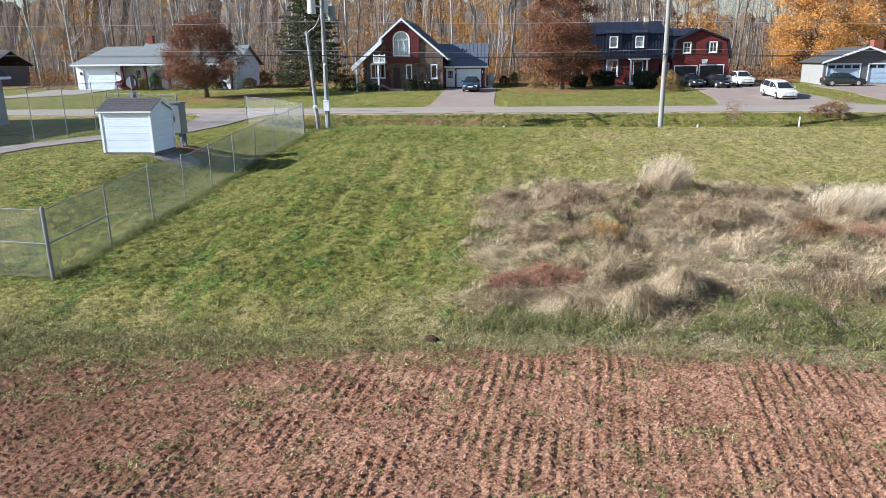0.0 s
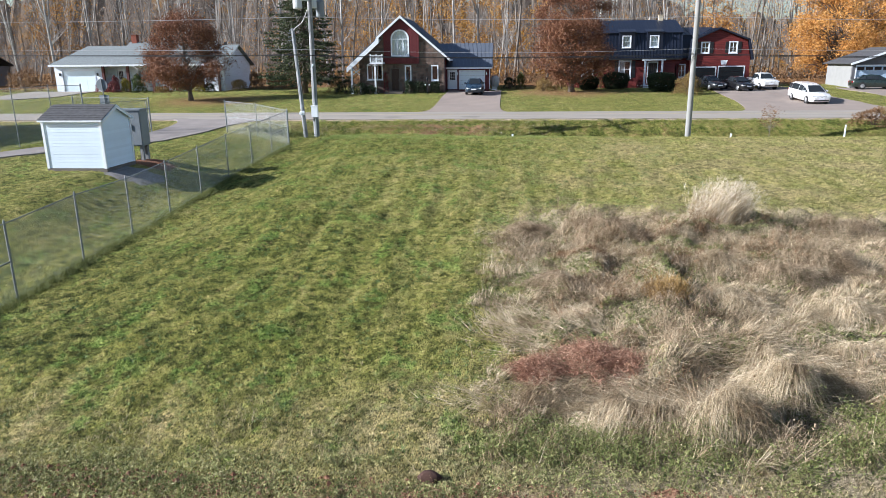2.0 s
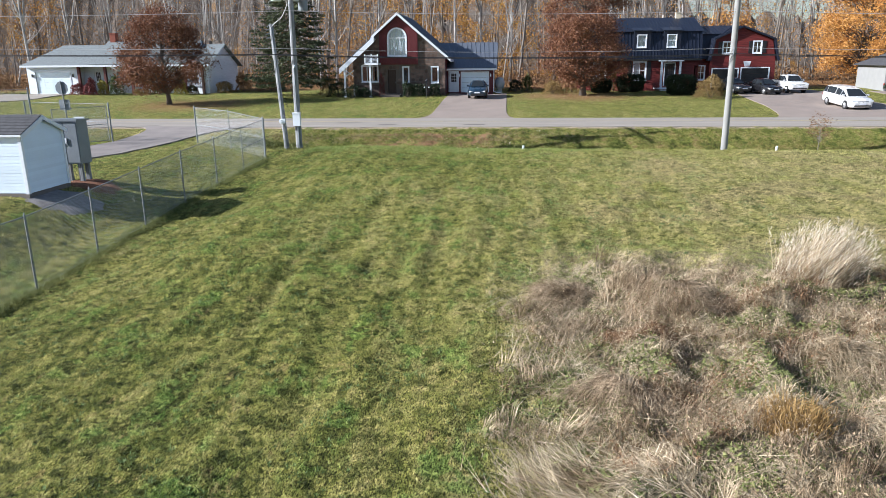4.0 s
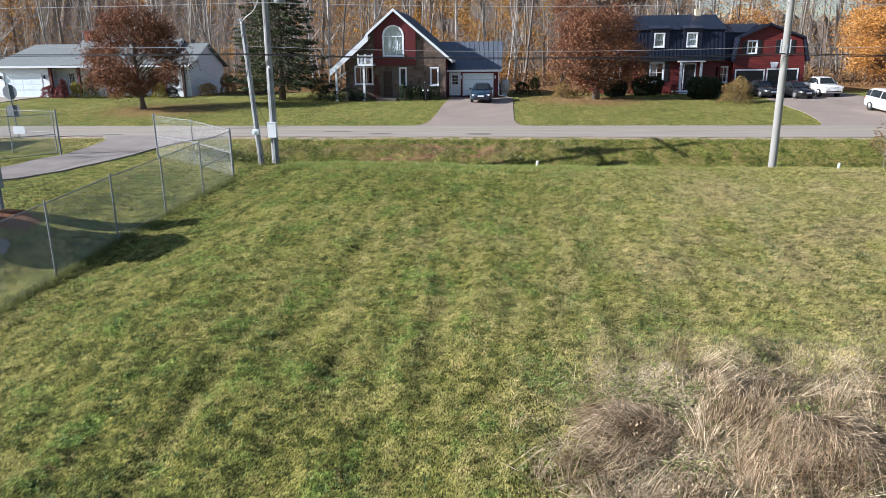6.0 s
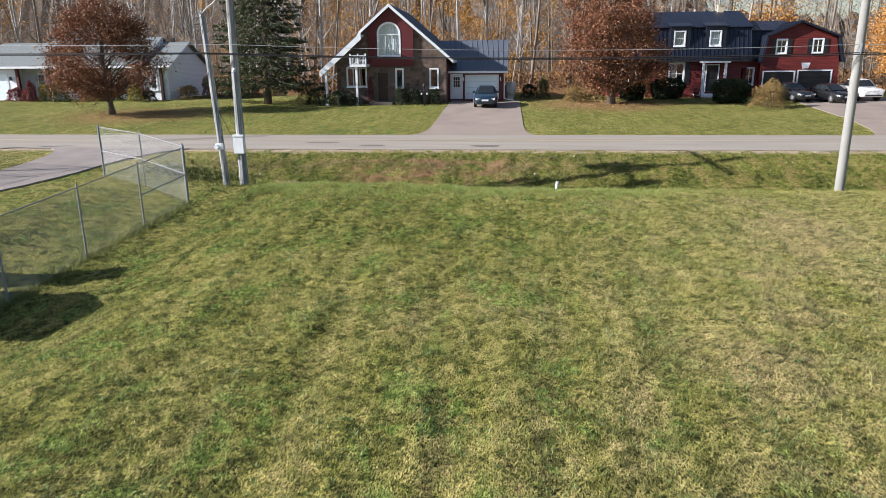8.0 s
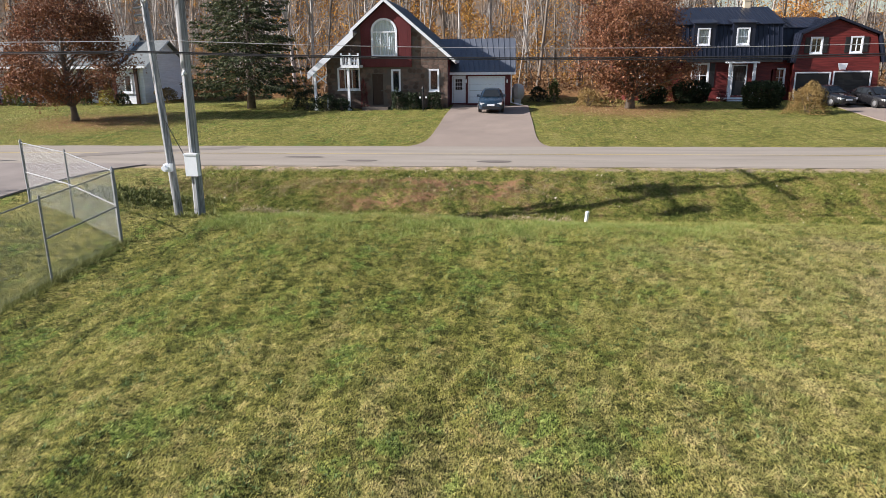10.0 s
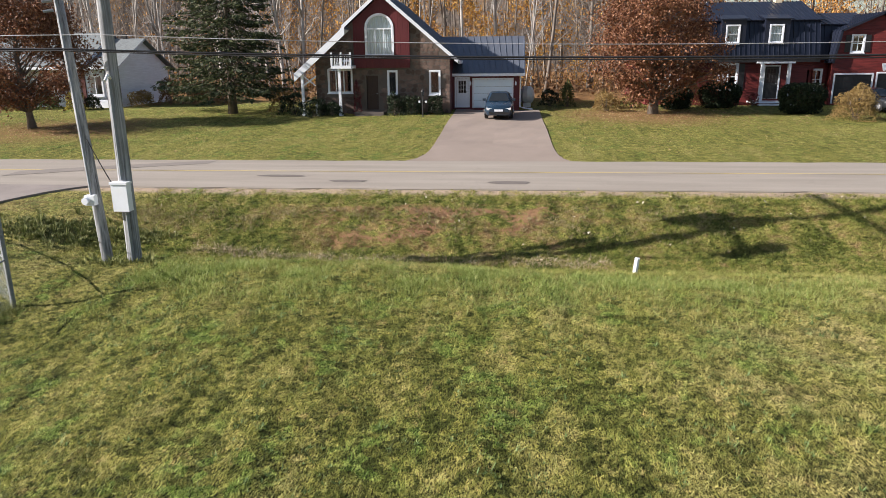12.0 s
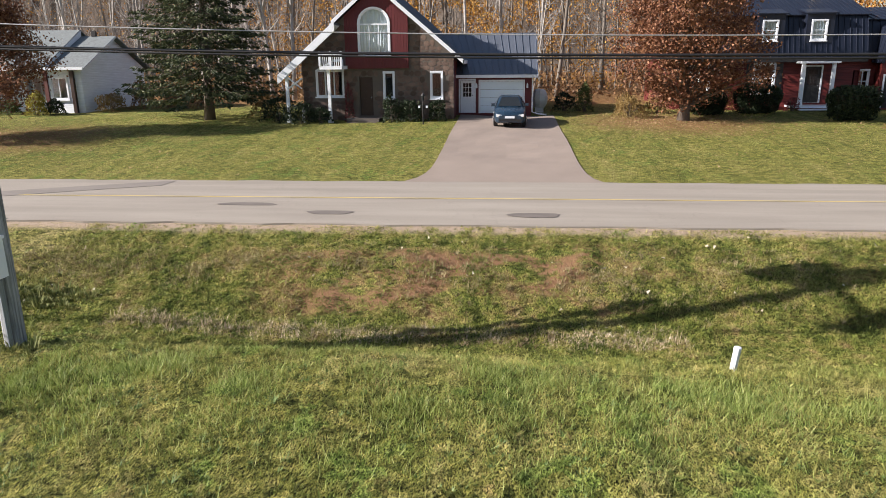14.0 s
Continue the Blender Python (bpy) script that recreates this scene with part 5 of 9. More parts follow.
    part("link_wall", g, M_RED_LAP, h)
    seamed_slope(h, "link_roof", (19.22, 76.72, 3.75), (20.6, 76.72, 3.75), (20.6, 77.35, 6.05), (19.22, 77.35, 6.05), M_NAVY, 0.4)
    seamed_slope(h, "link_roof", (19.3, 77.2, 6.03), (23.0, 77.2, 6.03), (23.0, 80.7, 6.9), (19.3, 80.7, 6.9), M_NAVY, 0.4)
    gl = [(19.95, base - 0.3), (25.95, base - 0.3), (25.8, 3.7), (25.4, 5.45), (22.6, 6.5), (20.3, 5.5), (19.95, 3.7)]
    gw = [opening(20.98, 4.25, 21.68, 5.25), opening(23.72, 4.27, 24.42, 5.27)]
    gds = [opening(20.2, 0.95, 22.5, 2.80), opening(22.85, 0.95, 25.3, 2.86)]
    part("garage_front", Geo().pierced(gl, gw + gds, "y", YG, YG + 0.2), M_RED_LAP, h, "red clapboard garage front")
    for o in gw:
        window(h, o, YG, 2, 2, 0.08, None, M_BLACK)
    for o in gds:
        garage_door(h, o[0][0], o[0][1], o[1][0], o[2][1], YG, M_BLACK, 4, 4, False)
    for c in ((20.12, YG + 0.2, base - 0.3, 20.26, 84, 5.3), (25.42, YG + 0.2, base - 0.3, 25.56, 84, 5.25), (20.26, 83.8, base - 0.3, 25.42, 84, 5.3)):
        part("garage_wall", Geo().box(*c), M_RED_LAP, h)
    part("garage_loft", Geo().box(20.26, YG + 0.2, 3.4, 25.42, 83.8, 3.5), M_DARK, h)
    for a, b in (((26.1, 3.55), (25.57, 5.53)), ((25.57, 5.53), (22.6, 6.67)), ((22.6, 6.67), (20.12, 5.58)), ((20.12, 5.58), (19.8, 3.55))):
        seamed_slope(h, "garage_roof", (a[0], YG - 0.3, a[1]), (a[0], 84.2, a[1]), (b[0], 84.2, b[1]), (b[0], YG - 0.3, b[1]), M_NAVY, 0.4, 0.12)
    hoop = thing("basketball_hoop", (23.2, YG - 0.1, 2.95), "white basketball backboard over the garage doors", "hoop")
    g = Geo()
    g.prism([(23.0, 3.02), (23.42, 3.02), (23.55, 3.5), (22.87, 3.5)], "y", YG - 0.3, YG - 0.26)
    g.box(23.15, YG - 0.26, 3.1, 23.27, YG - 0.01, 3.2)
    part("backboard", g, M_WHITE, hoop)
    g = Geo()
    g.run([(23.21 + 0.2 * math.cos(t), YG - 0.5 + 0.2 * math.sin(t), 3.08) for t in np.linspace(0, 6.28, 13)], [0.012] * 13, 4)
    part("ring", g, M_TAIL, hoop)
    return h


red_house()


def white_house():
    YF, base = 75.4, 0.85
    h = thing("white_bungalow", (-38, 79, base), "long white bungalow with grey-green shingle roof", "house")
    gd = opening(-47.2, 0.95, -43.5, 3.05)
    part("garage_front", Geo().pierced(opening(-48.1, base - 0.3, -42.7, 3.72), [gd], "y", YF, YF + 0.2), M_WHITE_LAP, h, "white sided garage front")
    garage_door(h, -47.2, 0.95, -43.5, 3.05, YF, M_DOOR_SKY_TINT)
    for u in (-47.5, -43.15):
        g = Geo()
        g.box(u - 0.07, YF - 0.15, 2.55, u + 0.07, YF - 0.02, 2.85)
        part("wall_lamp", g, M_BLACK, h, "small black wall lamp")
    dr, ws = opening(-41.6, 1.1, -40.8, 3.15), [opening(-39.2, 1.9, -37.9, 3.1), opening(-36.6, 1.9, -35.0, 3.1), opening(-33.6, 1.9, -32.0, 3.1)]
    red = surface("red_brick_front", (0.21, 0.06, 0.045), 0.9, 3, 0.25, 25, 0.4)
    part("front_wall", Geo().pierced(opening(-42.7, base - 0.3, -31.2, 3.72), [dr] + ws, "y", YF + 1.2, YF + 1.4), M_WHITE_LAP, h, "white sided wall behind a porch")
    panel_door(h, -41.6, 1.1, -40.8, 3.15, YF + 1.2, M_WHITE, M_WHITE, True)
    for o in ws:
        window(h, o, YF + 1.2, 3, 1, 0.1, (0.0, 0.3))
    for u in (-42.5, -39.7, -36.9, -34.1, -31.3):
        g = Geo()
        g.box(u - 0.12, YF - 0.1, base - 0.3, u + 0.12, YF + 0.14, 3.66)
        part("porch_post", g, surface("dark_red_post_paint", (0.10, 0.025, 0.022), 0.6) if u == -42.5 else bpy.data.materials["dark_red_post_paint"], h, "dark red porch post")
    wing = opening(-31.0, 1.75, -29.95, 3.05)
    part("wing_front", Geo().pierced(opening(-31.2, base - 0.3, -28.9, 3.6), [wing], "y", YF, YF + 0.2), M_WHITE_LAP, h)
    window(h, wing, YF, 2, 1, 0.09)
    for u in (-29.45,):
        g = Geo()
        g.box(u - 0.11, YF - 0.22, base - 0.3, u + 0.11, YF - 0.02, 3.5)
        part("dark_post", g, M_DOOR_BROWN, h, "dark corner post")
    gab = [(YF + 0.202, base - 0.3), (83.3, base - 0.3), (83.3, 3.6), (79.4, 5.62), (YF + 0.202, 3.68)]
    part("gable_wall", Geo().prism(gab, "x", -29.1, -28.9), M_WHITE_LAP, h, "white gable end")
    for c in ((-48.1, YF + 0.2, base - 0.3, -47.9, 83.5, 3.72), (-47.9, 83.3, base - 0.3, -29.1, 83.5, 3.6), (-42.7, YF + 3, 1.0, -29.1, YF + 3.1, 3.5), (-42.9, YF + 0.2, base - 0.3, -42.7, YF + 1.2, 3.72)):
        part("wall", Geo().box(*c), M_WHITE_LAP, h)
    part("floor_slab", Geo().box(-47.9, YF + 1.4, 0.9, -29.1, 83.3, 1.0), M_DARK, h)
    for a, b, ze, zr, hip in ((-48.5, -41.2, 3.72, 5.75, 2.2), (-41.2, -31.0, 3.78, 6.15, 0.0), (-31.0, -28.5, 3.58, 5.72, 0.0)):
        seamed_slope(h, "roof", (a, YF - 0.4, ze), (b, YF - 0.4, ze), (b, 79.4, zr), (a + hip, 79.4, zr), M_SHINGLE, rib=0)
        seamed_slope(h, "roof", (b, 83.9, ze - 0.1), (a, 83.9, ze - 0.1), (a + hip, 79.4, zr), (b, 79.4, zr), M_SHINGLE, rib=0)
        if hip:
            seamed_slope(h, "roof", (a, 83.9, ze - 0.1), (a, YF - 0.4, ze), (a + hip, 79.4, zr), (a + hip, 79.41, zr), M_SHINGLE, rib=0)
    g = Geo()
    g.prism([(79.4, 5.72), (79.4, 6.1), (YF - 0.4, 3.72), (YF - 0.4, 3.6)], "x", -31.06, -30.98)
    g.prism([(79.4, 5.6), (79.4, 5.7), (YF - 0.38, 3.55), (YF - 0.38, 3.45)], "x", -28.54, -28.48)
    g.box(-48.5, YF - 0.45, 3.54, -28.5, YF - 0.39, 3.72)
    part("fascia", g, M_WHITE, h)
    g = Geo()
    g.box(-40.85, 79.1, 5.6, -40.25, 79.7, 6.85)
    g.box(-40.9, 79.05, 6.85, -40.2, 79.75, 6.93)
    part("chimney", g, M_BRICK, h, "red brick chimney")
    g = Geo()
    g.box(-30.2, 79.3, 5.7, -29.9, 79.5, 6.05)
    part("roof_vent", g, M_BLACK, h)
    return h


white_house()


def east_house():
    YF, base = 74.0, 0.83
    h = thing("grey_garage_house", (39, 76.5, base), "dark grey house with low gable and pale garage doors", "house")
    ds = [opening(35.3, 0.9, 38.5, 2.85), opening(39.4, 0.9, 42.6, 2.85)]
    part("front_wall", Geo().pierced([(34.9, base - 0.3), (43.0, base - 0.3), (43.0, 3.2), (38.95, 4.5), (34.9, 3.2)], ds, "y", YF, YF + 0.2), M_GREY_LAP, h, "dark grey sided gable front")
    blue = surface("pale_blue_garage_door", (0.42, 0.54, 0.68), 0.35, 1, 0.1)
    for o in ds:
        garage_door(h, o[0][0], o[0][1], o[1][0], o[2][1], YF, blue, 4, 4, True)
    pale = surface("pale_grey_siding", (0.27, 0.27, 0.265), 0.7, 2, 0.1)
    for c in ((34.9, YF + 0.2, base - 0.3, 35.1, 79.5, 3.15), (42.8, YF + 0.2, base - 0.3, 43.0, 79.5, 3.15), (35.1, 79.3, base - 0.3, 42.8, 79.5, 3.15)):
        part("side_wall", Geo().box(*c), pale, h, "pale grey side wall")
    seamed_slope(h, "roof", (34.5, 79.8, 3.08), (34.5, YF - 0.5, 3.08), (38.95, YF - 0.5, 4.62), (38.95, 79.8, 4.62), M_SHINGLE_D, rib=0)
    seamed_slope(h, "roof", (43.4, YF - 0.5, 3.08), (43.4, 79.8, 3.08), (38.95, 79.8, 4.62), (38.95, YF - 0.5, 4.62), M_SHINGLE_D, rib=0)
    for s in (-1, 1):
        part("rake_trim", Geo().prism([(38.95, 4.46), (38.95 + s * 4.45, 2.92), (38.95 + s * 4.45, 3.12), (38.95, 4.66)], "y", YF - 0.56, YF - 0.5), M_WHITE, h)
    g = Geo()
    g.box(41.0, 77, 3.4, 42.0, 77.8, 5.3)
    part("chimney", g, M_BRICK, h, "red brick chimney")
    return h


east_house()


def far_west_house():
    h = thing("brown_house", (-76.5, 88, 0.9), "low brown house with dark roof among trees", "house")
    part("wall", Geo().pierced(opening(-82.5, 0.6, -67, 3.6), [opening(-72.7, 1.6, -71.3, 2.9), opening(-69.7, 1.6, -68.7, 2.9)], "y", 86, 86.2), surface("brown_siding", (0.16, 0.13, 0.11), 0.8, 2, 0.15), h)
    for c in ((-67.2, 86.2, 0.6, -67, 94, 3.6), (-82.5, 93.8, 0.6, -67, 94, 3.6), (-82.5, 88, 0.7, -67.1, 88.1, 3.5)):
        part("side_wall", Geo().box(*c), M_GREY_LAP, h)
    window(h, opening(-72.7, 1.6, -71.3, 2.9), 86, 2, 1, 0.1)
    window(h, opening(-69.7, 1.6, -68.7, 2.9), 86, 1, 1, 0.1)
    seamed_slope(h, "roof", (-83, 85.5, 3.6), (-66.5, 85.5, 3.6), (-66.5, 90, 5.6), (-83, 90, 5.6), M_SHINGLE_D, rib=0)
    seamed_slope(h, "roof", (-66.5, 94.5, 3.6), (-83, 94.5, 3.6), (-83, 90, 5.6), (-66.5, 90, 5.6), M_SHINGLE_D, rib=0)


far_west_house()


def utility_building():
    """A long low block beside the compound; its east wall has a white double door at the far end."""
    b = thing("utility_building", (-38, 37, -0.25), "grey block utility building with white doors", "building")
    block = surface("grey_blockwork", (0.30, 0.31, 0.325), 0.9, 2, 0.15)
    XE, y0, y1, top = -33.85, 26.0, 43.9, 3.05
    o = opening(41.2, -0.2, 43.1, 2.15)
    east = part("east_wall", Geo().pierced([(y0, -0.7), (y1, -0.7), (y1, top), (y0, top)], [o], "x", XE - 0.2, XE), block, b)
    for a in (41.2, 42.15):
        door = part("door", Geo().box(XE - 0.10, a + 0.02, -0.2, XE - 0.05, a + 0.93, 2.13), M_WHITE, east, "white steel door")
        part("handle", Geo().tube((XE - 0.05, a + 0.80, 0.9), (XE + 0.02, a + 0.80, 0.9), 0.02, 0.02, 6), M_GALV, door)
    for c in ((-42, y0, -0.7, XE - 0.2, y0 + 0.2, top), (-42, y1 - 0.2, -0.7, XE - 0.2, y1, top), (-42, y0 + 0.2, -0.7, -41.8, y1 - 0.2, top)):
        part("wall", Geo().box(*c), block, b)
    xm = (XE - 42) / 2
    seamed_slope(b, "roof", (XE + 0.45, y0 - 0.4, top), (XE + 0.45, y1 + 0.4, top), (xm, y1 + 0.4, 6.9), (xm, y0 - 0.4, 6.9), M_SHINGLE_D, rib=0)
    seamed_slope(b, "roof", (-42.45, y1 + 0.4, top), (-42.45, y0 - 0.4, top), (xm, y0 - 0.4, 6.9), (xm, y1 + 0.4, 6.9), M_SHINGLE_D, rib=0)
    for y in (y0, y1 - 0.2):
        part("gable", Geo().prism([(-42, top), (XE, top), (xm, 6.8)], "y", y, y + 0.2), block, b)
    part("fascia", Geo().box(XE + 0.42, y0 - 0.4, top - 0.16, XE + 0.47, y1 + 0.4, top + 0.03), M_WHITE, b)


utility_building()
# ---- trees and plants ----


def leaf_quads(centres, length, width, rs, flat=0.0, along=None):
    """Small leaf blades: a quad at each centre, turned by chance."""
    n = len(centres)
    a = rs.normal(0, 1, (n, 3)) if along is None else along + rs.normal(0, 0.35, (n, 3))
    a /= np.linalg.norm(a, axis=1, keepdims=True) + 1e-9
    b = rs.normal(0, 1, (n, 3))
    b[:, 2] *= 1 - flat
    b -= a * np.sum(a * b, axis=1, keepdims=True)
    b /= np.linalg.norm(b, axis=1, keepdims=True) + 1e-9
    ln = (length * rs.uniform(0.6, 1.3, n))[:, None]
    wd = (width * rs.uniform(0.6, 1.3, n))[:, None]
    p = np.stack([centres - a * ln / 2, centres + b * wd / 2, centres + a * ln / 2, centres - b * wd / 2], 1)
    return p.reshape(-1, 3), np.arange(4 * n).reshape(n, 4)


def crowned_tree(name, at, label, category, mat, env, lean, clumps, per, leaf, seed, trunk_r=0.22, bark=None, spread=0.42, sub="crown"):
    """A broad tree: env gives heights and radii of the crown; limbs reach from the trunk to every clump of leaves."""
    rs = np.random.RandomState(seed)
    t = thing(name, at, label, category)
    x0, y0, z0 = at
    zs, rr = np.array([e[0] for e in env]), np.array([e[1] for e in env])
    top = zs[-1]
    g = Geo()
    axis = lambda z: np.array([x0 + lean[0] * z / top + 0.06 * math.sin(z * 1.1 + seed), y0 + lean[1] * z / top, z0 + z])
    hs = np.linspace(-0.3, top * 0.86, 9)
    g.run([axis(h) for h in hs], [trunk_r * (1.5 if i == 0 else 1) * (1 - 0.85 * max(h, 0) / top) for i, h in enumerate(hs)], 8)
    part("trunk", g, bark or M_BARK, t, smooth=True)
    g = Geo()
    cents = []
    k = 0
    while len(cents) < clumps and k < clumps * 40:
        k += 1
        z = rs.uniform(zs[0], top)
        r = np.interp(z, zs, rr)
        if rs.uniform(0, rr.max()) > r + 0.15:
            continue
        a = rs.uniform(0, 6.283)
        q = r * rs.uniform(0.25, 1.0) ** 0.55 * (1 + 0.18 * math.sin(3 * a + seed + 0.9 * z) + 0.16 * math.sin(5 * a + 1.7 * z))
        c = axis(z) + np.array([q * math.cos(a), q * math.sin(a), 0])
        cents.append(c)
        zb = max(zs[0] * 0.55, z - q * rs.uniform(0.5, 0.95))
        p0 = axis(zb)
        mid = p0 * 0.5 + c * 0.5 + np.array([0, 0, q * 0.10]) + rs.normal(0, 0.12, 3)
        r0 = trunk_r * 0.30 * (1 - 0.7 * zb / top)
        g.run([p0, mid, c], [r0, r0 * 0.6, 0.012], 4)
        for _ in range(3):
            e = c + rs.normal(0, spread * 0.8, 3)
            g.run([mid * 0.4 + c * 0.6, c * 0.5 + e * 0.5 + rs.normal(0, 0.05, 3), e], [0.018, 0.012, 0.006], 3)
    tagged(part("branchwork", g, bark or M_BARK, t, tidy=False), kind="stuff")
    cents = np.array(cents)
    pts = np.repeat(cents, per, 0) + rs.normal(0, 1, (len(cents) * per, 3)) * np.array([spread, spread, spread * 0.72]) * np.repeat(rs.uniform(0.6, 1.35, len(cents)), per)[:, None]
    v, f = leaf_quads(pts, leaf, leaf * 0.62, rs)
    sheet(sub, v, f, mat, t)
    return t


crowned_tree("oak_tree", (7.6, 70.9, hz(7.6, 70.9)), "spreading oak still full of russet brown leaves", "tree", M_LEAF_BROWN,
             [(1.2, 1.6), (2.0, 2.8), (3.4, 3.4), (5.2, 3.5), (7.4, 3.0), (9.4, 2.0), (10.8, 0.5)], (-0.1, 0), 160, 300, 0.155, 7, 0.26)
crowned_tree("oak_tree", (-27.7, 64.1, hz(-27.7, 64.1)), "smaller oak with sparse russet brown leaves", "tree", M_LEAF_BROWN,
             [(1.5, 1.7), (2.3, 3.3), (3.6, 3.7), (5.0, 3.3), (6.6, 2.2), (7.8, 0.5)], (-0.3, 0), 130, 240, 0.15, 8, 0.2)
crowned_tree("oak_tree", (39.2, 87.5, hz(39.2, 87.5)), "tall oak with golden orange leaves", "tree", M_LEAF_GOLD,
             [(1.4, 3.2), (2.6, 4.6), (5.0, 5.2), (8.0, 5.0), (11.0, 4.0), (14.0, 1.5)], (0, 0), 190, 300, 0.19, 9, 0.36, spread=0.7)
crowned_tree("oak_tree", (52.5, 93.0, hz(52, 93)), "tall oak with golden orange leaves behind a grey house", "tree", M_LEAF_GOLD,
             [(2.0, 3.0), (4.0, 5.4), (7.0, 6.0), (10.0, 5.0), (13.0, 2.0)], (0, 0), 100, 110, 0.32, 19, 0.32, spread=0.7)
crowned_tree("young_tree", (27.5, 97.0, hz(27, 97)), "slim tree with yellow orange leaves", "tree", M_LEAF_GOLD,
             [(4.0, 1.5), (6.0, 2.6), (9.0, 2.8), (12.0, 2.0), (14.0, 0.6)], (0, 0), 60, 90, 0.25, 29, 0.16, spread=0.6)


crowned_tree("young_tree", (-61.0, 96.5, hz(-61, 96.5)), "tall dark-stemmed tree with rusty orange leaves", "tree", M_LEAF_WOODS,
             [(3.0, 1.6), (5.0, 3.2), (8.0, 3.6), (11.0, 2.6), (13.5, 0.8)], (0.5, 0), 45, 60, 0.24, 39, 0.26, M_BARK, 0.75)


def spruce(at, H, wide, seed, label):
    rs = np.random.RandomState(seed)
    t = thing("spruce_tree", at, label, "tree")
    x0, y0, z0 = at
    g = Geo()
    hs = np.linspace(-0.3, H, 8)
    g.run([(x0 - 0.35 * (1 - max(h, 0) / H) + 0.35, y0, z0 + h) for h in hs], [0.27 * (1.3 if i == 0 else 1) * (1 - 0.95 * max(h, 0) / H) for i, h in enumerate(hs)], 8)
    part("trunk", g, M_BARK, t, smooth=True)
    g = Geo()
    P, D = [], []
    z = 1.9
    while z < H - 0.15:
        k = z / H
        L0 = wide * (1 - k) ** 0.8 * (0.75 + 0.25 * min(1, z / 2.6)) + 0.12
        nb = int(6 + 4 * (1 - k))
        ph = rs.uniform(0, 6.28)
        for b in range(nb):
            a = ph + 6.283 * b / nb + rs.uniform(-0.3, 0.3)
            L = L0 * rs.uniform(0.62, 1.12)
            d = np.array([math.cos(a), math.sin(a), 0])
            q = [np.array([x0, y0, z0 + z]) + d * L * s + np.array([0, 0, L * (-0.34 * s + 0.16 * s * s * s)]) for s in (0, 0.35, 0.7, 1.0)]
            g.run(q, [0.03 * (1 - k) + 0.01, 0.02, 0.012, 0.005], 3)
            m = int(26 + 56 * L / wide)
            s = rs.uniform(0.12, 1.0, m) ** 0.75
            side = np.array([-d[1], d[0], 0])
            off = rs.uniform(-1, 1, m) * 0.30 * L * (1.1 - s) + rs.normal(0, 0.05, m)
            c = np.array([x0, y0, z0 + z]) + d * (L * s)[:, None] + side * off[:, None]
            c[:, 2] += L * (-0.34 * s + 0.16 * s ** 3) - 0.10 * rs.uniform(0, 1, m) - 0.25 * np.abs(off)
            P.append(c)
            D.append(np.repeat((d * 0.8)[None], m, 0) + side * np.sign(off)[:, None] * 0.6 + np.array([0, 0, -0.35]))
        z += 0.27 + 0.10 * (1 - k)
    tagged(part("branchwork", g, M_BARK, t, tidy=False), kind="stuff")
    c, d = np.concatenate(P), np.concatenate(D)
    c, d = np.concatenate([c, c + rs.normal(0, 0.07, c.shape)]), np.concatenate([d, d])
    v, f = leaf_quads(c, 0.32, 0.095, rs, 0.3, d)
    sheet("needles", v, f, M_NEEDLE, t)
    return t


spruce((-19.0, 71.6, hz(-19, 71.6)), 12.8, 5.9, 12, "tall dark blue-green spruce with drooping boughs")


def bush(name, at, r, mat, n, leaf, label, seed, box=0.0, stems=True, group=""):
    """A shrub: thin stems and a lumpy body of leaves. box squares its outline, as a clipped hedge."""
    rs = np.random.RandomState(seed)
    t = thing(name, at, label, "shrub", group)
    d = rs.normal(0, 1, (n, 3))
    d /= np.linalg.norm(d, axis=1, keepdims=True)
    if box:
        d /= np.maximum(np.abs(d).max(1, keepdims=True), 1e-6) ** box
    d[:, 2] = np.abs(d[:, 2]) * 2 - 1 if not box else d[:, 2]
    k = rs.uniform(0.25, 1.0, n) ** 0.35
    lump = 1 + (0.16 if not box else 0.05) * (np.sin(d[:, 0] * 5 + seed) + np.sin(d[:, 1] * 6 + 2 * seed) + np.sin(d[:, 2] * 5))
    c = np.array([at[0], at[1], at[2] + r[2]]) + d * (k * lump)[:, None] * np.array(r)
    c[:, 2] = np.maximum(c[:, 2], at[2] + 0.03)
    v, f = leaf_quads(c, leaf, leaf * 0.6, rs)
    sheet("foliage", v, f, mat, t)
    if stems:
        g = Geo()
        for _ in range(9):
            e = (at[0] + rs.uniform(-0.7, 0.7) * r[0], at[1] + rs.uniform(-0.7, 0.7) * r[1], at[2] + r[2] * rs.uniform(1.2, 1.8))
            g.run([(at[0] + rs.uniform(-0.1, 0.1), at[1], at[2] - 0.05), ((at[0] + e[0]) / 2, (at[1] + e[1]) / 2 + 0.05, at[2] + r[2] * 0.7), e], [0.022, 0.015, 0.006], 4)
        tagged(part("stemwork", g, M_BARK, t, tidy=False), kind="stuff")
    return t


def put_bush(name, x, y, r, mat, n, leaf, label, seed, **kw):
    return bush(name, (x, y, hz(x, y)), r, mat, n, leaf, label, seed, **kw)


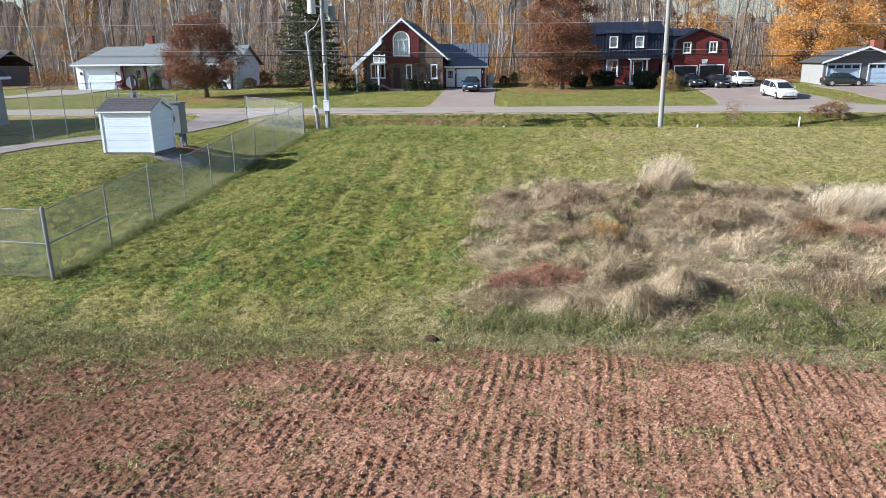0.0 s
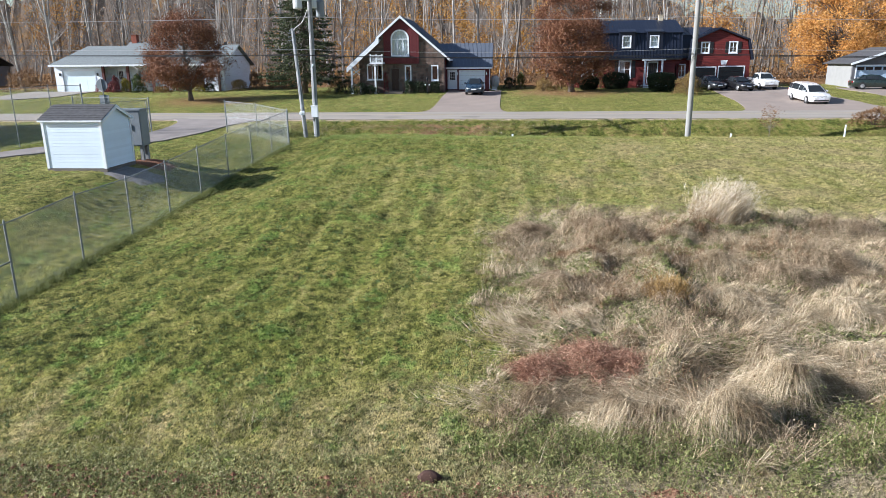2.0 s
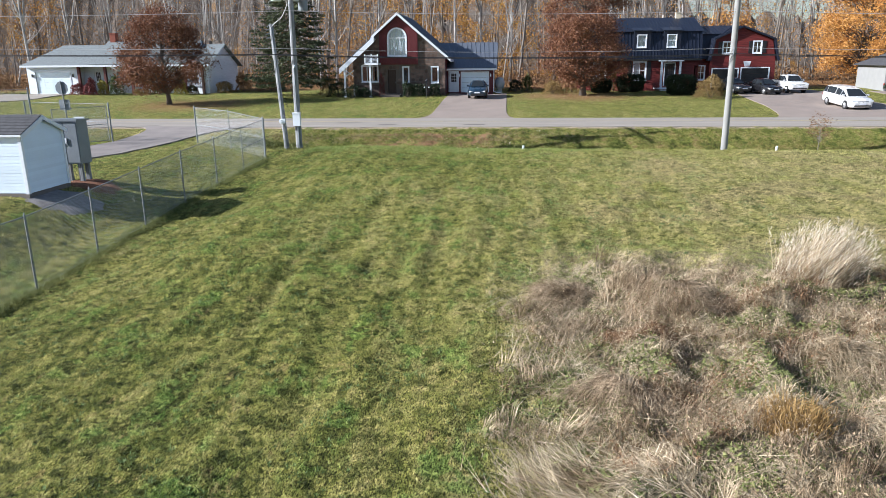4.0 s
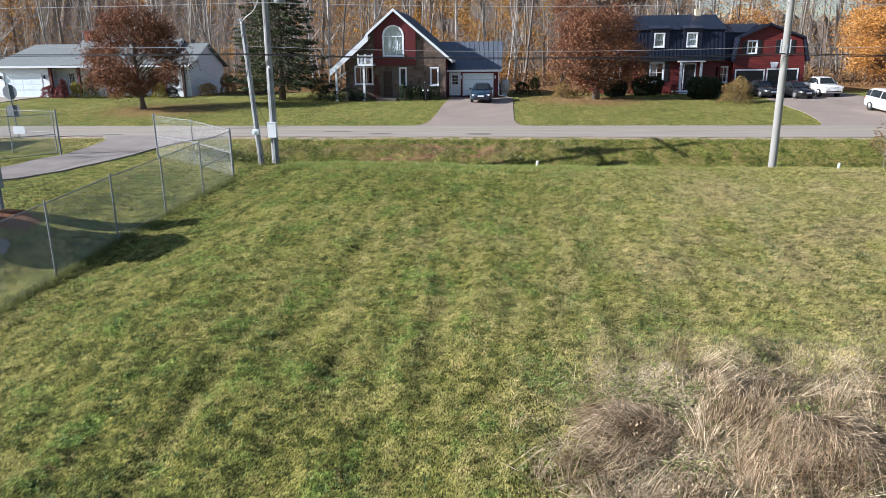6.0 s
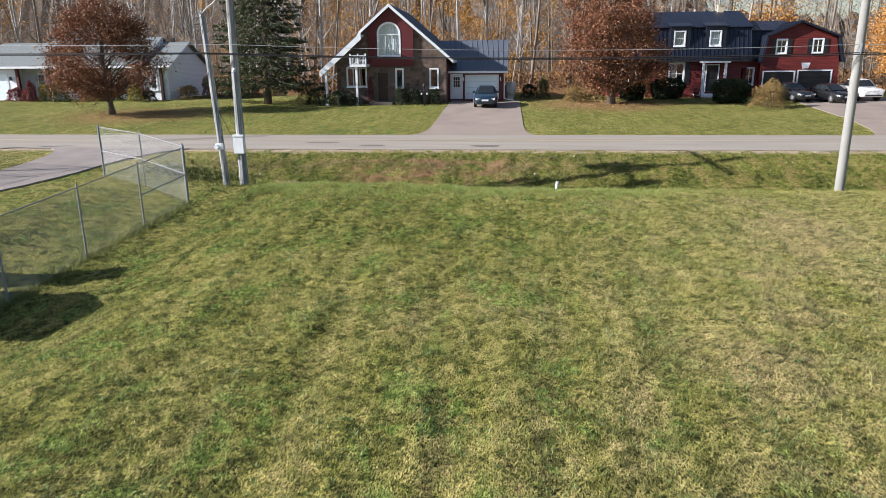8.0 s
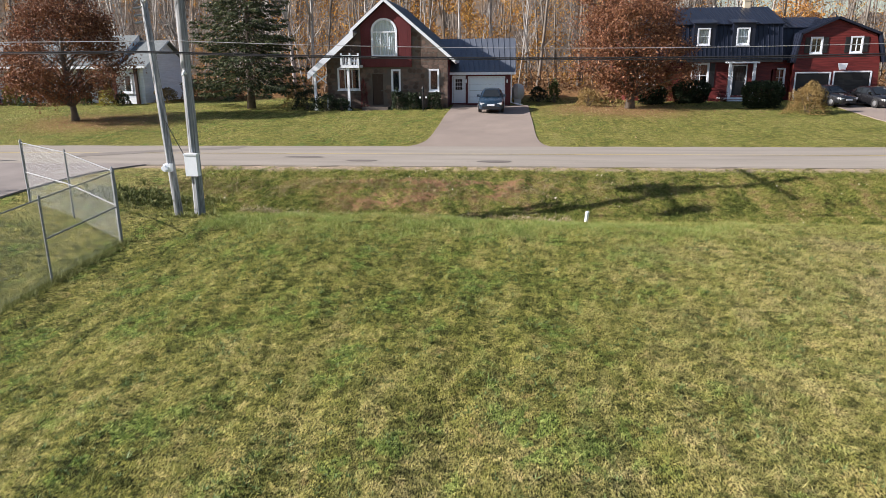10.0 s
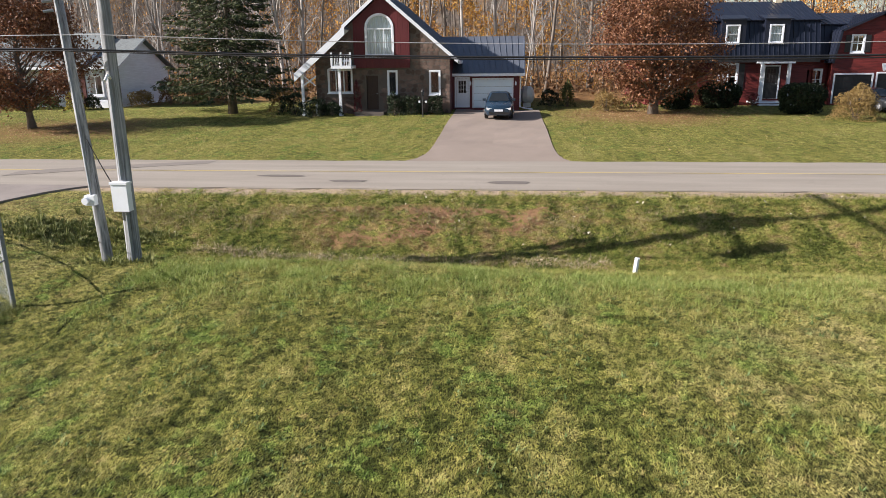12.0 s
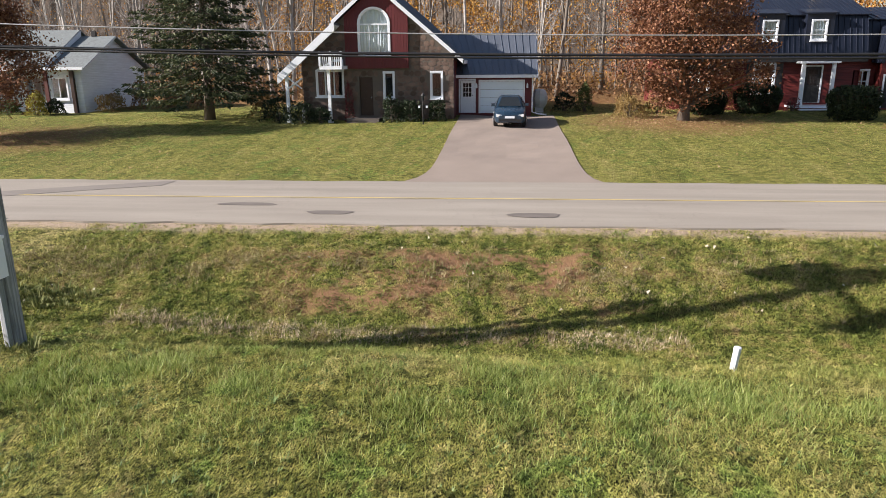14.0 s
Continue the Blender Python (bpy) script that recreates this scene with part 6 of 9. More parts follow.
# by the stone house
put_bush("shrub", -14.6, 70.6, (0.9, 0.6, 0.75), M_HEDGE, 1500, 0.12, "dark evergreen shrub beside the porch", 31)
put_bush("shrub", -13.0, 69.6, (0.95, 0.6, 0.6), M_HEDGE, 1400, 0.12, "green shrub before the porch", 32)
put_bush("shrub", -11.9, 69.7, (0.7, 0.5, 0.45), M_HEDGE, 1100, 0.11, "low dark shrub before the window", 33)
put_bush("climber", -10.55, 70.75, (0.28, 0.2, 1.15), M_CRIMSON, 700, 0.11, "rust-red climber on the porch wall", 34)
put_bush("shrub", -8.1, 70.3, (0.55, 0.45, 0.72), M_HEDGE, 1200, 0.12, "upright green shrub by the stone wall", 35)
put_bush("shrub", -7.1, 70.4, (0.65, 0.45, 0.62), M_HEDGE, 1300, 0.12, "dark shrub by the stone wall", 36)
put_bush("shrub", -5.6, 70.6, (0.5, 0.4, 0.65), M_HEDGE, 1100, 0.12, "dark shrub at the corner of the stone wall", 37)
put_bush("shrub", -15.9, 72.2, (0.8, 0.7, 0.85), M_TAN_BUSH, 1000, 0.14, "tan seed-headed shrub at the house corner", 38)
put_bush("conifer_shrub", 2.8, 75.2, (0.55, 0.55, 0.85), M_GREENERY, 1300, 0.12, "small pointed green conifer", 39)
put_bush("conifer_shrub", 1.7, 75.8, (0.8, 0.6, 0.6), M_HEDGE, 1200, 0.12, "low dark conifer beside the drive", 40)
# by the red house
for k, (x, y, rx, rz) in enumerate(((12.2, 73.4, 1.3, 0.85), (16.1, 70.6, 1.35, 0.92), (9.6, 73.6, 1.0, 0.7))):
    put_bush("hedge", x, y, (rx, 0.75, rz), M_HEDGE, 6500, 0.14, "rounded clipped dark evergreen hedge", 41 + k, box=0.35, group="clipped hedges of the red house")
put_bush("shrub", 17.9, 67.7, (1.25, 1.0, 0.95), M_TAN_BUSH, 6500, 0.085, "round tan bush on the lawn", 45)
put_bush("shrub", 11.0, 75.4, (0.6, 0.5, 0.9), M_TAN_BUSH, 900, 0.13, "tan bush beside a window", 46)
put_bush("shrub", 5.0, 72.2, (1.0, 0.7, 0.55), M_TAN_BUSH, 2000, 0.09, "tan leafy shrub beside the oak", 147)
put_bush("shrub", 5.2, 74.2, (0.8, 0.7, 0.6), M_TAN_BUSH, 900, 0.13, "tan leafy shrub under the oak", 47)
put_bush("shrub", 7.0, 74.6, (0.7, 0.6, 0.5), M_TAN_BUSH, 800, 0.13, "yellowish shrub under the oak", 48)
put_bush("shrub", 14.9, 75.2, (0.35, 0.35, 0.45), M_CRIMSON, 500, 0.1, "red potted plant by the front steps", 49)
# by the white bungalow
for k, (x, y, r, m, label) in enumerate((
        (-42.4, 74.6, (0.7, 0.5, 0.6), M_CRIMSON, "crimson shrub by the white garage"), (-41.2, 74.4, (0.6, 0.5, 0.55), M_CRIMSON, "crimson shrub by the porch"),
        (-39.6, 74.5, (0.6, 0.5, 0.75), M_YELLOW, "yellow autumn shrub by the porch"), (-38.1, 74.3, (0.75, 0.6, 1.0), M_GREENERY, "rounded green shrub by the porch"),
        (-40.4, 73.9, (0.4, 0.4, 0.9), M_CRIMSON, "tall crimson shrub before the porch"), (-35.2, 73.7, (0.8, 0.6, 0.35), M_TAN_BUSH, "low tan plants on the lawn edge"),
        (-33.4, 74.2, (0.9, 0.6, 0.5), M_GREENERY, "low green shrub before the bungalow"), (-31.2, 73.9, (0.7, 0.6, 0.75), M_YELLOW, "bright yellow-green shrub by the bungalow wall"),
        (-30.2, 74.3, (0.7, 0.5, 0.5), M_HEDGE, "dark low shrub by the corner post"), (-27.8, 76.6, (0.8, 1.4, 0.6), M_TAN_BUSH, "tan stems along the gable wall"),
        (-26.6, 78.5, (0.8, 0.9, 1.0), M_UNDER, "bare brown shrub by the gable wall"), (-24.0, 79.5, (1.6, 1.0, 0.9), M_UNDER, "brown shrub under the spruce"))):
    put_bush("shrub", x, y, r, m, int(900 * r[0] * r[2] / 0.4) + 300, 0.13, label, 50 + k)
put_bush("shrub", -53.0, 77.0, (2.2, 1.3, 1.3), M_UNDER, 2200, 0.16, "large russet shrub beside the drive", 63)
# verge on the near side
put_bush("shrub", 24.3, 47.2, (1.5, 1.0, 0.55), M_UNDER, 2600, 0.10, "low russet shrub on the ditch bank", 64)


def sapling(x, y, H, seed, leaves):
    rs = np.random.RandomState(seed)
    t = thing("sapling", (x, y, hz(x, y)), "thin sapling with a few reddish leaves on the verge", "tree", "saplings by the ditch")
    z0 = hz(x, y)
    g = Geo()
    g.run([(x, y, z0 - 0.1), (x + 0.03, y, z0 + H * 0.5), (x, y, z0 + H)], [0.025, 0.018, 0.006], 5)
    part("trunk", g, M_BARK_DIM, t)
    g = Geo()
    tips = []
    for _ in range(40):
        s = rs.uniform(0.35, 0.95) * H
        a = rs.uniform(0, 6.28)
        L = rs.uniform(0.2, 0.55)
        e = (x + L * math.cos(a), y + L * math.sin(a), z0 + s + L * 0.8)
        g.run([(x, y, z0 + s), e], [0.008, 0.003], 3)
        tips.append(e)
    part("twigs", g, M_BARK_DIM, t, tidy=False)
    c = np.repeat(np.array(tips), 14, 0) + rs.normal(0, 0.11, (40 * 14, 3))
    v, f = leaf_quads(c, 0.08, 0.05, rs)
    sheet("leaves", v, f, leaves, t)


sapling(16.6, 43.3, 1.8, 71, M_UNDER)
sapling(24.6, 46.0, 1.9, 72, M_TAN_BUSH)

# ---- woods behind the houses ----


def bare_tree_mesh(seed, H):
    """Trunk and limbs of one bare woodland tree at the origin."""
    rs = np.random.RandomState(seed)
    wood, limbs = Geo(), Geo()
    bend = rs.normal(0, 0.55, 2)
    ax = lambda h: np.array([bend[0] * math.sin(h / H * 3.0), bend[1] * math.sin(h / H * 2.3), h])
    r0 = rs.uniform(0.07, 0.21)
    hs = np.linspace(-0.3, H, 8)
    wood.run([ax(h) for h in hs], [r0 * (1.35 if i == 0 else 1) * (1 - 0.9 * max(h, 0) / H) for i, h in enumerate(hs)], 6)
    for _ in range(rs.randint(1, 3)):
        # a fork that climbs beside the stem
        h = rs.uniform(0.2, 0.5) * H
        a = rs.uniform(0, 6.28)
        p, q = ax(h), rs.uniform(0.8, 2.2)
        up = [p + np.array([q * math.cos(a) * k ** 0.7, q * math.sin(a) * k ** 0.7, (H * 0.93 - h) * k]) for k in (0, 0.2, 0.5, 1.0)]
        wood.run(up, [r0 * 0.6, r0 * 0.5, r0 * 0.35, 0.012], 5)
    for _ in range(22):
        h = rs.uniform(0.10, 0.95) * H
        a = rs.uniform(0, 6.28)
        L = rs.uniform(0.9, 3.8) * (1.15 - h / H)
        d = np.array([math.cos(a), math.sin(a), rs.uniform(0.5, 1.5)])
        d /= np.linalg.norm(d)
        p = ax(h)
        m, e = p + d * L * 0.5 + rs.normal(0, 0.1, 3), p + d * L + np.array([0, 0, 0.2])
        r = r0 * 0.34 * (1 - 0.7 * h / H)
        limbs.run([p, m, e], [r, r * 0.6, 0.008], 4)
        for _ in range(5):
            s = rs.uniform(0.3, 1.0)
            q = p + (e - p) * s
            dd = d + rs.normal(0, 0.7, 3)
            dd /= np.linalg.norm(dd)
            limbs.run([q, q + dd * rs.uniform(0.4, 1.1)], [0.014, 0.005], 3)
    return wood, limbs


rw = random.Random(5)
kinds = []
for k in range(10):
    bark = (M_BARK_PALE, M_BARK_DIM)[k % 3 == 2]
    t = thing("woodland_tree", (0, 0, 0), "bare slender grey-barked woodland tree", "tree", "bare trees behind the houses")
    wood, limbs = bare_tree_mesh(100 + k, rw.uniform(14, 19))
    part("trunk", wood, bark, t, smooth=True)
    tagged(part("crown", limbs, bark, t, tidy=False), kind="stuff")
    kinds.append(t)
spots = []
while len(spots) < 135:
    x, y = rw.uniform(-85, 75), rw.uniform(84, 106)
    if any(abs(x - a) + abs(y - b) < 1.3 for a, b in spots):
        continue
    if y < 90 and (-50 < x < -26 or 6.5 < x < 28 or -14.5 < x < 1 or 29 < x < 48 or x < -60):
        continue
    if y < 96 and (-79 < x < -61 or 32 < x < 58):
        continue
    spots.append((x, y))
for i, (x, y) in enumerate(spots):
    s = rw.uniform(0.7, 1.35)
    m = pose(x, y, hz(x, y), rw.gauss(0, 3.2), rw.gauss(0, 3.2), rw.uniform(0, 360))
    if i < 10:
        kinds[i].matrix_basis = m
        t = kinds[i]
    else:
        t = copy_thing(kinds[i % 10], m)
    t.scale = (s, s, s)

# farther woods: many thin stems, a haze of twigs, leaves still hanging
rs = np.random.RandomState(21)
g = Geo()
for _ in range(330):
    x, y = rs.uniform(-150, 150), rs.uniform(104, 165)
    z = hz(x, y)
    H, r = rs.uniform(13, 20), rs.uniform(0.06, 0.17)
    lean = rs.normal(0, 0.9, 2)
    g.run([(x, y, z - 0.2), (x + lean[0] * 0.4, y, z + H * 0.5), (x + lean[0], y + lean[1], z + H)], [r, r * 0.7, 0.02], 4)
    for _ in range(5):
        h = rs.uniform(0.3, 0.85) * H
        a = rs.uniform(0, 6.28)
        L = rs.uniform(1.0, 2.6)
        g.run([(x + lean[0] * h / H, y, z + h), (x + L * math.cos(a) * 0.7, y + L * math.sin(a) * 0.7, z + h + L)], [r * 0.35, 0.01], 3)
tagged(part("far_woods_stems", g, M_BARK_DIM, tidy=False), "grey stems of leafless woods behind the street", "woods", kind="stuff")


def haze(name, n, x, y, z, length, width, mat, seed, up, label, bias=None):
    rs = np.random.RandomState(seed)
    c = np.stack([rs.uniform(*x, n), rs.uniform(*y, n), 1.0 + rs.uniform(*z, n)], -1)
    if bias is not None:
        k = bias(c, rs)
        c = c[k]
    along = rs.normal(0, 0.55, c.shape) + np.array([0, 0, up])
    v, f = leaf_quads(c, length, width, rs, 0, along)
    return tagged(sheet(name, v, f, mat), label, "woods", kind="stuff")


haze("twigs", 66000, (-110, 100), (87, 135), (1.5, 18), 1.1, 0.036, M_TWIG, 31, 0.35, "haze of bare grey-brown twigs")


haze("twigs", 9000, (6, 48), (96, 130), (7, 17), 1.1, 0.036, M_TWIG, 131, 0.35, "haze of bare grey-brown twigs behind the dark house")


def blotch(c, rs):
    """Keeps leaves in loose clumps, thickest behind the stone house."""
    k = np.sin(c[:, 0] * 0.9 + 2 * np.sin(c[:, 2] * 0.7)) + np.sin(c[:, 2] * 1.3 + c[:, 1]) + np.sin(c[:, 1] * 1.1 + c[:, 0] * 0.4)
    mid = np.exp(-((c[:, 0] + 10) / 17) ** 2)
    lot = 0.05 + 1.0 * mid + 0.25 * np.exp(-((c[:, 0] - 32) / 12) ** 2) + 0.06 * np.exp(-((c[:, 0] + 70) / 25) ** 2)
    return rs.uniform(0, 1, len(c)) < lot * ease(k, 0.1, 1.1) * ease(-c[:, 2], -17, -9)


haze("woodland_leaves", 900000, (-120, 90), (93, 135), (0.3, 16), 0.25, 0.16, M_LEAF_WOODS, 32, 0.2, "orange and yellow leaves still hanging in the woods", blotch)


def low(c, rs):
    k = np.sin(c[:, 0] * 0.7) + np.sin(c[:, 0] * 1.9 + c[:, 1]) + np.sin(c[:, 1] * 1.3)
    keep = rs.uniform(0, 1, len(c)) < ease(2.9 - c[:, 2] + 0.55 * k, 0.0, 1.6)
    gap = (c[:, 1] < 87) & (((c[:, 0] > -49) & (c[:, 0] < -27.5)) | ((c[:, 0] > -14) & (c[:, 0] < 0.8)) | ((c[:, 0] > 7.5) & (c[:, 0] < 27)) | (c[:, 0] > 30))
    west = (c[:, 0] < -60) & (c[:, 1] < 96)
    return keep & ~gap & ~west


haze("underbrush", 85000, (-120, 100), (82, 104), (-0.1, 3.4), 0.32, 0.14, M_UNDER, 33, 0.6, "brown leafless underbrush at the edge of the woods", low)

# a wooded rise far behind
n = Nodes("distant_woods")
streak = n.noise(n.stretch(n.pos, (1, 0.3, 0.7)), 1.1, 8, 0.85)
blot = n.noise(n.pos, 0.12, 4)
n.done(n.mix(n.step(blot, 0.56, 0.74), n.ramp(streak, [(0.36, (0.045, 0.036, 0.030)), (0.5, (0.105, 0.085, 0.070)), (0.64, (0.19, 0.165, 0.145))]), n.ramp(streak, [(0.3, (0.10, 0.05, 0.015)), (0.7, (0.38, 0.20, 0.05))])), 1.0, 0, 0.05)
rs = np.random.RandomState(41)
xs = np.arange(-420, 421, 1.6)
top = 21.5 + 1.8 * np.sin(xs * 0.05) + 1.2 * np.sin(xs * 0.21 + 1) + rs.normal(0, 1.0, len(xs)) - 9.5 * np.exp(-((xs - 62) / 26) ** 2)
rows = [np.stack([xs, 178 + k * 2.2 + 0 * xs, 0.5 + (top - 0.5) * k / 4], -1) for k in range(5)]
V = np.concatenate(rows)
m = len(xs)
base = (np.arange(4)[:, None] * m + np.arange(m - 1)[None, :]).ravel()
structure(sheet("backdrop", V, np.stack([base, base + 1, base + m + 1, base + m], -1), n.mat), "distant leafless woods on a rise", "backdrop")

# ---- grass ----


def tufts(name, pts, h, w, mat, seed, lean=0.5, label="", wind=(0.0, 0.0), parent=None, fine=False, lift=0.0):
    """Single blades of grass, one triangle each."""
    rs = np.random.RandomState(seed)
    n = len(pts)
    z = height(pts[:, 0], pts[:, 1]) + lift
    patch = 0.75 + 0.5 * rough_noise(pts[:, 0], pts[:, 1], 2.6, seed) + 0.25 * rough_noise(pts[:, 0], pts[:, 1], 7.0, seed + 1)
    if fine:
        knob = rough_noise(pts[:, 0], pts[:, 1], 17.0, seed + 2) + 0.7 * rough_noise(pts[:, 0], pts[:, 1], 33.0, seed + 3)
        keep = knob + rs.normal(0, 0.12, n) > -0.14
        pts, z, patch, knob = pts[keep], z[keep], patch[keep], knob[keep]
        n = len(pts)
        patch = patch * np.clip(0.85 + 1.9 * knob, 0.35, 2.3)
    hh = rs.uniform(h[0], h[1], n) * np.clip(patch + 0.25, 0.3, 2.3)
    a = rs.uniform(0, 6.283, n)
    ww = w * rs.uniform(0.7, 1.3, n)
    b = np.stack([pts[:, 0], pts[:, 1], z - 0.01], -1)
    s = np.stack([np.cos(a), np.sin(a), 0 * a], -1) * (ww / 2)[:, None]
    tip = b + np.stack([rs.normal(wind[0], lean, n) * hh, rs.normal(wind[1], lean, n) * hh, hh], -1)
    v = np.stack([b - s, b + s, tip], 1).reshape(-1, 3)
    ob = sheet(name, v, np.arange(3 * n).reshape(n, 3), mat, parent)
    return tagged(ob, label, "grass", kind="stuff")


def scatter(n, x, y, seed):
    rs = np.random.RandomState(seed)
    return np.stack([rs.uniform(*x, n), rs.uniform(*y, n)], -1)


def unmown(p):
    wob = 0.7 * vnoise(p[:, 0] / 1.6, p[:, 1] / 1.6, 61) + 0.8 * vnoise(p[:, 0] / 0.5, p[:, 1] / 0.5, 62)
    return ease(p[:, 0] + wob, 0.7, 2.3) * ease(-p[:, 1] - wob * 0.5, -22.7, -20.6) * ease(p[:, 1], 9.4, 10.6)


def off_track(p):
    s = (49.1 - p[:, 1]) / 21.5
    xc = -18.6 - 1.2 * s * (1 - s) - 5.0 * ease(s, 0.45, 1.0)
    w = 1.8 + 1.8 * np.exp(-s * 14) - 0.4 * s
    return (np.abs(p[:, 0] - xc) > w) | (s > 1) | (s < 0)


def leaflets(name, pts, size, rise, mat, seed, label, tilt=0.45, lift=0.0, slim=0.62, category="grass"):
    """Small leaves, a triangle each, that lie flat or lean a little, in low heaps."""
    rs = np.random.RandomState(seed)
    n = len(pts)
    heap = np.clip(0.50 + 0.75 * vnoise(pts[:, 0] / 0.16, pts[:, 1] / 0.16, seed) + 0.4 * vnoise(pts[:, 0] / 0.5, pts[:, 1] / 0.5, seed + 1), 0.05, 1.6)
    c = np.stack([pts[:, 0], pts[:, 1], height(pts[:, 0], pts[:, 1]) + lift + rise * heap * rs.uniform(0.15, 1.0, n)], -1)
    a = rs.uniform(0, 6.283, n)
    d = np.stack([np.cos(a), np.sin(a), rs.normal(0.15, tilt, n)], -1)
    s = np.stack([-np.sin(a), np.cos(a), rs.normal(0, tilt, n)], -1)
    L = (size * np.clip(rs.lognormal(0, 0.35, n), 0.4, 2.0))[:, None]
    v = np.stack([c - d * L * 0.5 - s * L * slim * 0.5, c - d * L * 0.5 + s * L * slim * 0.5, c + d * L * 0.6], 1).reshape(-1, 3)
    return tagged(sheet(name, v, np.arange(3 * n).reshape(n, 3), mat), label, category, kind="stuff")


def on_lot(n, seed):
    """Points over the mown lot, thinner towards its sides, none in the unmown corner."""
    rs = np.random.RandomState(seed)
    p = scatter(n, (-10.6, 13.5), (9.6, 42.8), seed + 1)
    p = p[rs.uniform(0, 1, n) < 1 - 0.6 * ease(np.abs(p[:, 0] + 0.5), 5.0, 10.0)]
    seen = (p[:, 0] < 5.5) | (p[:, 1] > 19)
    return p[(rs.uniform(0, 1, len(p)) > 0.93 * unmown(p)) & seen]


rs = np.random.RandomState(3)
tufts("mown_grass", on_lot(620000, 70), (0.035, 0.085), 0.0095, M_BLADE, 71, 0.9, "short mown autumn grass, green and straw", wind=(0.45, 0.55), fine=True)
leaflets("lawn_leaves", on_lot(600000, 270), 0.026, 0.065, M_BLADE, 271, "low leaves of clover, plantain and grass in the mown lot", slim=0.45)


def clumps(name, c, per, size, w, mat, seed, label, flat=0.9, long=False, lift=0.0):
    """Tufts: blades that spread from one root."""
    rs = np.random.RandomState(seed)
    k = len(c)
    s = np.clip(rs.lognormal(0, 0.38, k), 0.45, 2.2) * size
    n = k * per
    ci = np.repeat(np.arange(k), per)
    a = rs.uniform(0, 6.283, n)
    L = s[ci] * rs.uniform(0.55, 1.2, n)
    out = rs.uniform(0.25, 1.0, n) * flat
    root = c[ci] + np.stack([np.cos(a), np.sin(a)], -1) * (s[ci] * rs.uniform(0, 0.35, n))[:, None]
    z = height(root[:, 0], root[:, 1]) + lift
    b = np.stack([root[:, 0], root[:, 1], z - 0.005], -1)
    d = np.stack([np.cos(a), np.sin(a), 0 * a], -1)
    side = np.stack([-np.sin(a), np.cos(a), 0 * a], -1) * (w * rs.uniform(0.7, 1.3, n) / 2)[:, None]
    m = b + d * (L * out * 0.5)[:, None] + np.array([0, 0, 1.0]) * (L * 0.62 * np.sqrt(np.clip(1.1 - out * out * 0.8, 0.1, 1)))[:, None]
    t = b + d * (L * out)[:, None] + np.array([0, 0, 1.0]) * (L * 0.85 * np.sqrt(np.clip(1.0 - out * out * 0.9, 0.05, 1)))[:, None]
    v = np.stack([b - side * 0.6, b + side * 0.6, m + side, m - side, t], 1).reshape(-1, 3)
    i = np.arange(n)[:, None] * 5
    tri = np.concatenate([i + np.array([[0, 1, 2]]), i + np.array([[2, 3, 0]]), i + np.array([[3, 2, 4]])]) if long else i + np.array([[0, 1, 4]])
    return tagged(sheet(name, v, tri, mat), label, "grass", kind="stuff")


p = scatter(17000, (-10.2, 13.5), (9.8, 42.0), 170)
p = p[rs.uniform(0, 1, len(p)) > 0.95 * unmown(p)]
p = p[rough_noise(p[:, 0], p[:, 1], 5.0, 171) + rs.normal(0, 0.25, len(p)) > -0.15]
clumps("grass_tufts", p, 13, 0.105, 0.009, M_BLADE, 172, "tufts of coarser grass in the mown lot", 0.8)
p = scatter(19000, (-9.5, 9), (10.2, 42.0), 173)
p = p[rs.uniform(0, 1, len(p)) > 0.95 * unmown(p)]
p = p[rough_noise(p[:, 0], p[:, 1], 3.4, 174) + rs.normal(0, 0.10, len(p)) > 0.10 + 0.12 * ease(p[:, 0], 0, 8)]
clumps("clover_tufts", p, 9, 0.062, 0.030, M_CLOVER, 175, "clover and broad-leaved weeds in the lawn", 1.0)
rh = np.random.RandomState(176)
p = np.stack([rh.uniform(-9.5, 12, 11000), 9.3 + np.abs(rh.normal(0, 1.2, 11000))], -1)
p[:, 1] += 0.6 * rough_noise(p[:, 0], 0 * p[:, 0], 1.3, 188) - 0.5 * ease(-p[:, 0], 0, 7)
p = p[rh.uniform(0, 1, len(p)) < np.clip(0.6 + 1.3 * rough_noise(p[:, 0], p[:, 1], 2.6, 187), 0.08, 1)]
clumps("headland_tufts", p, 9, 0.085, 0.014, M_HEADLAND, 177, "grey-green and straw weeds along the field edge", 1.0)
yy = rh.uniform(12.8, 39.2, 3600)
p = np.stack([-9.97 - 0.72 * ease((yy - 12.84) / 26.3, 0, 0.62) + rh.normal(0.02, 0.13, 3600), yy], -1)
clumps("fence_fringe", p, 12, 0.15, 0.012, M_WEED, 310, "longer grass and weeds left along the fence", 0.6)
p = scatter(9000, (-12.5, 27), (43.6, 48.6), 181)
p = p[rough_noise(p[:, 0], p[:, 1], 2.4, 182) + rs.normal(0, 0.2, len(p)) > -0.05]
clumps("ditch_tufts", p, 10, 0.10, 0.016, M_BLADE, 183, "coarse tufts of grass on the ditch banks")
p = np.stack([rs.uniform(-13, 9, 4200), rs.normal(46.5, 0.62, 4200)], -1)
p = p[(rs.uniform(0, 1, len(p)) < ease(9 - p[:, 0], 0, 9)) & (rough_noise(p[:, 0], p[:, 1], 1.9, 281) + rs.normal(0, 0.15, len(p)) > -0.02)]
clumps("bank_weeds", p, 12, 0.12, 0.013, M_BANK, 282, "grey-brown dead weeds on the ditch bank", 0.8)
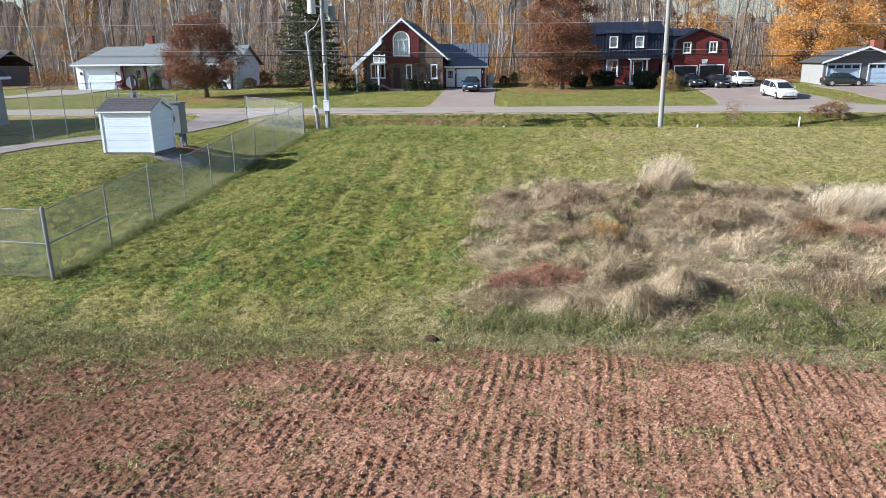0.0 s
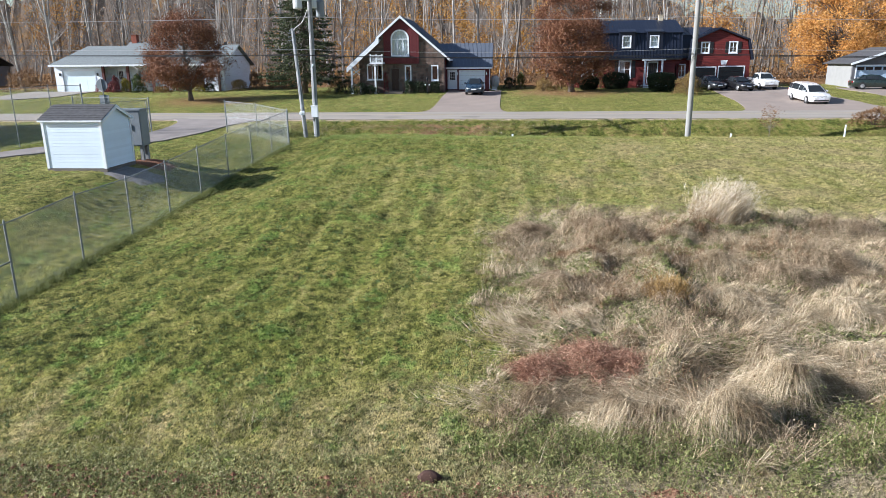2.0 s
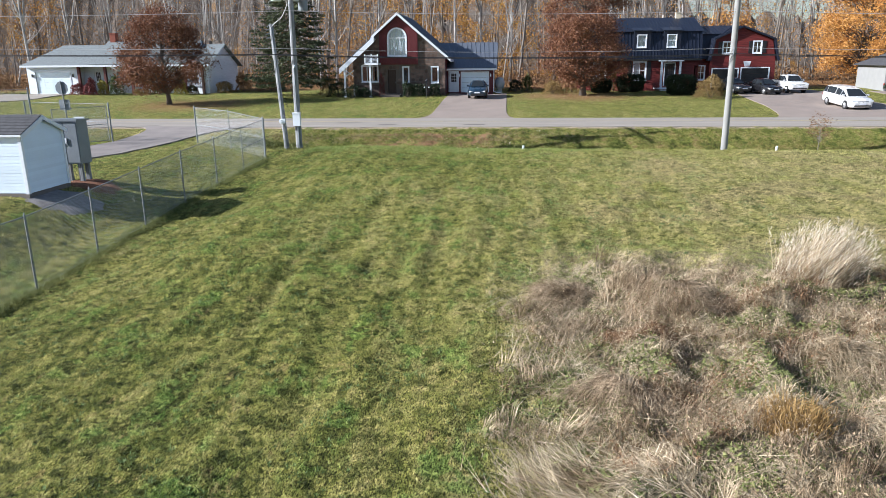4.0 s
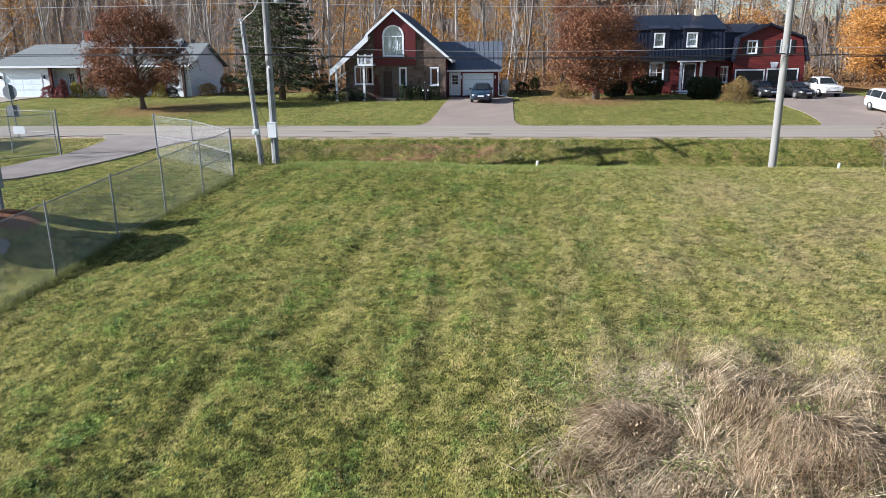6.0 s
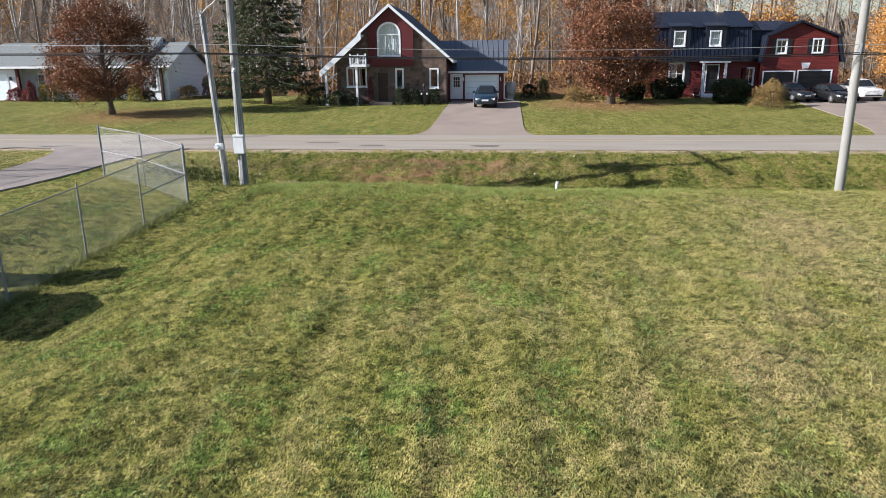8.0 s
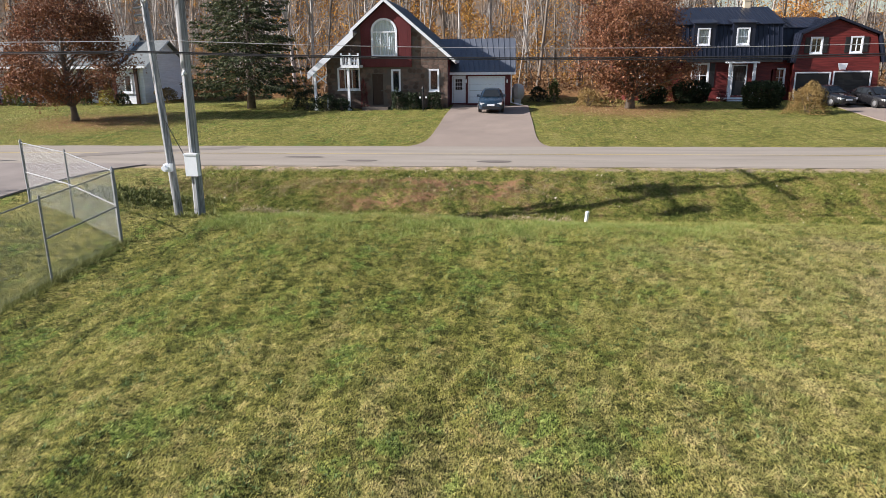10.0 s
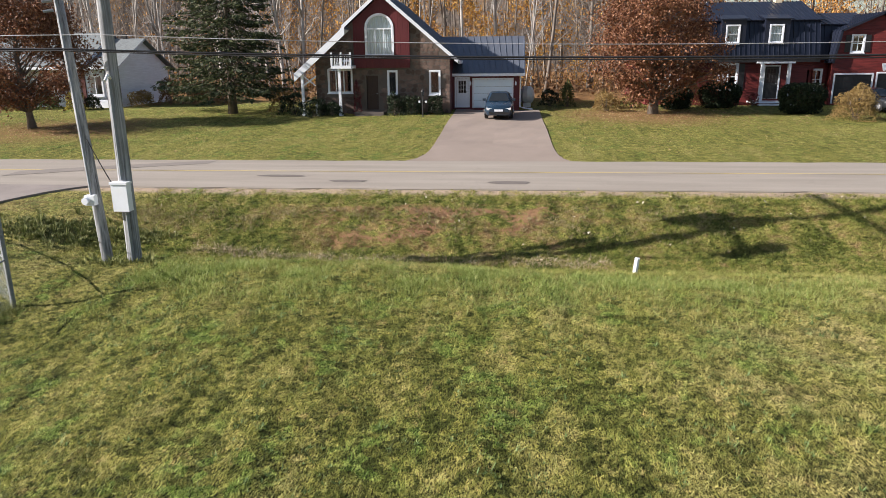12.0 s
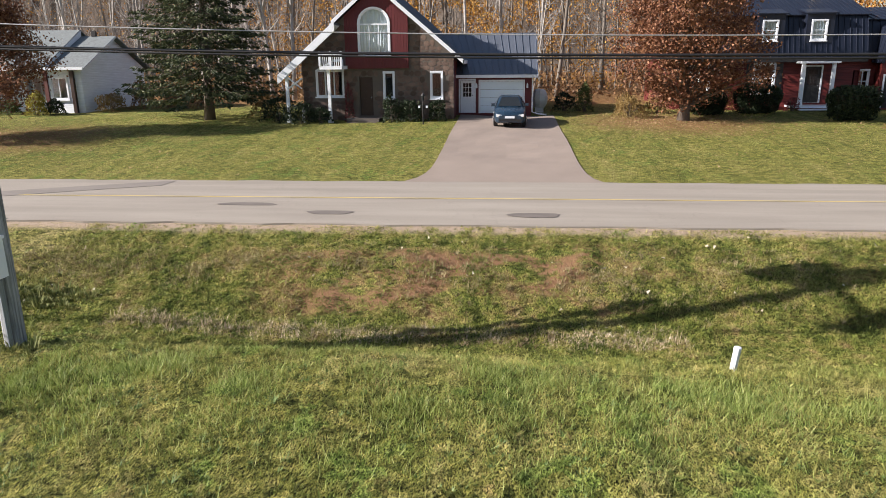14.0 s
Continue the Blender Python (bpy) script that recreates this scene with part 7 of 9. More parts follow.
p = np.concatenate([rh.normal((-13.4, 44.5), (0.8, 0.5), (300, 2)), rh.normal((-11.3, 44.9), (0.6, 0.3), (90, 2)), rh.normal((-10.4, 42.1), (0.5, 0.25), (50, 2))])
clumps("pole_weeds", p, 18, 0.14, 0.022, M_WEED, 315, "rank dark weeds round the foot of the poles", 0.7, True)
p = np.stack([rs.uniform(-9.5, 1.5, 1800), rs.normal(44.3, 0.2, 1800)], -1)
clumps("ditch_straw", p, 6, 0.10, 0.016, M_STRAW, 184, "pale dead grass along the ditch bottom", 1.0)
p = scatter(95000, (-27, -10.2), (8, 48.4), 72)
p = p[off_track(p)]
leaflets("mown_grass", p, 0.05, 0.05, M_BLADE, 73, "short grass inside the fence", slim=0.5)
p = scatter(60000, (13.5, 30), (9, 43), 74)
p = p[rs.uniform(0, 1, len(p)) > 0.95 * unmown(p)]
tufts("mown_grass", p, (0.04, 0.09), 0.03, M_BLADE, 75, 0.55, "short grass on the open lot")
p = scatter(190000, (-12.5, 24), (42.0, 48.85), 76)
bare = (np.abs(p[:, 0] + 2.2) < 3.6) & (np.abs(p[:, 1] - 46.6) < 0.95) & (rough_noise(p[:, 0], p[:, 1], 3.0, 185) > -0.02)
edge = (p[:, 1] > 48.35) & (rough_noise(p[:, 0], p[:, 1], 4.0, 186) > -0.1)
p = p[~(bare | edge) | (rs.uniform(0, 1, len(p)) < 0.1)]
tufts("ditch_grass", p, (0.03, 0.08), 0.018, M_BLADE, 77, 0.9, "rough grass in the roadside ditch", fine=True)
leaflets("ditch_leaves", p[::2], 0.040, 0.055, M_BLADE, 277, "low leaves and grass in the roadside ditch")
p = np.stack([np.random.RandomState(78).uniform(-9.3, 6, 64000), np.random.RandomState(178).normal(40.7, 1.0, 64000)], -1)
p = p[np.random.RandomState(179).uniform(0, 1, len(p)) < ease(7 - p[:, 0], -4, 7) * np.clip(0.45 + 1.6 * rough_noise(p[:, 0], p[:, 1], 2.2, 180), 0.03, 1)]
tufts("crest_grass", p, (0.06, 0.15), 0.012, make_lush(), 79, 0.5, "longer green grass along the ditch crest")
p = scatter(120000, (-55, 34), (55.4, 74), 80)
dr = ((p[:, 0] > -4.9) & (p[:, 0] < 1.2)) | ((p[:, 0] > 19.3 + 0.10 * (p[:, 1] - 55.1)) & (p[:, 0] < 29.5)) | (p[:, 0] < -43) & (p[:, 0] > -54)
p = p[~dr]
leaflets("front_lawn_grass", p, 0.05, 0.035, M_BLADE, 81, "short grass of the front lawns", slim=0.4)
rl = np.random.RandomState(380)
p = np.concatenate([rl.normal((7.6, 70.0), (3.4, 2.6), (5200, 2)), rl.normal((-26.5, 64.0), (3.6, 2.4), (2600, 2)), np.stack([rl.uniform(-30, 17, 1500), rl.uniform(56, 72, 1500)], -1)])
p = p[(p[:, 1] > 55.5) & ((p[:, 0] < -5.2) | (p[:, 0] > 1.4))]
leaflets("fallen_leaves", p, 0.065, 0.03, M_LITTER, 381, "fallen tan and russet oak leaves on the lawns", 0.3, 0.03, 0.7, category="leaves")
p = np.stack([np.random.RandomState(82).uniform(-10.5, 12, 14000), np.random.RandomState(182).normal(10.1, 0.85, 14000)], -1)
p = p[rs.uniform(0, 1, len(p)) < np.clip(0.30 + 2.0 * rough_noise(p[:, 0], p[:, 1], 2.2, 63), 0.03, 1)]
tufts("headland_weeds", p, (0.05, 0.13), 0.010, M_HEADLAND, 83, 0.8, "green and grey weeds along the field edge", lift=0.03)
p = scatter(130, (-12, 14), (44.2, 48.7), 390)
leaflets("verge_litter", p, 0.05, 0.05, M_LITTER_PALE, 391, "pale fallen leaves caught in the ditch grass", 0.5, 0.05, 0.8, category="leaves")
# weeds on the ploughed soil
rh = np.random.RandomState(189)
p = np.stack([rh.uniform(-9.3, 11, 5200), 9.6 - 5.6 * rh.uniform(0, 1, 5200) ** 1.5], -1)
p = p[rh.uniform(0, 1, len(p)) < np.clip(0.25 + 0.45 * ease(-p[:, 0], -2, 6) + 1.6 * rough_noise(p[:, 0], p[:, 1], 2.0, 190), 0.02, 1)]
clumps("soil_weeds", p, 8, 0.055, 0.010, M_HEADLAND, 198, "low grey-green weeds on the ploughed soil", 1.0, lift=0.055)
p = scatter(190000, (-10.5, 11.5), (4.5, 10.2), 290)
mat_ = vnoise(p[:, 0] / 0.9, p[:, 1] / 0.45, 291) + 0.7 * vnoise(p[:, 0] / 0.28, p[:, 1] / 0.2, 292)
p = p[mat_ + rs.normal(0, 0.15, len(p)) > 0.80 - 1.20 * ease(-p[:, 0], -3.0, 4.0) * ease(p[:, 1], 6.2, 8.8) - 0.25 * ease(p[:, 1], 8.4, 9.8)]
leaflets("weed_mats", p, 0.028, 0.07, M_MATS, 293, "low mats of grey-green weeds on the ploughed soil", lift=0.045, slim=0.5, category="weeds")
rs = np.random.RandomState(84)
c = np.stack([-9.5 + 21.0 * rs.uniform(0, 1, 1500) ** 1.35, 9.6 - 6.0 * rs.uniform(0, 1, 1500) ** 1.6], -1)
p = np.repeat(c, 24, 0) + rs.normal(0, 1, (1500 * 24, 2)) * np.repeat(rs.uniform(0.02, 0.09, 1500) * (1 + 0.8 * ease(-c[:, 0], 0, 7)), 24)[:, None]
tufts("field_weeds", p, (0.03, 0.075), 0.014, M_WEED, 85, 1.0, "small green weeds on the ploughed soil", lift=0.05)
p = scatter(9000, (-9.5, 11.5), (3.6, 9.7), 86)
tufts("stubble", p, (0.015, 0.04), 0.010, M_STRAW, 87, 1.6, "bits of pale stubble on the ploughed soil", lift=0.06)


def long_grass(name, pts, L, w, mat, seed, upright, label, swirl=0.0, wild=0.8):
    """Long dead blades, a triangle each, that lie over in drifts."""
    rs = np.random.RandomState(seed)
    n = len(pts)
    drift = 1.9 * rough_noise(pts[:, 0], pts[:, 1], 0.9, 64) + 1.3 * rough_noise(pts[:, 0], pts[:, 1], 2.4, 65) + swirl
    a = drift + rs.normal(0, wild, n)
    ln = rs.uniform(L[0], L[1], n) * np.clip(0.85 + 0.9 * rough_noise(pts[:, 0], pts[:, 1], 1.7, 66), 0.4, 1.7)
    up = np.clip(rs.normal(upright, 0.24, n) + 0.4 * rough_noise(pts[:, 0], pts[:, 1], 2.1, 67), 0.04, 1.0)
    foot = np.stack([pts[:, 0], pts[:, 1], height(pts[:, 0], pts[:, 1]) + 0.10 * rs.uniform(0, 1, n) ** 2], -1)
    d = np.stack([np.cos(a), np.sin(a), 0 * a], -1)
    side = np.stack([-np.sin(a), np.cos(a), 0.4 * rs.normal(0, 1, n)], -1) * w / 2
    tip = foot + d * (ln * np.sqrt(1 - 0.8 * up * up))[:, None] + np.array([0, 0, 1.0]) * (ln * up * 0.9 + 0.02)[:, None]
    v = np.stack([foot - side, foot + side, tip], 1).reshape(-1, 3)
    return tagged(sheet(name, v, np.arange(3 * n).reshape(n, 3), mat), label, "grass", kind="stuff")


def in_sight(p):
    """Thins what lies far to the east."""
    return 1 - 0.75 * ease(p[:, 0], 9, 15)


def tussocks(name, c, per, L, w, mat, seed, label, up=0.6, bow=0.75):
    """Tussocks of long blades; each one bows over its own way."""
    rs = np.random.RandomState(seed)
    k = len(c)
    n = k * per
    ci = np.repeat(np.arange(k), per)
    size = np.clip(rs.lognormal(0, 0.35, k), 0.45, 2.0)
    way = 2.6 * vnoise(c[:, 0] / 1.4, c[:, 1] / 1.4, seed) + rs.normal(0.2, 0.9, k)
    fall = np.clip(rs.normal(bow, 0.3, k), 0.1, 1.3)
    a = rs.uniform(0, 6.283, n)
    d = np.stack([np.cos(way)[ci] * fall[ci] + 0.45 * np.cos(a), np.sin(way)[ci] * fall[ci] + 0.45 * np.sin(a), 0 * a], -1)
    q = 0.10 * size[ci] * rs.uniform(0, 1, n)
    root = c[ci] + np.stack([np.cos(a) * q, np.sin(a) * q], -1)
    b = np.stack([root[:, 0], root[:, 1], height(root[:, 0], root[:, 1]) - 0.01], -1)
    ln = L * size[ci] * rs.uniform(0.4, 1.15, n)
    side = np.stack([-np.sin(a), np.cos(a), 0.3 * rs.normal(0, 1, n)], -1) * (w * rs.uniform(0.6, 1.4, n) / 2)[:, None]
    rise = np.array([0, 0, 1.0])
    m = b + d * (ln * 0.36)[:, None] + rise * (ln * up * 0.72)[:, None]
    t = b + d * (ln * 0.95)[:, None] + rise * (ln * up * np.clip(1.05 - 0.55 * fall[ci], 0.1, 1))[:, None]
    v = np.stack([b - side, b + side, m + side * 0.9, m - side * 0.9, t], 1).reshape(-1, 3)
    i = np.arange(n)[:, None] * 5
    tri = np.concatenate([i + np.array([[0, 1, 2]]), i + np.array([[2, 3, 0]]), i + np.array([[3, 2, 4]])])
    return tagged(sheet(name, v, tri, mat), label, "grass", kind="stuff")


def forbs(name, c, tall, stems, leaves, mat, seed, label, spread=0.16):
    """Dead broad-leaved weeds: stiff branching stems with curled leaves and seed heads."""
    rs = np.random.RandomState(seed)
    k = len(c)
    H = tall * np.clip(rs.lognormal(0, 0.3, k), 0.4, 1.8)
    lean = rs.normal(0, 0.25, (k, 2))
    z = height(c[:, 0], c[:, 1])
    ci = np.repeat(np.arange(k), stems)
    n = len(ci)
    base = np.stack([c[ci, 0], c[ci, 1], z[ci] + 0.3 * H[ci] * rs.uniform(-0.1, 1, n)], -1) + rs.normal(0, spread * 0.4, (n, 3)) * np.array([1, 1, 0])
    tip = base + np.stack([lean[ci, 0] * H[ci], lean[ci, 1] * H[ci], 0.7 * H[ci]], -1) + rs.normal(0, 1, (n, 3)) * (0.38 * H[ci])[:, None] * np.array([1, 1, 0.45])
    s = rs.normal(0, 1, (n, 3))
    s = s / np.linalg.norm(s, axis=1, keepdims=True) * 0.0045
    v1 = np.stack([base - s, base + s, tip], 1).reshape(-1, 3)
    li = rs.randint(0, n, k * leaves)
    q = rs.uniform(0.25, 1.05, len(li))[:, None]
    p = base[li] * (1 - q) + tip[li] * q + rs.normal(0, 0.035, (len(li), 3))
    u, w = rs.normal(0, 1, (len(li), 3)) * 0.013, rs.normal(0, 1, (len(li), 3)) * 0.010
    v2 = np.stack([p - u, p + u, p + w], 1).reshape(-1, 3)
    v = np.concatenate([v1, v2])
    return tagged(sheet(name, v, np.arange(len(v)).reshape(-1, 3), mat), label, "weeds", kind="stuff")


def patchy(p, sx, sy, seed, lo, hi):
    """0 to 1, in patches of about sx by sy metres."""
    return ease(vnoise(p[:, 0] / sx, p[:, 1] / sy, seed) + 0.45 * vnoise(p[:, 0] * 2.7 / sx, p[:, 1] * 2.7 / sy, seed + 1), lo, hi)


def keep(n, x, y, seed, rule):
    """Points kept by chance where the rule is high, in the unmown corner."""
    p = scatter(n, x, y, seed)
    pile = np.exp(-((p[:, 0] - 3.0) / 1.0) ** 2 - ((p[:, 1] - 12.75) / 0.75) ** 2) + np.exp(-((p[:, 0] - 1.95) / 0.5) ** 2 - ((p[:, 1] - 12.5) / 0.4) ** 2)
    return p[np.random.RandomState(seed + 1).uniform(0, 1, n) < in_sight(p) * unmown(p) * rule(p) * np.clip(1.15 - 1.6 * pile, 0, 1)]


open_ = lambda p: 1 - 0.9 * patchy(p, 1.3, 0.7, 336, 0.08, 0.35)
damp_edge = lambda p: ease(p[:, 0], 4.6, 6.2) * ease(-p[:, 1], -12.9, -11.7)
pale = lambda p: (0.06 + 0.94 * patchy(p, 1.5, 0.8, 310, 0.02, 0.32)) * open_(p) * (1 - 0.8 * damp_edge(p)) * (1 - 0.40 * ease(p[:, 1], 15.0, 18.5))
dull = lambda p: np.maximum(0.04 + 0.96 * patchy(p, 1.5, 0.8, 310, 0.22, -0.1), 0.65 * ease(p[:, 1], 15.5, 18.5)) * open_(p) * (1 - 0.65 * damp_edge(p))
russet = lambda p: patchy(p, 2.0, 1.0, 330, 0.25, 0.5)
tussocks("straw_tussocks", keep(7400, (0.4, 18), (10.2, 23.6), 320, pale), 34, 0.44, 0.0070, M_STRAW, 321, "tussocks of straw-coloured dead grass, bowed over", 0.55, 0.85)
tussocks("weed_tussocks", keep(2600, (0.4, 18), (10.2, 23.6), 322, dull), 26, 0.36, 0.0075, M_STRAW_DIM, 323, "clumps of grey-brown dead grass", 0.7, 0.55)
forbs("dead_forbs", keep(5200, (0.8, 18), (10.4, 23.6), 324, dull), 0.36, 6, 32, M_STRAW_DIM, 325, "brittle grey-brown dead weeds with seed heads")
forbs("russet_forbs", keep(2600, (1.4, 18), (11.5, 23.2), 326, russet), 0.34, 6, 34, M_RUSSET, 327, "russet brown dead weeds")
leaflets("dead_litter", keep(160000, (0.6, 17), (9.8, 23.8), 328, dull), 0.035, 0.08, M_STRAW_DIM, 329, "matted dead leaves and broken stems", 0.5, slim=0.35, category="weeds")
leaflets("straw_litter", keep(200000, (0.6, 17), (9.8, 23.8), 338, lambda p: np.maximum(pale(p), 0.3)), 0.050, 0.06, M_STRAW, 339, "matted pale straw", 0.4, slim=0.16)
leaflets("weed_leaves", keep(230000, (0.4, 15), (9.6, 23.4), 332, lambda p: np.maximum(0.25 + 0.75 * patchy(p, 1.3, 0.7, 336, 0.0, 0.3), ease(p[:, 0], 4.4, 6.0) * ease(-p[:, 1], -12.8, -11.4) * patchy(p, 0.8, 0.5, 334, -0.45, 0.15))), 0.042, 0.13, M_WEED, 335, "green weeds among the dead grass", slim=0.6, category="weeds")
forbs("green_forbs", keep(2600, (1.0, 13), (10.0, 13.0), 420, lambda p: np.maximum(damp_edge(p), 0.9 * ease(-p[:, 1], -11.2, -10.8)) * patchy(p, 0.7, 0.4, 421, -0.2, 0.25)), 0.26, 5, 40, M_WEED, 422, "knee-high olive weeds along the field edge", 0.2)
# flattened swathes of pale straw
rs = np.random.RandomState(90)
p = np.random.RandomState(95).normal((3.6, 11.75), (1.35, 0.26), (5200, 2))
long_grass("dead_long_grass", p, (0.35, 0.75), 0.008, M_STRAW, 96, 0.16, "swathe of flattened pale straw", 2.9, 0.5)
p = np.random.RandomState(97).normal((1.75, 14.3), (0.45, 0.45), (1300, 2))
long_grass("dead_long_grass", p, (0.4, 0.85), 0.009, M_STRAW, 98, 0.04, "fan of flattened pale straw on the mown edge", 2.6, 0.4)
p = np.random.RandomState(341).normal((5.9, 13.0), (0.75, 0.35), (4200, 2))
long_grass("dead_long_grass", p, (0.4, 0.9), 0.008, M_STRAW, 342, 0.42, "stand of long straw falling forward", -0.9, 0.5)
p = np.random.RandomState(343).normal((1.8, 18.0), (0.45, 1.6), (1500, 2))
long_grass("dead_long_grass", p, (0.3, 0.7), 0.009, M_STRAW, 344, 0.12, "trodden straw along the mown edge", 0.4, 0.9)
p = keep(4200, (0.6, 15), (9.8, 23.4), 199, lambda p: 1.0 + 0 * p[:, 0])
long_grass("dead_long_grass", p, (0.35, 0.8), 0.008, M_STRAW, 200, 0.25, "stray fallen stalks of pale straw", wild=2.2)


def grass_clump(x, y, r, H, n, seed, label, mat=None, lean=0.35):
    """A stand of tall plume grass."""
    rs = np.random.RandomState(seed)
    z0 = hz(x, y)
    t = thing("grass_clump", (x, y, z0), label, "grass", "tall grass clumps on the lot")
    a, q = rs.uniform(0, 6.283, n), r * rs.uniform(0, 1, n) ** 0.6
    px, py = x + q * np.cos(a), y + q * 0.7 * np.sin(a)
    hh = H * rs.uniform(0.35, 1.1, n) * (1 - 0.3 * (q / r) ** 2)
    out = np.stack([np.cos(a) * 0.16 * q / r + lean + rs.normal(0, 0.16, n), np.sin(a) * 0.16 * q / r + rs.normal(0, 0.16, n), 0 * a], -1)
    side = np.stack([np.cos(a * 3), np.sin(a * 3), 0 * a], -1)
    rows = []
    for s, k in ((0, 1.0), (0.4, 0.9), (0.75, 1.1), (1.0, 0.25)):
        c = np.stack([px, py, z0 - 0.02 + hh * s * (1 - 0.08 * s)], -1) + out * (hh * s * s)[:, None]
        rows += [c - side * 0.0045 * k, c + side * 0.0045 * k]
    v = np.stack(rows, 1).reshape(-1, 3)
    i = np.arange(n)[:, None] * 8
    tagged(sheet("stem_mass", v, np.concatenate([i + np.array([[0, 1, 3, 2]]), i + np.array([[2, 3, 5, 4]]), i + np.array([[4, 5, 7, 6]])]), mat or M_STRAW, t), kind="stuff")
    c = np.stack([px, py, z0 + hh * 0.86], -1) + out * (hh * 0.8)[:, None]
    c = np.repeat(c, 5, 0) + rs.normal(0, 0.05, (5 * n, 3)) * np.array([1, 1, 2.0])
    v, f = leaf_quads(c, 0.14, 0.009, rs, 0, np.repeat(out + np.array([0, 0, 1.0]), 5, 0))
    tagged(sheet("plume_mass", v, f, mat or M_PLUME, t), kind="stuff")
    return t


grass_clump(7.3, 21.2, 0.8, 1.5, 1100, 201, "tall pale plume grass leaning in the breeze")
grass_clump(12.9, 19.8, 1.1, 1.05, 900, 202, "tall pale plume grass on the open lot")
grass_clump(14.6, 20.3, 0.9, 0.85, 600, 203, "tall tan grass on the open lot")
grass_clump(4.75, 15.3, 0.42, 0.5, 520, 204, "small amber brown weed clump", M_AMBER, 0.05)
grass_clump(3.6, 20.6, 0.6, 0.42, 500, 205, "low grey-brown weed hummock", M_STRAW_DIM, 0.2)


def thatch(x, y, rx, ry, H, n, way, mat, seed, label):
    """A mound of long dead grass that has fallen over one way, steep at its edge."""
    rs = np.random.RandomState(seed)
    n = int(n * 1.35)
    t = thing("grass_mound", (x, y, hz(x, y)), label, "grass", "mounds of fallen dead grass")
    a, q = rs.uniform(0, 6.283, n), np.sqrt(rs.uniform(0, 1, n))
    edge_ = 1 + 0.25 * np.sin(2 * a + seed) + 0.18 * np.sin(5 * a + 3 * seed)
    X, Y = x + rx * edge_ * q * np.cos(a), y + ry * edge_ * q * np.sin(a)
    lump = np.clip(0.85 + 0.4 * vnoise(X / 0.35, Y / 0.35, seed), 0.45, 1.3)
    z0 = height(X, Y)
    top = 0.8 * H * lump * (1 - q ** 3) * rs.uniform(0.45, 1.0, n)
    fall = np.arctan2(0.8 * np.sin(a) * q + np.sin(way), 0.8 * np.cos(a) * q + np.cos(way)) + 0.9 * vnoise(X / 0.5, Y / 0.5, seed + 1) + rs.normal(0, 0.55, n)
    d = np.stack([np.cos(fall), np.sin(fall), 0 * a], -1)
    side = np.stack([-np.sin(fall), np.cos(fall), 0.5 * rs.normal(0, 1, n)], -1) * 0.0026
    ln = rs.uniform(0.22, 0.6, n)
    up = np.array([0, 0, 1.0])
    b = np.stack([X, Y, z0 + top * 0.8], -1)
    m = b + d * (0.45 * ln)[:, None] + up * (0.16 * ln + 0.05 * H * rs.normal(0, 1, n))[:, None]
    e = b + d * (0.92 * ln)[:, None]
    e[:, 2] = np.maximum(height(e[:, 0], e[:, 1]) + 0.03, e[:, 2] - ln * rs.uniform(-0.25, 0.75, n))
    v = np.stack([b - side, b + side, m + side, m - side, e], 1).reshape(-1, 3)
    i = np.arange(n)[:, None] * 5
    tagged(sheet("stem_mass", v, np.concatenate([i + np.array([[0, 1, 2]]), i + np.array([[2, 3, 0]]), i + np.array([[3, 2, 4]])]), mat, t), kind="stuff")


STRAW_MOUND, BROWN_MOUND = "mound of pale straw-coloured grass, fallen over", "hummock of matted grey-brown dead grass"
thatch(3.6, 11.45, 1.0, 0.42, 0.46, 2600, -1.9, M_STRAW, 401, STRAW_MOUND)
thatch(4.75, 11.25, 0.55, 0.42, 0.50, 1600, -1.2, M_STRAW, 402, STRAW_MOUND)
thatch(5.9, 12.2, 0.65, 0.55, 0.60, 2200, -1.5, M_STRAW, 403, STRAW_MOUND)
thatch(6.6, 12.9, 0.7, 0.5, 0.62, 2200, -1.2, M_STRAW, 404, STRAW_MOUND)
thatch(8.0, 13.4, 0.9, 0.5, 0.66, 2400, -1.3, M_STRAW, 405, STRAW_MOUND)
thatch(9.6, 13.2, 0.8, 0.5, 0.5, 1600, -1.3, M_STRAW_DIM, 406, BROWN_MOUND)
thatch(2.15, 20.4, 0.75, 0.45, 0.42, 1500, 2.9, M_STRAW_DIM, 407, BROWN_MOUND)
thatch(2.8, 16.6, 0.8, 0.55, 0.40, 1800, -2.0, M_STRAW_DIM, 408, BROWN_MOUND)
thatch(4.4, 19.9, 0.9, 0.5, 0.45, 1700, -1.4, M_STRAW_DIM, 409, BROWN_MOUND)
thatch(6.4, 17.9, 0.8, 0.5, 0.42, 1500, -1.0, M_STRAW, 410, STRAW_MOUND)
thatch(7.6, 17.1, 0.9, 0.5, 0.45, 1700, -1.5, M_STRAW_DIM, 411, BROWN_MOUND)
thatch(6.3, 15.5, 0.8, 0.5, 0.45, 1700, -1.3, M_STRAW, 412, STRAW_MOUND)
thatch(9.2, 18.3, 0.9, 0.5, 0.5, 1500, -1.5, M_STRAW_DIM, 413, BROWN_MOUND)
thatch(10.8, 21.2, 1.0, 0.5, 0.5, 1400, -1.3, M_STRAW_DIM, 414, BROWN_MOUND)
thatch(3.1, 14.6, 0.7, 0.4, 0.30, 1300, 2.4, M_STRAW, 415, STRAW_MOUND)
thatch(3.3, 18.6, 0.6, 0.4, 0.34, 1100, -1.8, M_RUSSET, 416, "low mound of russet dead weeds")
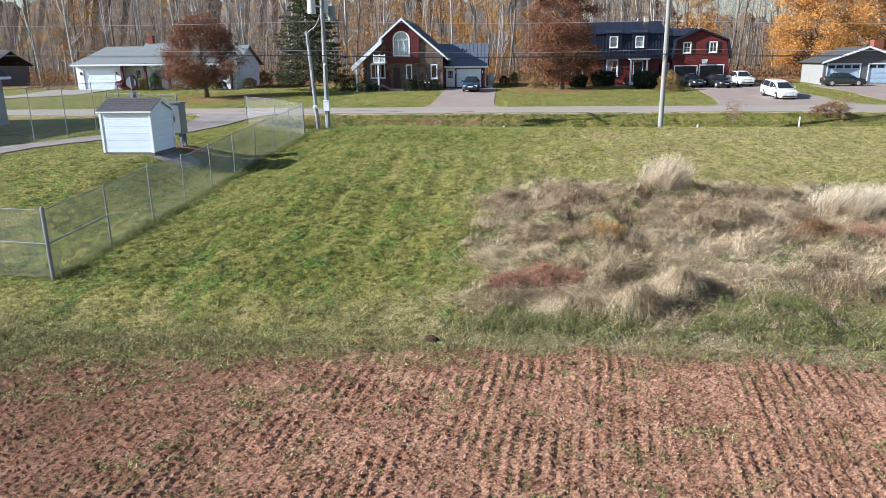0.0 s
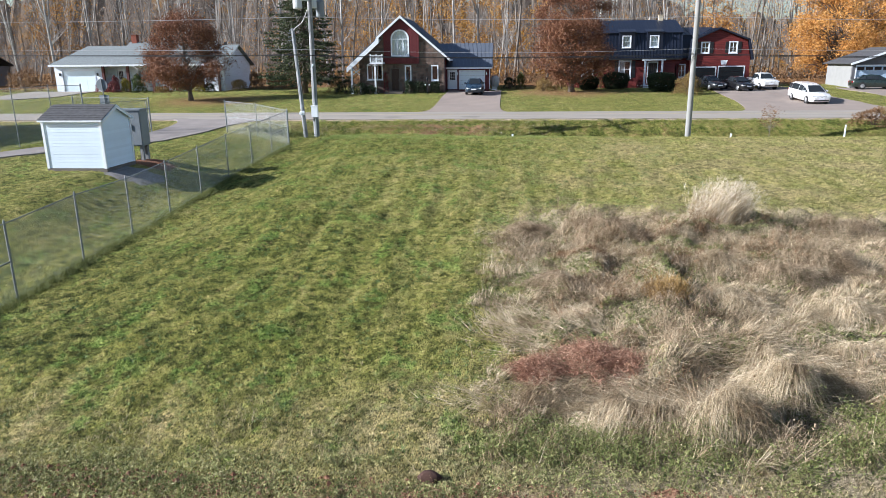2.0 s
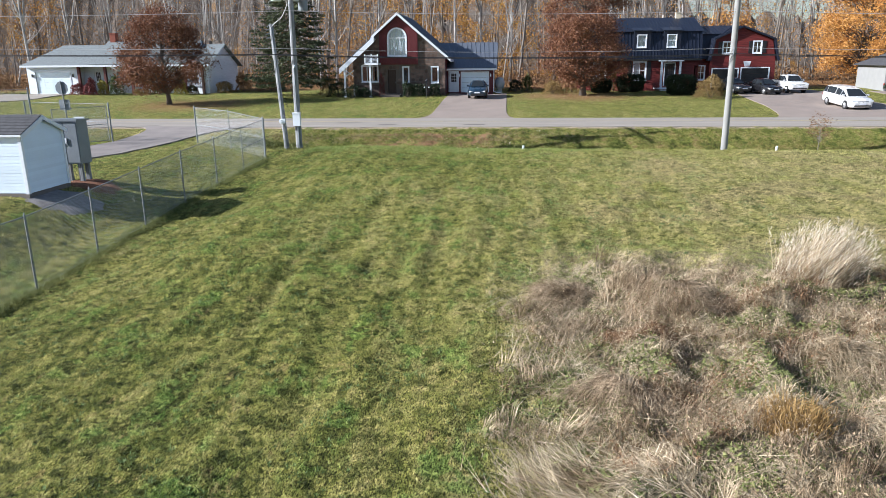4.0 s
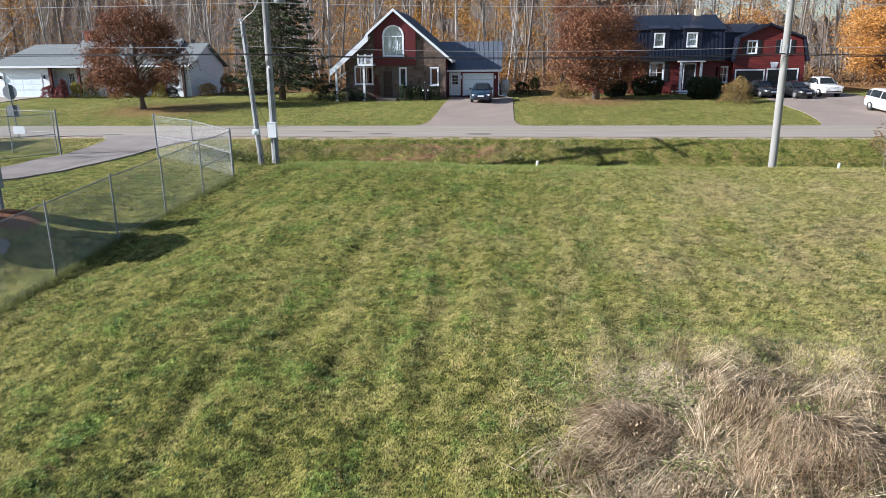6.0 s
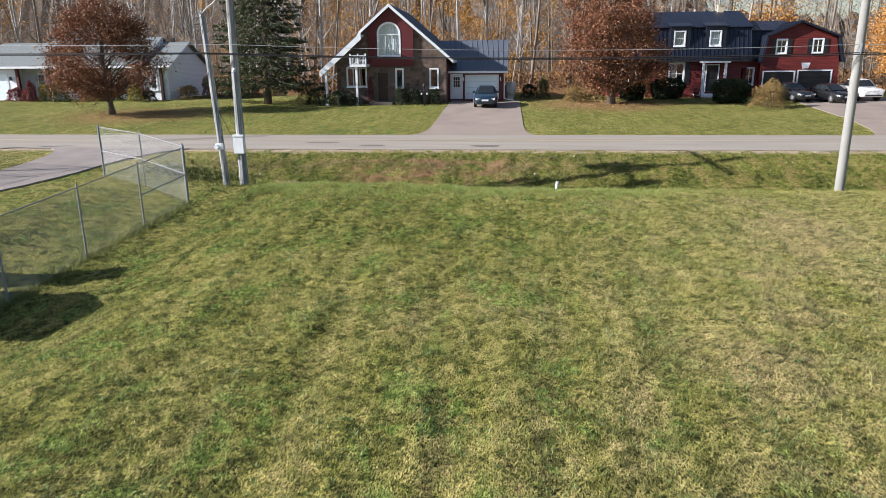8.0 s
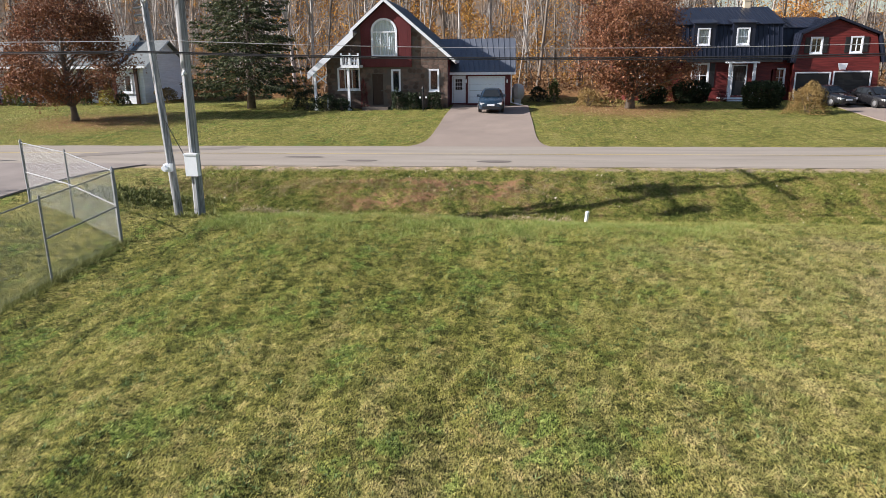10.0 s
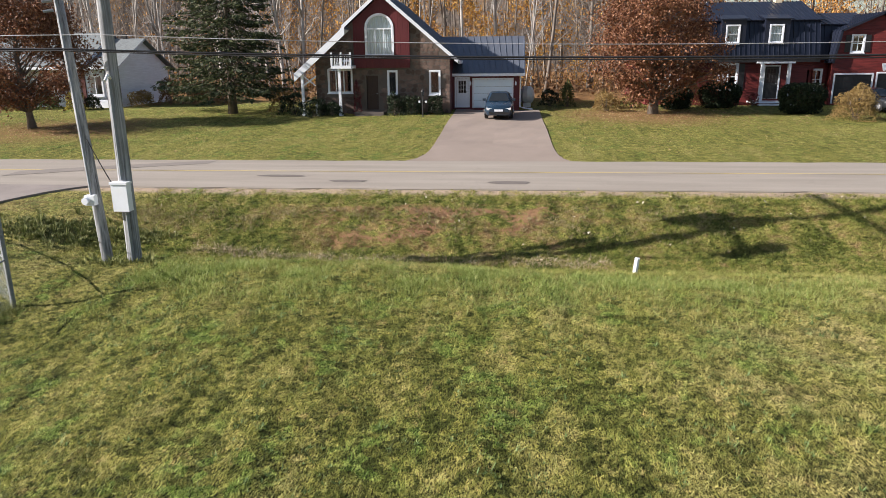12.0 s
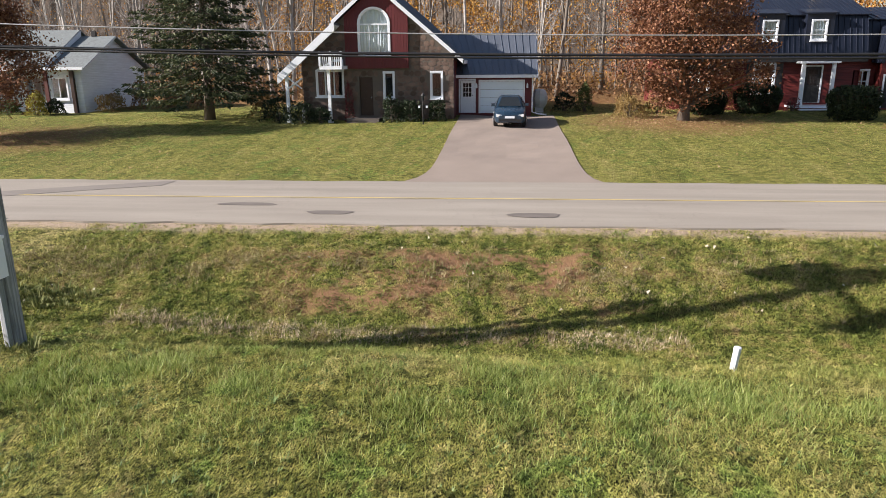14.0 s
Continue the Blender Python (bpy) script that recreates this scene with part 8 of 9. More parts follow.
thatch(8.4, 15.4, 0.8, 0.5, 0.5, 1500, -1.2, M_STRAW, 417, STRAW_MOUND)
thatch(11.0, 17.2, 0.9, 0.45, 0.75, 2000, -1.5, M_RUSSET, 418, "upright stand of rust-brown dead weeds")


def weed_pile(cx, cy, rx, ry, H, seed):
    rs = np.random.RandomState(seed)
    z0 = hz(cx, cy)
    t = thing("dead_weed_pile", (cx, cy, z0), "collapsed pile of dead red-brown weeds", "weeds")
    n = 1500
    a, q = rs.uniform(0, 6.283, n), rs.uniform(0, 1, n) ** 0.6
    q = q * (1 + 0.28 * np.sin(3 * a + seed) + 0.2 * np.sin(7 * a + 2 * seed))
    x, y = cx + rx * q * np.cos(a), cy + ry * q * np.sin(a)
    bump_ = 0.75 + 0.35 * np.sin(x * 3.1 + 1) * np.sin(y * 4.0)
    z = height(x, y) + H * np.clip(1.1 - q, 0.06, 1) * np.clip(bump_ + 0.5 * rough_noise(x, y, 6.0, seed), 0.25, 1.5) * rs.uniform(0.25, 1.0, n) + 0.03
    c = np.stack([x, y, z], -1)
    v, f = leaf_quads(np.repeat(c, 2, 0) + rs.normal(0, 0.05, (2 * n, 3)), 0.34, 0.006, rs, 0, np.repeat(np.stack([np.cos(a), np.sin(a), 0.3 + 0 * a], -1), 2, 0) + rs.normal(0, 0.7, (2 * n, 3)))
    tagged(sheet("stem_mass", v, f, M_RED_WEED, t), kind="stuff")
    c = np.repeat(c, 4, 0) + rs.normal(0, 0.07, (4 * n, 3))
    v, f = leaf_quads(c, 0.04, 0.018, rs)
    tagged(sheet("seed_mass", v, f, M_RED_WEED, t), kind="stuff")


weed_pile(3.05, 12.85, 0.85, 0.7, 0.78, 301)
weed_pile(1.95, 12.55, 0.45, 0.35, 0.30, 302)
weed_pile(12.4, 17.4, 1.7, 0.7, 0.4, 303)

# ---- fences ----


def chain_link(label, posts, tall, braces=(), arm=False):
    """A chain-link fence through post places (x, y): posts with caps, a top rail, wire fabric in every bay."""
    fence = thing("chain_link_fence", (*posts[0], hz(*posts[0])), label, "fence")
    feet = [Vector((x, y, hz(x, y))) for x, y in posts]
    for i, p in enumerate(feet):
        end = i in (0, len(feet) - 1)
        r = 0.042 if end else 0.025
        g = Geo()
        g.tube(p - Vector((0, 0, 0.2)), p + Vector((0, 0, tall + (0.06 if end else 0.03))), r, r, 8)
        g.tube(p + Vector((0, 0, tall + 0.03)), p + Vector((0, 0, tall + 0.10)), r * 1.2, r * 0.4, 8)
        post = part("post", g, M_GALV, fence, smooth=False)
        if arm:
            g = Geo()
            g.tube(p + Vector((0, 0, tall + 0.05)), p + Vector((-0.22, 0, tall + 0.38)), 0.018, 0.014, 5)
            part("barbed_arm", g, M_GALV, post)
    up = Vector((0, 0, 1))
    for i in range(len(feet) - 1):
        a, b = feet[i], feet[i + 1]
        g = Geo()
        g.tube(a + up * tall, b + up * tall, 0.014, 0.014, 6)
        part("top_rail", g, M_GALV, fence)
        if i in braces:
            g = Geo()
            g.tube(a + up * tall * 0.52, b + up * tall * 0.52, 0.019, 0.019, 6)
            part("mid_rail", g, M_GALV, fence)
        g = Geo()
        L = (b - a).length
        w = (b - a) / L
        lo, hi = 0.04, tall - 0.02
        h = hi - lo
        s = -h
        side = Vector((-w.y, w.x, 0)).normalized() * 0.0026
        while s < L:
            for sign in (1, -1):
                s0, s1 = s, s + h
                t0, t1 = max(0.0, -s0 / h), min(1.0, (L - s0) / h)
                if t1 - t0 > 0.02:
                    v0, v1 = (t0, t1) if sign > 0 else (1 - t0, 1 - t1)
                    p = a + w * (s0 + h * t0) + up * (lo + h * v0) + side * sign
                    q = a + w * (s0 + h * t1) + up * (lo + h * v1) + side * sign
                    g.tube(p, q, 0.0014, 0.0014, 3, False)
            s += 0.07
        tagged(part("wire_fabric", g, M_WIRE, fence, tidy=False), kind="stuff")
    return fence


main = [(-9.97 - 0.72 * ease(k / 9, 0, 0.62), 12.84 + 2.922 * k) for k in range(10)]
chain_link("galvanised chain-link fence along the mown lot", main, 1.86, (0, 8))
chain_link("chain-link fence closing the compound to the field", [(-9.97 - 0.02 - 3.0 * k, 12.84) for k in range(6)], 1.86, (0,))
chain_link("short chain-link return beside the track", [(-10.72, 39.16), (-13.1, 40.9), (-15.6, 42.55)], 1.9, (0, 1))
chain_link("tall chain-link fence behind the shed", [(-23.5, 26.0 + 2.95 * k) for k in range(6)], 2.95)
chain_link("chain-link fence beside the open gate", [(-26.6, 44.6), (-23.7, 43.9), (-20.75, 43.2)], 2.05, (0, 1))

gate = thing("fence_gate", (-20.75, 43.2, hz(-20.75, 43.2)), "open chain-link gate leaf with a small white notice", "gate")
gz = hz(-20.75, 43.2)
g = Geo()
ga, gb2 = Vector((-20.85, 43.1, gz)), Vector((-22.3, 40.6, gz))
for k in (0.12, 1.0, 1.95):
    g.tube(ga + Vector((0, 0, k)), gb2 + Vector((0, 0, k)), 0.02, 0.02, 6)
for p in (ga, gb2):
    g.tube(p + Vector((0, 0, 0.1)), p + Vector((0, 0, 1.97)), 0.024, 0.024, 6)
part("gate_frame", g, M_GALV, gate)
g = Geo()
w = (gb2 - ga)
for k in np.arange(-0.65, 1.0, 0.026):
    for sgn in (1, -1):
        t0, t1 = max(0.0, k), min(1.0, k + 0.64)
        if t1 - t0 > 0.03:
            z0_, z1_ = 0.12 + (t0 - k) / 0.64 * 1.83, 0.12 + (t1 - k) / 0.64 * 1.83
            if sgn < 0:
                z0_, z1_ = 2.07 - z0_, 2.07 - z1_
            g.tube(ga + w * t0 + Vector((0, 0, z0_)), ga + w * t1 + Vector((0, 0, z1_)), 0.0017, 0.0017, 3, False)
tagged(part("wire_fabric", g, M_WIRE, gate, tidy=False), kind="stuff")
g = Geo()
c = ga.lerp(gb2, 0.5)
g.box(c.x - 0.28, c.y - 0.16, gz + 1.15, c.x + 0.28, c.y - 0.14, gz + 1.5)
part("notice", g, M_WHITE, gate, "small blank white notice")

# ---- shed ----


def shed():
    x0, x1, y0, y1 = -16.92, -14.45, 27.4, 29.55
    b, e, r = -0.12, 1.78, 2.28
    s = thing("garden_shed", ((x0 + x1) / 2, (y0 + y1) / 2, b), "white vinyl-sided shed with dark shingle roof on gravel", "shed")
    ym = (y0 + y1) / 2
    g = Geo()
    g.box(x0 + 0.02, y0 + 0.02, b, x1 - 0.02, y1 - 0.02, e)
    for x in (x0 + 0.02, x1 - 0.12):
        g.prism([(y0 + 0.02, e), (y1 - 0.02, e), (ym, r - 0.06)], "x", x, x + 0.1)
    body = part("body", g, M_VINYL, s)
    g = Geo()
    g.box(x0 - 0.02, y0 - 0.02, b - 0.14, x1 + 0.02, y1 + 0.02, b + 0.01)
    part("sill_beam", g, M_PATCH, s, "dark sill beam")
    n = 17
    h = (e - b - 0.06) / n
    front = Geo()
    front.add([(x0 + 0.09, y0 + 0.018, b + 0.03), (x1 - 0.09, y0 + 0.018, b + 0.03), (x1 - 0.09, y0 + 0.018, b + 0.03 + h), (x0 + 0.09, y0 + 0.018, b + 0.03 + h),
               (x0 + 0.09, y0 + 0.002, b + 0.03), (x1 - 0.09, y0 + 0.002, b + 0.03), (x1 - 0.09, y0 + 0.008, b + 0.03 + h), (x0 + 0.09, y0 + 0.008, b + 0.03 + h)],
              [(0, 3, 2, 1), (4, 5, 6, 7), (0, 1, 5, 4), (1, 2, 6, 5), (2, 3, 7, 6), (3, 0, 4, 7)])
    first = part("siding_board", front, M_VINYL, body)
    for k in range(1, n):
        ob = bpy.data.objects.new("siding_board", first.data)
        scene.collection.objects.link(ob)
        ob.parent = body
        ob.location = (0, 0, k * h)
    for k in range(n + 3):
        z = b + 0.03 + k * h
        ya, yb = y0 + 0.09, y1 - 0.09
        if z + h > e:
            cut = (z + h * 0.6 - e) / (r - e) * (y1 - y0) / 2
            ya, yb = ya + cut, yb - cut
        if yb - ya < 0.2:
            break
        g = Geo()
        g.add([(x1 - 0.018, ya, z), (x1 - 0.018, yb, z), (x1 - 0.018, yb, z + h), (x1 - 0.018, ya, z + h), (x1 + 0.012, ya, z), (x1 + 0.012, yb, z), (x1 - 0.008, yb, z + h), (x1 - 0.008, ya, z + h)],
              [(0, 3, 2, 1), (4, 5, 6, 7), (0, 1, 5, 4), (1, 2, 6, 5), (2, 3, 7, 6), (3, 0, 4, 7)])
        part("siding_board", g, M_VINYL, body)
    for x in (x0 - 0.012, x1 - 0.09):
        g = Geo()
        g.box(x, y0 - 0.022, b, x + 0.102, y0 + 0.016, e)
        part("corner_board", g, M_WHITE, s)
    g = Geo()
    g.box(x1 - 0.02, y0 - 0.02, b, x1 + 0.024, y0 + 0.08, e)
    part("corner_board", g, M_WHITE, s)
    g = Geo()
    g.box(x1 - 0.02, y1 - 0.08, b, x1 + 0.024, y1 + 0.02, e)
    part("corner_board", g, M_WHITE, s)
    ov = 0.10
    of = 0.08
    sl = (r - e) / (ym - y0)
    seamed_slope(s, "roof", (x0 - ov, y0 - of, e - sl * of + 0.05), (x1 + ov, y0 - of, e - sl * of + 0.05), (x1 + ov, ym, r + 0.05), (x0 - ov, ym, r + 0.05), M_SHINGLE_D, rib=0)
    seamed_slope(s, "roof", (x1 + ov, y1 + ov, e - sl * ov + 0.05), (x0 - ov, y1 + ov, e - sl * ov + 0.05), (x0 - ov, ym, r + 0.05), (x1 + ov, ym, r + 0.05), M_SHINGLE_D, rib=0)
    for k in range(7):
        t0 = k / 7
        g = Geo()
        ya, za = y0 - of + (ym - y0 + of) * t0, e - sl * of + 0.055 + (r - e + sl * of) * t0
        dy = (ym - y0 + of) / 7
        g.add([(x0 - ov, ya - 0.01, za), (x1 + ov, ya - 0.01, za), (x1 + ov, ya + dy, za + dy * sl), (x0 - ov, ya + dy, za + dy * sl), (x0 - ov, ya - 0.01, za + 0.018), (x1 + ov, ya - 0.01, za + 0.018), (x1 + ov, ya + dy, za + dy * sl + 0.004), (x0 - ov, ya + dy, za + dy * sl + 0.004)],
              [(0, 3, 2, 1), (4, 5, 6, 7), (0, 1, 5, 4), (1, 2, 6, 5), (2, 3, 7, 6), (3, 0, 4, 7)])
        part("shingle_course", g, M_SHINGLE_D, s)
    g = Geo()
    g.box(x0 - ov, y0 - of - 0.025, e - sl * of - 0.02, x1 + ov, y0 - of, e - sl * of + 0.045)
    part("fascia", g, M_WHITE, s)
    g = Geo()
    zz = e - sl * ov
    g.prism([(y0 - of, e - sl * of - 0.1), (ym, r - 0.1), (y1 + ov, zz - 0.1), (y1 + ov, zz + 0.04), (ym, r + 0.04), (y0 - of, e - sl * of + 0.04)], "x", x1 + ov, x1 + ov + 0.025)
    part("fascia", g, M_WHITE, s)
    return s


shed()

cab = thing("electrical_cabinet", (-14.95, 30.75, -0.25), "grey steel electrical cabinet on wooden legs", "cabinet")
g = Geo()
g.box(-15.45, 30.4, 0.42, -14.45, 31.05, 1.95)
g.prism([(30.33, 1.95), (31.12, 1.95), (31.12, 2.0), (30.33, 2.03)], "x", -15.52, -14.38)
body = part("body", g, M_CABINET, cab)
for a, b in ((-15.42, -14.97), (-14.93, -14.48)):
    g = Geo()
    g.box(a, 30.375, 0.47, b, 30.402, 1.9)
    d = part("door", g, M_CABINET, cab)
    g = Geo()
    hx = b - 0.06 if b < -14.9 else a + 0.06
    g.box(hx - 0.02, 30.34, 1.1, hx + 0.02, 30.378, 1.35)
    part("handle", g, M_GALV, d, "steel handle")
g = Geo()
g.box(-15.05, 30.36, 1.15, -14.85, 30.374, 1.35)
part("notice", g, M_WHITE, cab, "small worn white notice")
for x, y in ((-15.3, 30.55), (-14.6, 30.55), (-15.3, 30.95), (-14.6, 30.95)):
    g = Geo()
    g.box(x - 0.07, y - 0.07, -0.45, x + 0.07, y + 0.07, 0.42)
    part("leg", g, M_POLE, cab)

pipe = thing("standpipe", (-17.6, 31.2, hz(-17.6, 31.2)), "thin white standpipe behind the shed", "pipe")
g = Geo()
zp = hz(-17.6, 31.2)
g.tube((-17.6, 31.2, zp - 0.2), (-17.75, 31.2, zp + 1.25), 0.05, 0.05, 8)
part("tube", g, M_WHITE, pipe)

# ---- utility poles and lines ----


def pole(foot, top, r0, r1, mat, label):
    t = thing("utility_pole", foot, label, "pole", "utility poles along the road")
    g = Geo()
    a, b = Vector(foot), Vector(top)
    pts = [a.lerp(b, k) for k in (-0.03, 0.0, 0.25, 0.5, 0.75, 1.0)]
    g.run(pts, [r0, r0, r0 + (r1 - r0) * 0.25, r0 + (r1 - r0) * 0.5, r0 + (r1 - r0) * 0.75, r1], 12)
    part("shaft", g, mat, t, smooth=True)
    return t


zb = hz(-9.97, 42.0)
pole_a = pole((-9.97, 42.0, zb), (-9.97, 42.15, 10.4), 0.165, 0.115, M_POLE, "weathered wooden pole carrying three transformers and a white box")
g = Geo()
g.box(-10.12, 41.64, 0.70, -9.75, 41.84, 1.34)
g.box(-10.14, 41.62, 1.32, -9.73, 41.86, 1.37)
part("meter_box", g, M_WHITE, pole_a, "white steel meter box")
g = Geo()
g.tube((-9.92, 41.80, 1.4), (-9.94, 41.86, 3.7), 0.035, 0.035, 8)
part("conduit", g, M_CABINET, pole_a, "grey conduit")
g = Geo()
g.tube((-9.90, 41.80, 0.62), (-9.90, 41.80, zb - 0.1), 0.04, 0.04, 8)
part("conduit", g, M_CABINET, pole_a, "grey conduit")
for dx, dy, r, z0, z1, m in ((-0.36, -1.20, 0.26, 6.75, 7.75, M_CAN), (0.08, 0.30, 0.25, 6.85, 7.85, M_CAN), (0.40, 0.75, 0.25, 6.4, 7.3, M_CABINET)):
    g = Geo()
    c = (-9.97 + dx, 42.1 + dy)
    prof = [(0.0, z0), (r * 0.92, z0), (r, z0 + 0.06), (r, z1 - 0.12), (r * 1.05, z1 - 0.1), (r * 1.05, z1 - 0.04), (r * 0.7, z1 + 0.03), (0.0, z1 + 0.05)]
    rows = [[(c[0] + q * math.cos(a), c[1] + q * math.sin(a), z) for a in np.linspace(0, 6.2832, 15)] for q, z in prof]
    g.grid(rows)
    g.tube((c[0], c[1], (z0 + z1) / 2), (-9.97, 42.1, (z0 + z1) / 2), 0.05, 0.05, 6)
    can = part("transformer", g, m, pole_a, "pale steel transformer can")
    for k in range(2):
        g = Geo()
        a = 1.0 + 2.4 * k
        bx, by = c[0] + r * 0.45 * math.cos(a), c[1] + r * 0.45 * math.sin(a)
        g.tube((bx, by, z1), (bx, by, z1 + 0.2), 0.05, 0.03, 7)
        g.tube((bx, by, z1 + 0.2), (bx, by, z1 + 0.26), 0.02, 0.02, 6)
        part("bushing", g, M_CABINET, can)
g = Geo()
g.box(-10.03, 40.75, 9.35, -9.91, 43.75, 9.48)
part("crossarm", g, M_POLE, pole_a)
for y in (40.85, 42.5, 43.65):
    part("insulator", Geo().tube((-9.97, y, 9.48), (-9.97, y, 9.7), 0.035, 0.05, 7), M_CABINET, pole_a)
g = Geo()
g.run([(-9.9, 41.85, 3.65), (-9.86, 41.7, 3.72), (-9.9, 41.62, 3.6)], [0.03, 0.04, 0.03], 6)
part("cable_end", g, M_WHITE, pole_a, "white cable bracket")

zb = hz(-10.62, 41.95)
pole_b = pole((-10.62, 41.95, zb), (-11.12, 42.25, 5.75), 0.13, 0.095, M_POLE, "short leaning wooden pole with a service mast")
g = Geo()
g.box(-10.83, 41.70, 0.82, -10.60, 41.86, 1.05)
g.tube((-10.78, 41.72, 0.93), (-10.78, 41.62, 0.93), 0.09, 0.08, 10)
part("meter", g, M_WHITE, pole_b, "round white meter")
g = Geo()
g.run([(-10.70, 41.80, 1.05), (-10.86, 41.93, 3.4), (-11.06, 42.08, 5.6), (-11.1, 41.98, 5.75), (-11.2, 41.9, 5.6)], [0.028] * 5, 7)
part("conduit", g, M_CABINET, pole_b, "grey conduit")
for z in (5.5, 5.3, 5.1):
    part("insulator", Geo().tube((-11.15, 42.1, z), (-11.33, 42.0, z - 0.03), 0.04, 0.03, 6), M_CABINET, pole_b)
for post in (pole_a, pole_b):
    post.location.y += 0.35
zb = hz(12.03, 43.4)
pole_c = pole((12.03, 43.4, zb), (12.0, 43.4, 10.6), 0.165, 0.125, M_POLE_PALE, "tall pale grey wooden pole on the ditch bank")
g = Geo()
g.tube((12.0, 43.25, 3.95), (12.0, 43.2, 4.4), 0.05, 0.05, 6)
part("cable_clamp", g, M_CABINET, pole_c)


def cable(name, pts, sag, r, mat, label):
    """A line hung from point to point."""
    g = Geo()
    path = []
    for k in range(len(pts) - 1):
        a, b = Vector(pts[k]), Vector(pts[k + 1])
        for i in range(17 if k == len(pts) - 2 else 16):
            s = i / 16
            p = a.lerp(b, s)
            p.z -= 4 * sag[k] * s * (1 - s)
            path.append(p)
    g.run(path, [r] * len(path), 5)
    return tagged(part(name, g, mat, smooth=True, tidy=False), label, "cable")


cable("overhead_cable", [(-60, 39.6, 5.4), (-11.0, 42.1, 4.28), (12.0, 43.22, 4.08), (60, 45.6, 4.3)], (0.28, 0.18, 0.45), 0.022, M_CABLE, "thick black telephone cable between the poles")
cable("overhead_cable", [(-60, 39.55, 5.25), (-11.0, 42.06, 4.245), (12.0, 43.18, 4.025), (60, 45.6, 4.2)], (0.28, 0.18, 0.45), 0.015, M_CABLE, "black telephone cable between the poles")
cable("overhead_line", [(-60, 39.8, 5.9), (-10.0, 42.0, 4.56), (12.0, 43.24, 4.36), (60, 45.6, 4.6)], (0.35, 0.20, 0.4), 0.009, M_CABLE_GREY, "thin grey overhead line")
cable("overhead_line", [(-60, 39.8, 7.3), (-10.0, 42.0, 6.35), (12.0, 43.3, 6.1), (60, 45.6, 6.2)], (0.45, 0.16, 0.5), 0.012, M_CABLE_GREY, "bare grey power line")
cable("overhead_line", [(-60, 39.8, 10.6), (-9.97, 42.85, 9.72), (12.0, 43.4, 10.3), (60, 45.6, 10.2)], (0.5, 0.3, 0.5), 0.009, M_CABLE_GREY, "high bare power line")
cable("service_loop", [(-11.15, 42.45, 5.5), (-10.6, 42.35, 5.95), (-10.1, 42.3, 6.75)], (-0.05, 0.12), 0.022, M_CABLE_GREY, "grey service cable looped between the poles")
cable("guy_wire", [(-10.75, 42.35, 2.3), (-10.05, 42.25, 0.95)], (0.04,), 0.012, M_CABLE, "short black cable from pole to pole")

# ---- small things on the verge ----


def marker(x, y, h, r, lean, label):
    z = hz(x, y)
    t = thing("marker_pipe", (x, y, z), label, "marker")
    g = Geo()
    g.tube((x, y, z - 0.15), (x + lean, y, z + h), r, r, 10)
    g.tube((x + lean, y, z + h), (x + lean * 1.05, y, z + h + 0.03), r * 1.12, r * 1.0, 10)
    part("tube", g, M_WHITE, t)


marker(1.72, 42.6, 0.36, 0.055, 0.05, "short white plastic pipe in the ditch grass")
marker(20.3, 42.2, 0.75, 0.045, 0.0, "white marker post on the verge")
marker(13.8, 41.2, 0.22, 0.05, 0.02, "low white plastic pipe in the grass")

sign = thing("road_sign", (-26.6, 48.4, hz(-26.6, 48.4)), "grey back of a tall road sign on a steel post", "sign")
g = Geo()
z = hz(-26.6, 48.4)
g.tube((-26.6, 48.4, z - 0.2), (-26.75, 48.4, 2.9), 0.035, 0.035, 8)
part("post", g, M_GALV, sign)
g = Geo()
g.box(-27.05, 48.43, 1.1, -26.35, 48.46, 1.75)
g.prism([(-26.75 + 0.42 * math.cos(0.3927 + 0.7854 * k), 2.45 + 0.42 * math.sin(0.3927 + 0.7854 * k)) for k in range(8)], "y", 48.43, 48.46)
part("plates", g, M_CABINET, sign)

lamp = thing("lamp_post", (-6.25, 69.3, hz(-6.25, 69.3)), "black garden lamp post on the front lawn", "lamp")
z = hz(-6.25, 69.3)
g = Geo()
g.tube((-6.25, 69.3, z - 0.1), (-6.25, 69.3, z + 1.25), 0.035, 0.03, 8)
g.box(-6.45, 69.28, z + 0.98, -6.05, 69.32, z + 1.02)
part("post", g, M_BLACK, lamp)
g = Geo()
g.tube((-6.25, 69.3, z + 1.25), (-6.25, 69.3, z + 1.5), 0.07, 0.10, 6)
part("lantern", g, M_GLASS_DARK, lamp)
g = Geo()
g.tube((-6.25, 69.3, z + 1.5), (-6.25, 69.3, z + 1.64), 0.13, 0.02, 6)
part("cap", g, M_BLACK, lamp)
for sx in (-0.2, 0.2):
    g = Geo()
    g.box(-6.25 + sx - 0.05, 69.27, z + 0.86, -6.25 + sx + 0.05, 69.33, z + 0.98)
    part("hanging_plate", g, M_WHITE, lamp)

clod = thing("soil_clod", (0.36, 9.8, hz(0.36, 9.8)), "dark lump of turned earth at the field edge", "clod")
g = Geo()
r = random.Random(9)
rows = []
for k in range(6):
    th = math.pi / 2 * k / 5
    rows.append([(0.36 + 0.17 * math.cos(th) * math.cos(a) * (1 + 0.18 * math.sin(3 * a + k)), 9.8 + 0.12 * math.cos(th) * math.sin(a) * (1 + 0.2 * math.cos(2 * a)), hz(0.36, 9.8) + 0.02 + 0.14 * math.sin(th)) for a in np.linspace(0, 6.2832, 12)])
g.grid(rows)
part("lump", g, surface("dark_wet_soil", (0.06, 0.03, 0.022), 0.9, 8, 0.3, 40, 0.6), clod)

# ---- cars ----


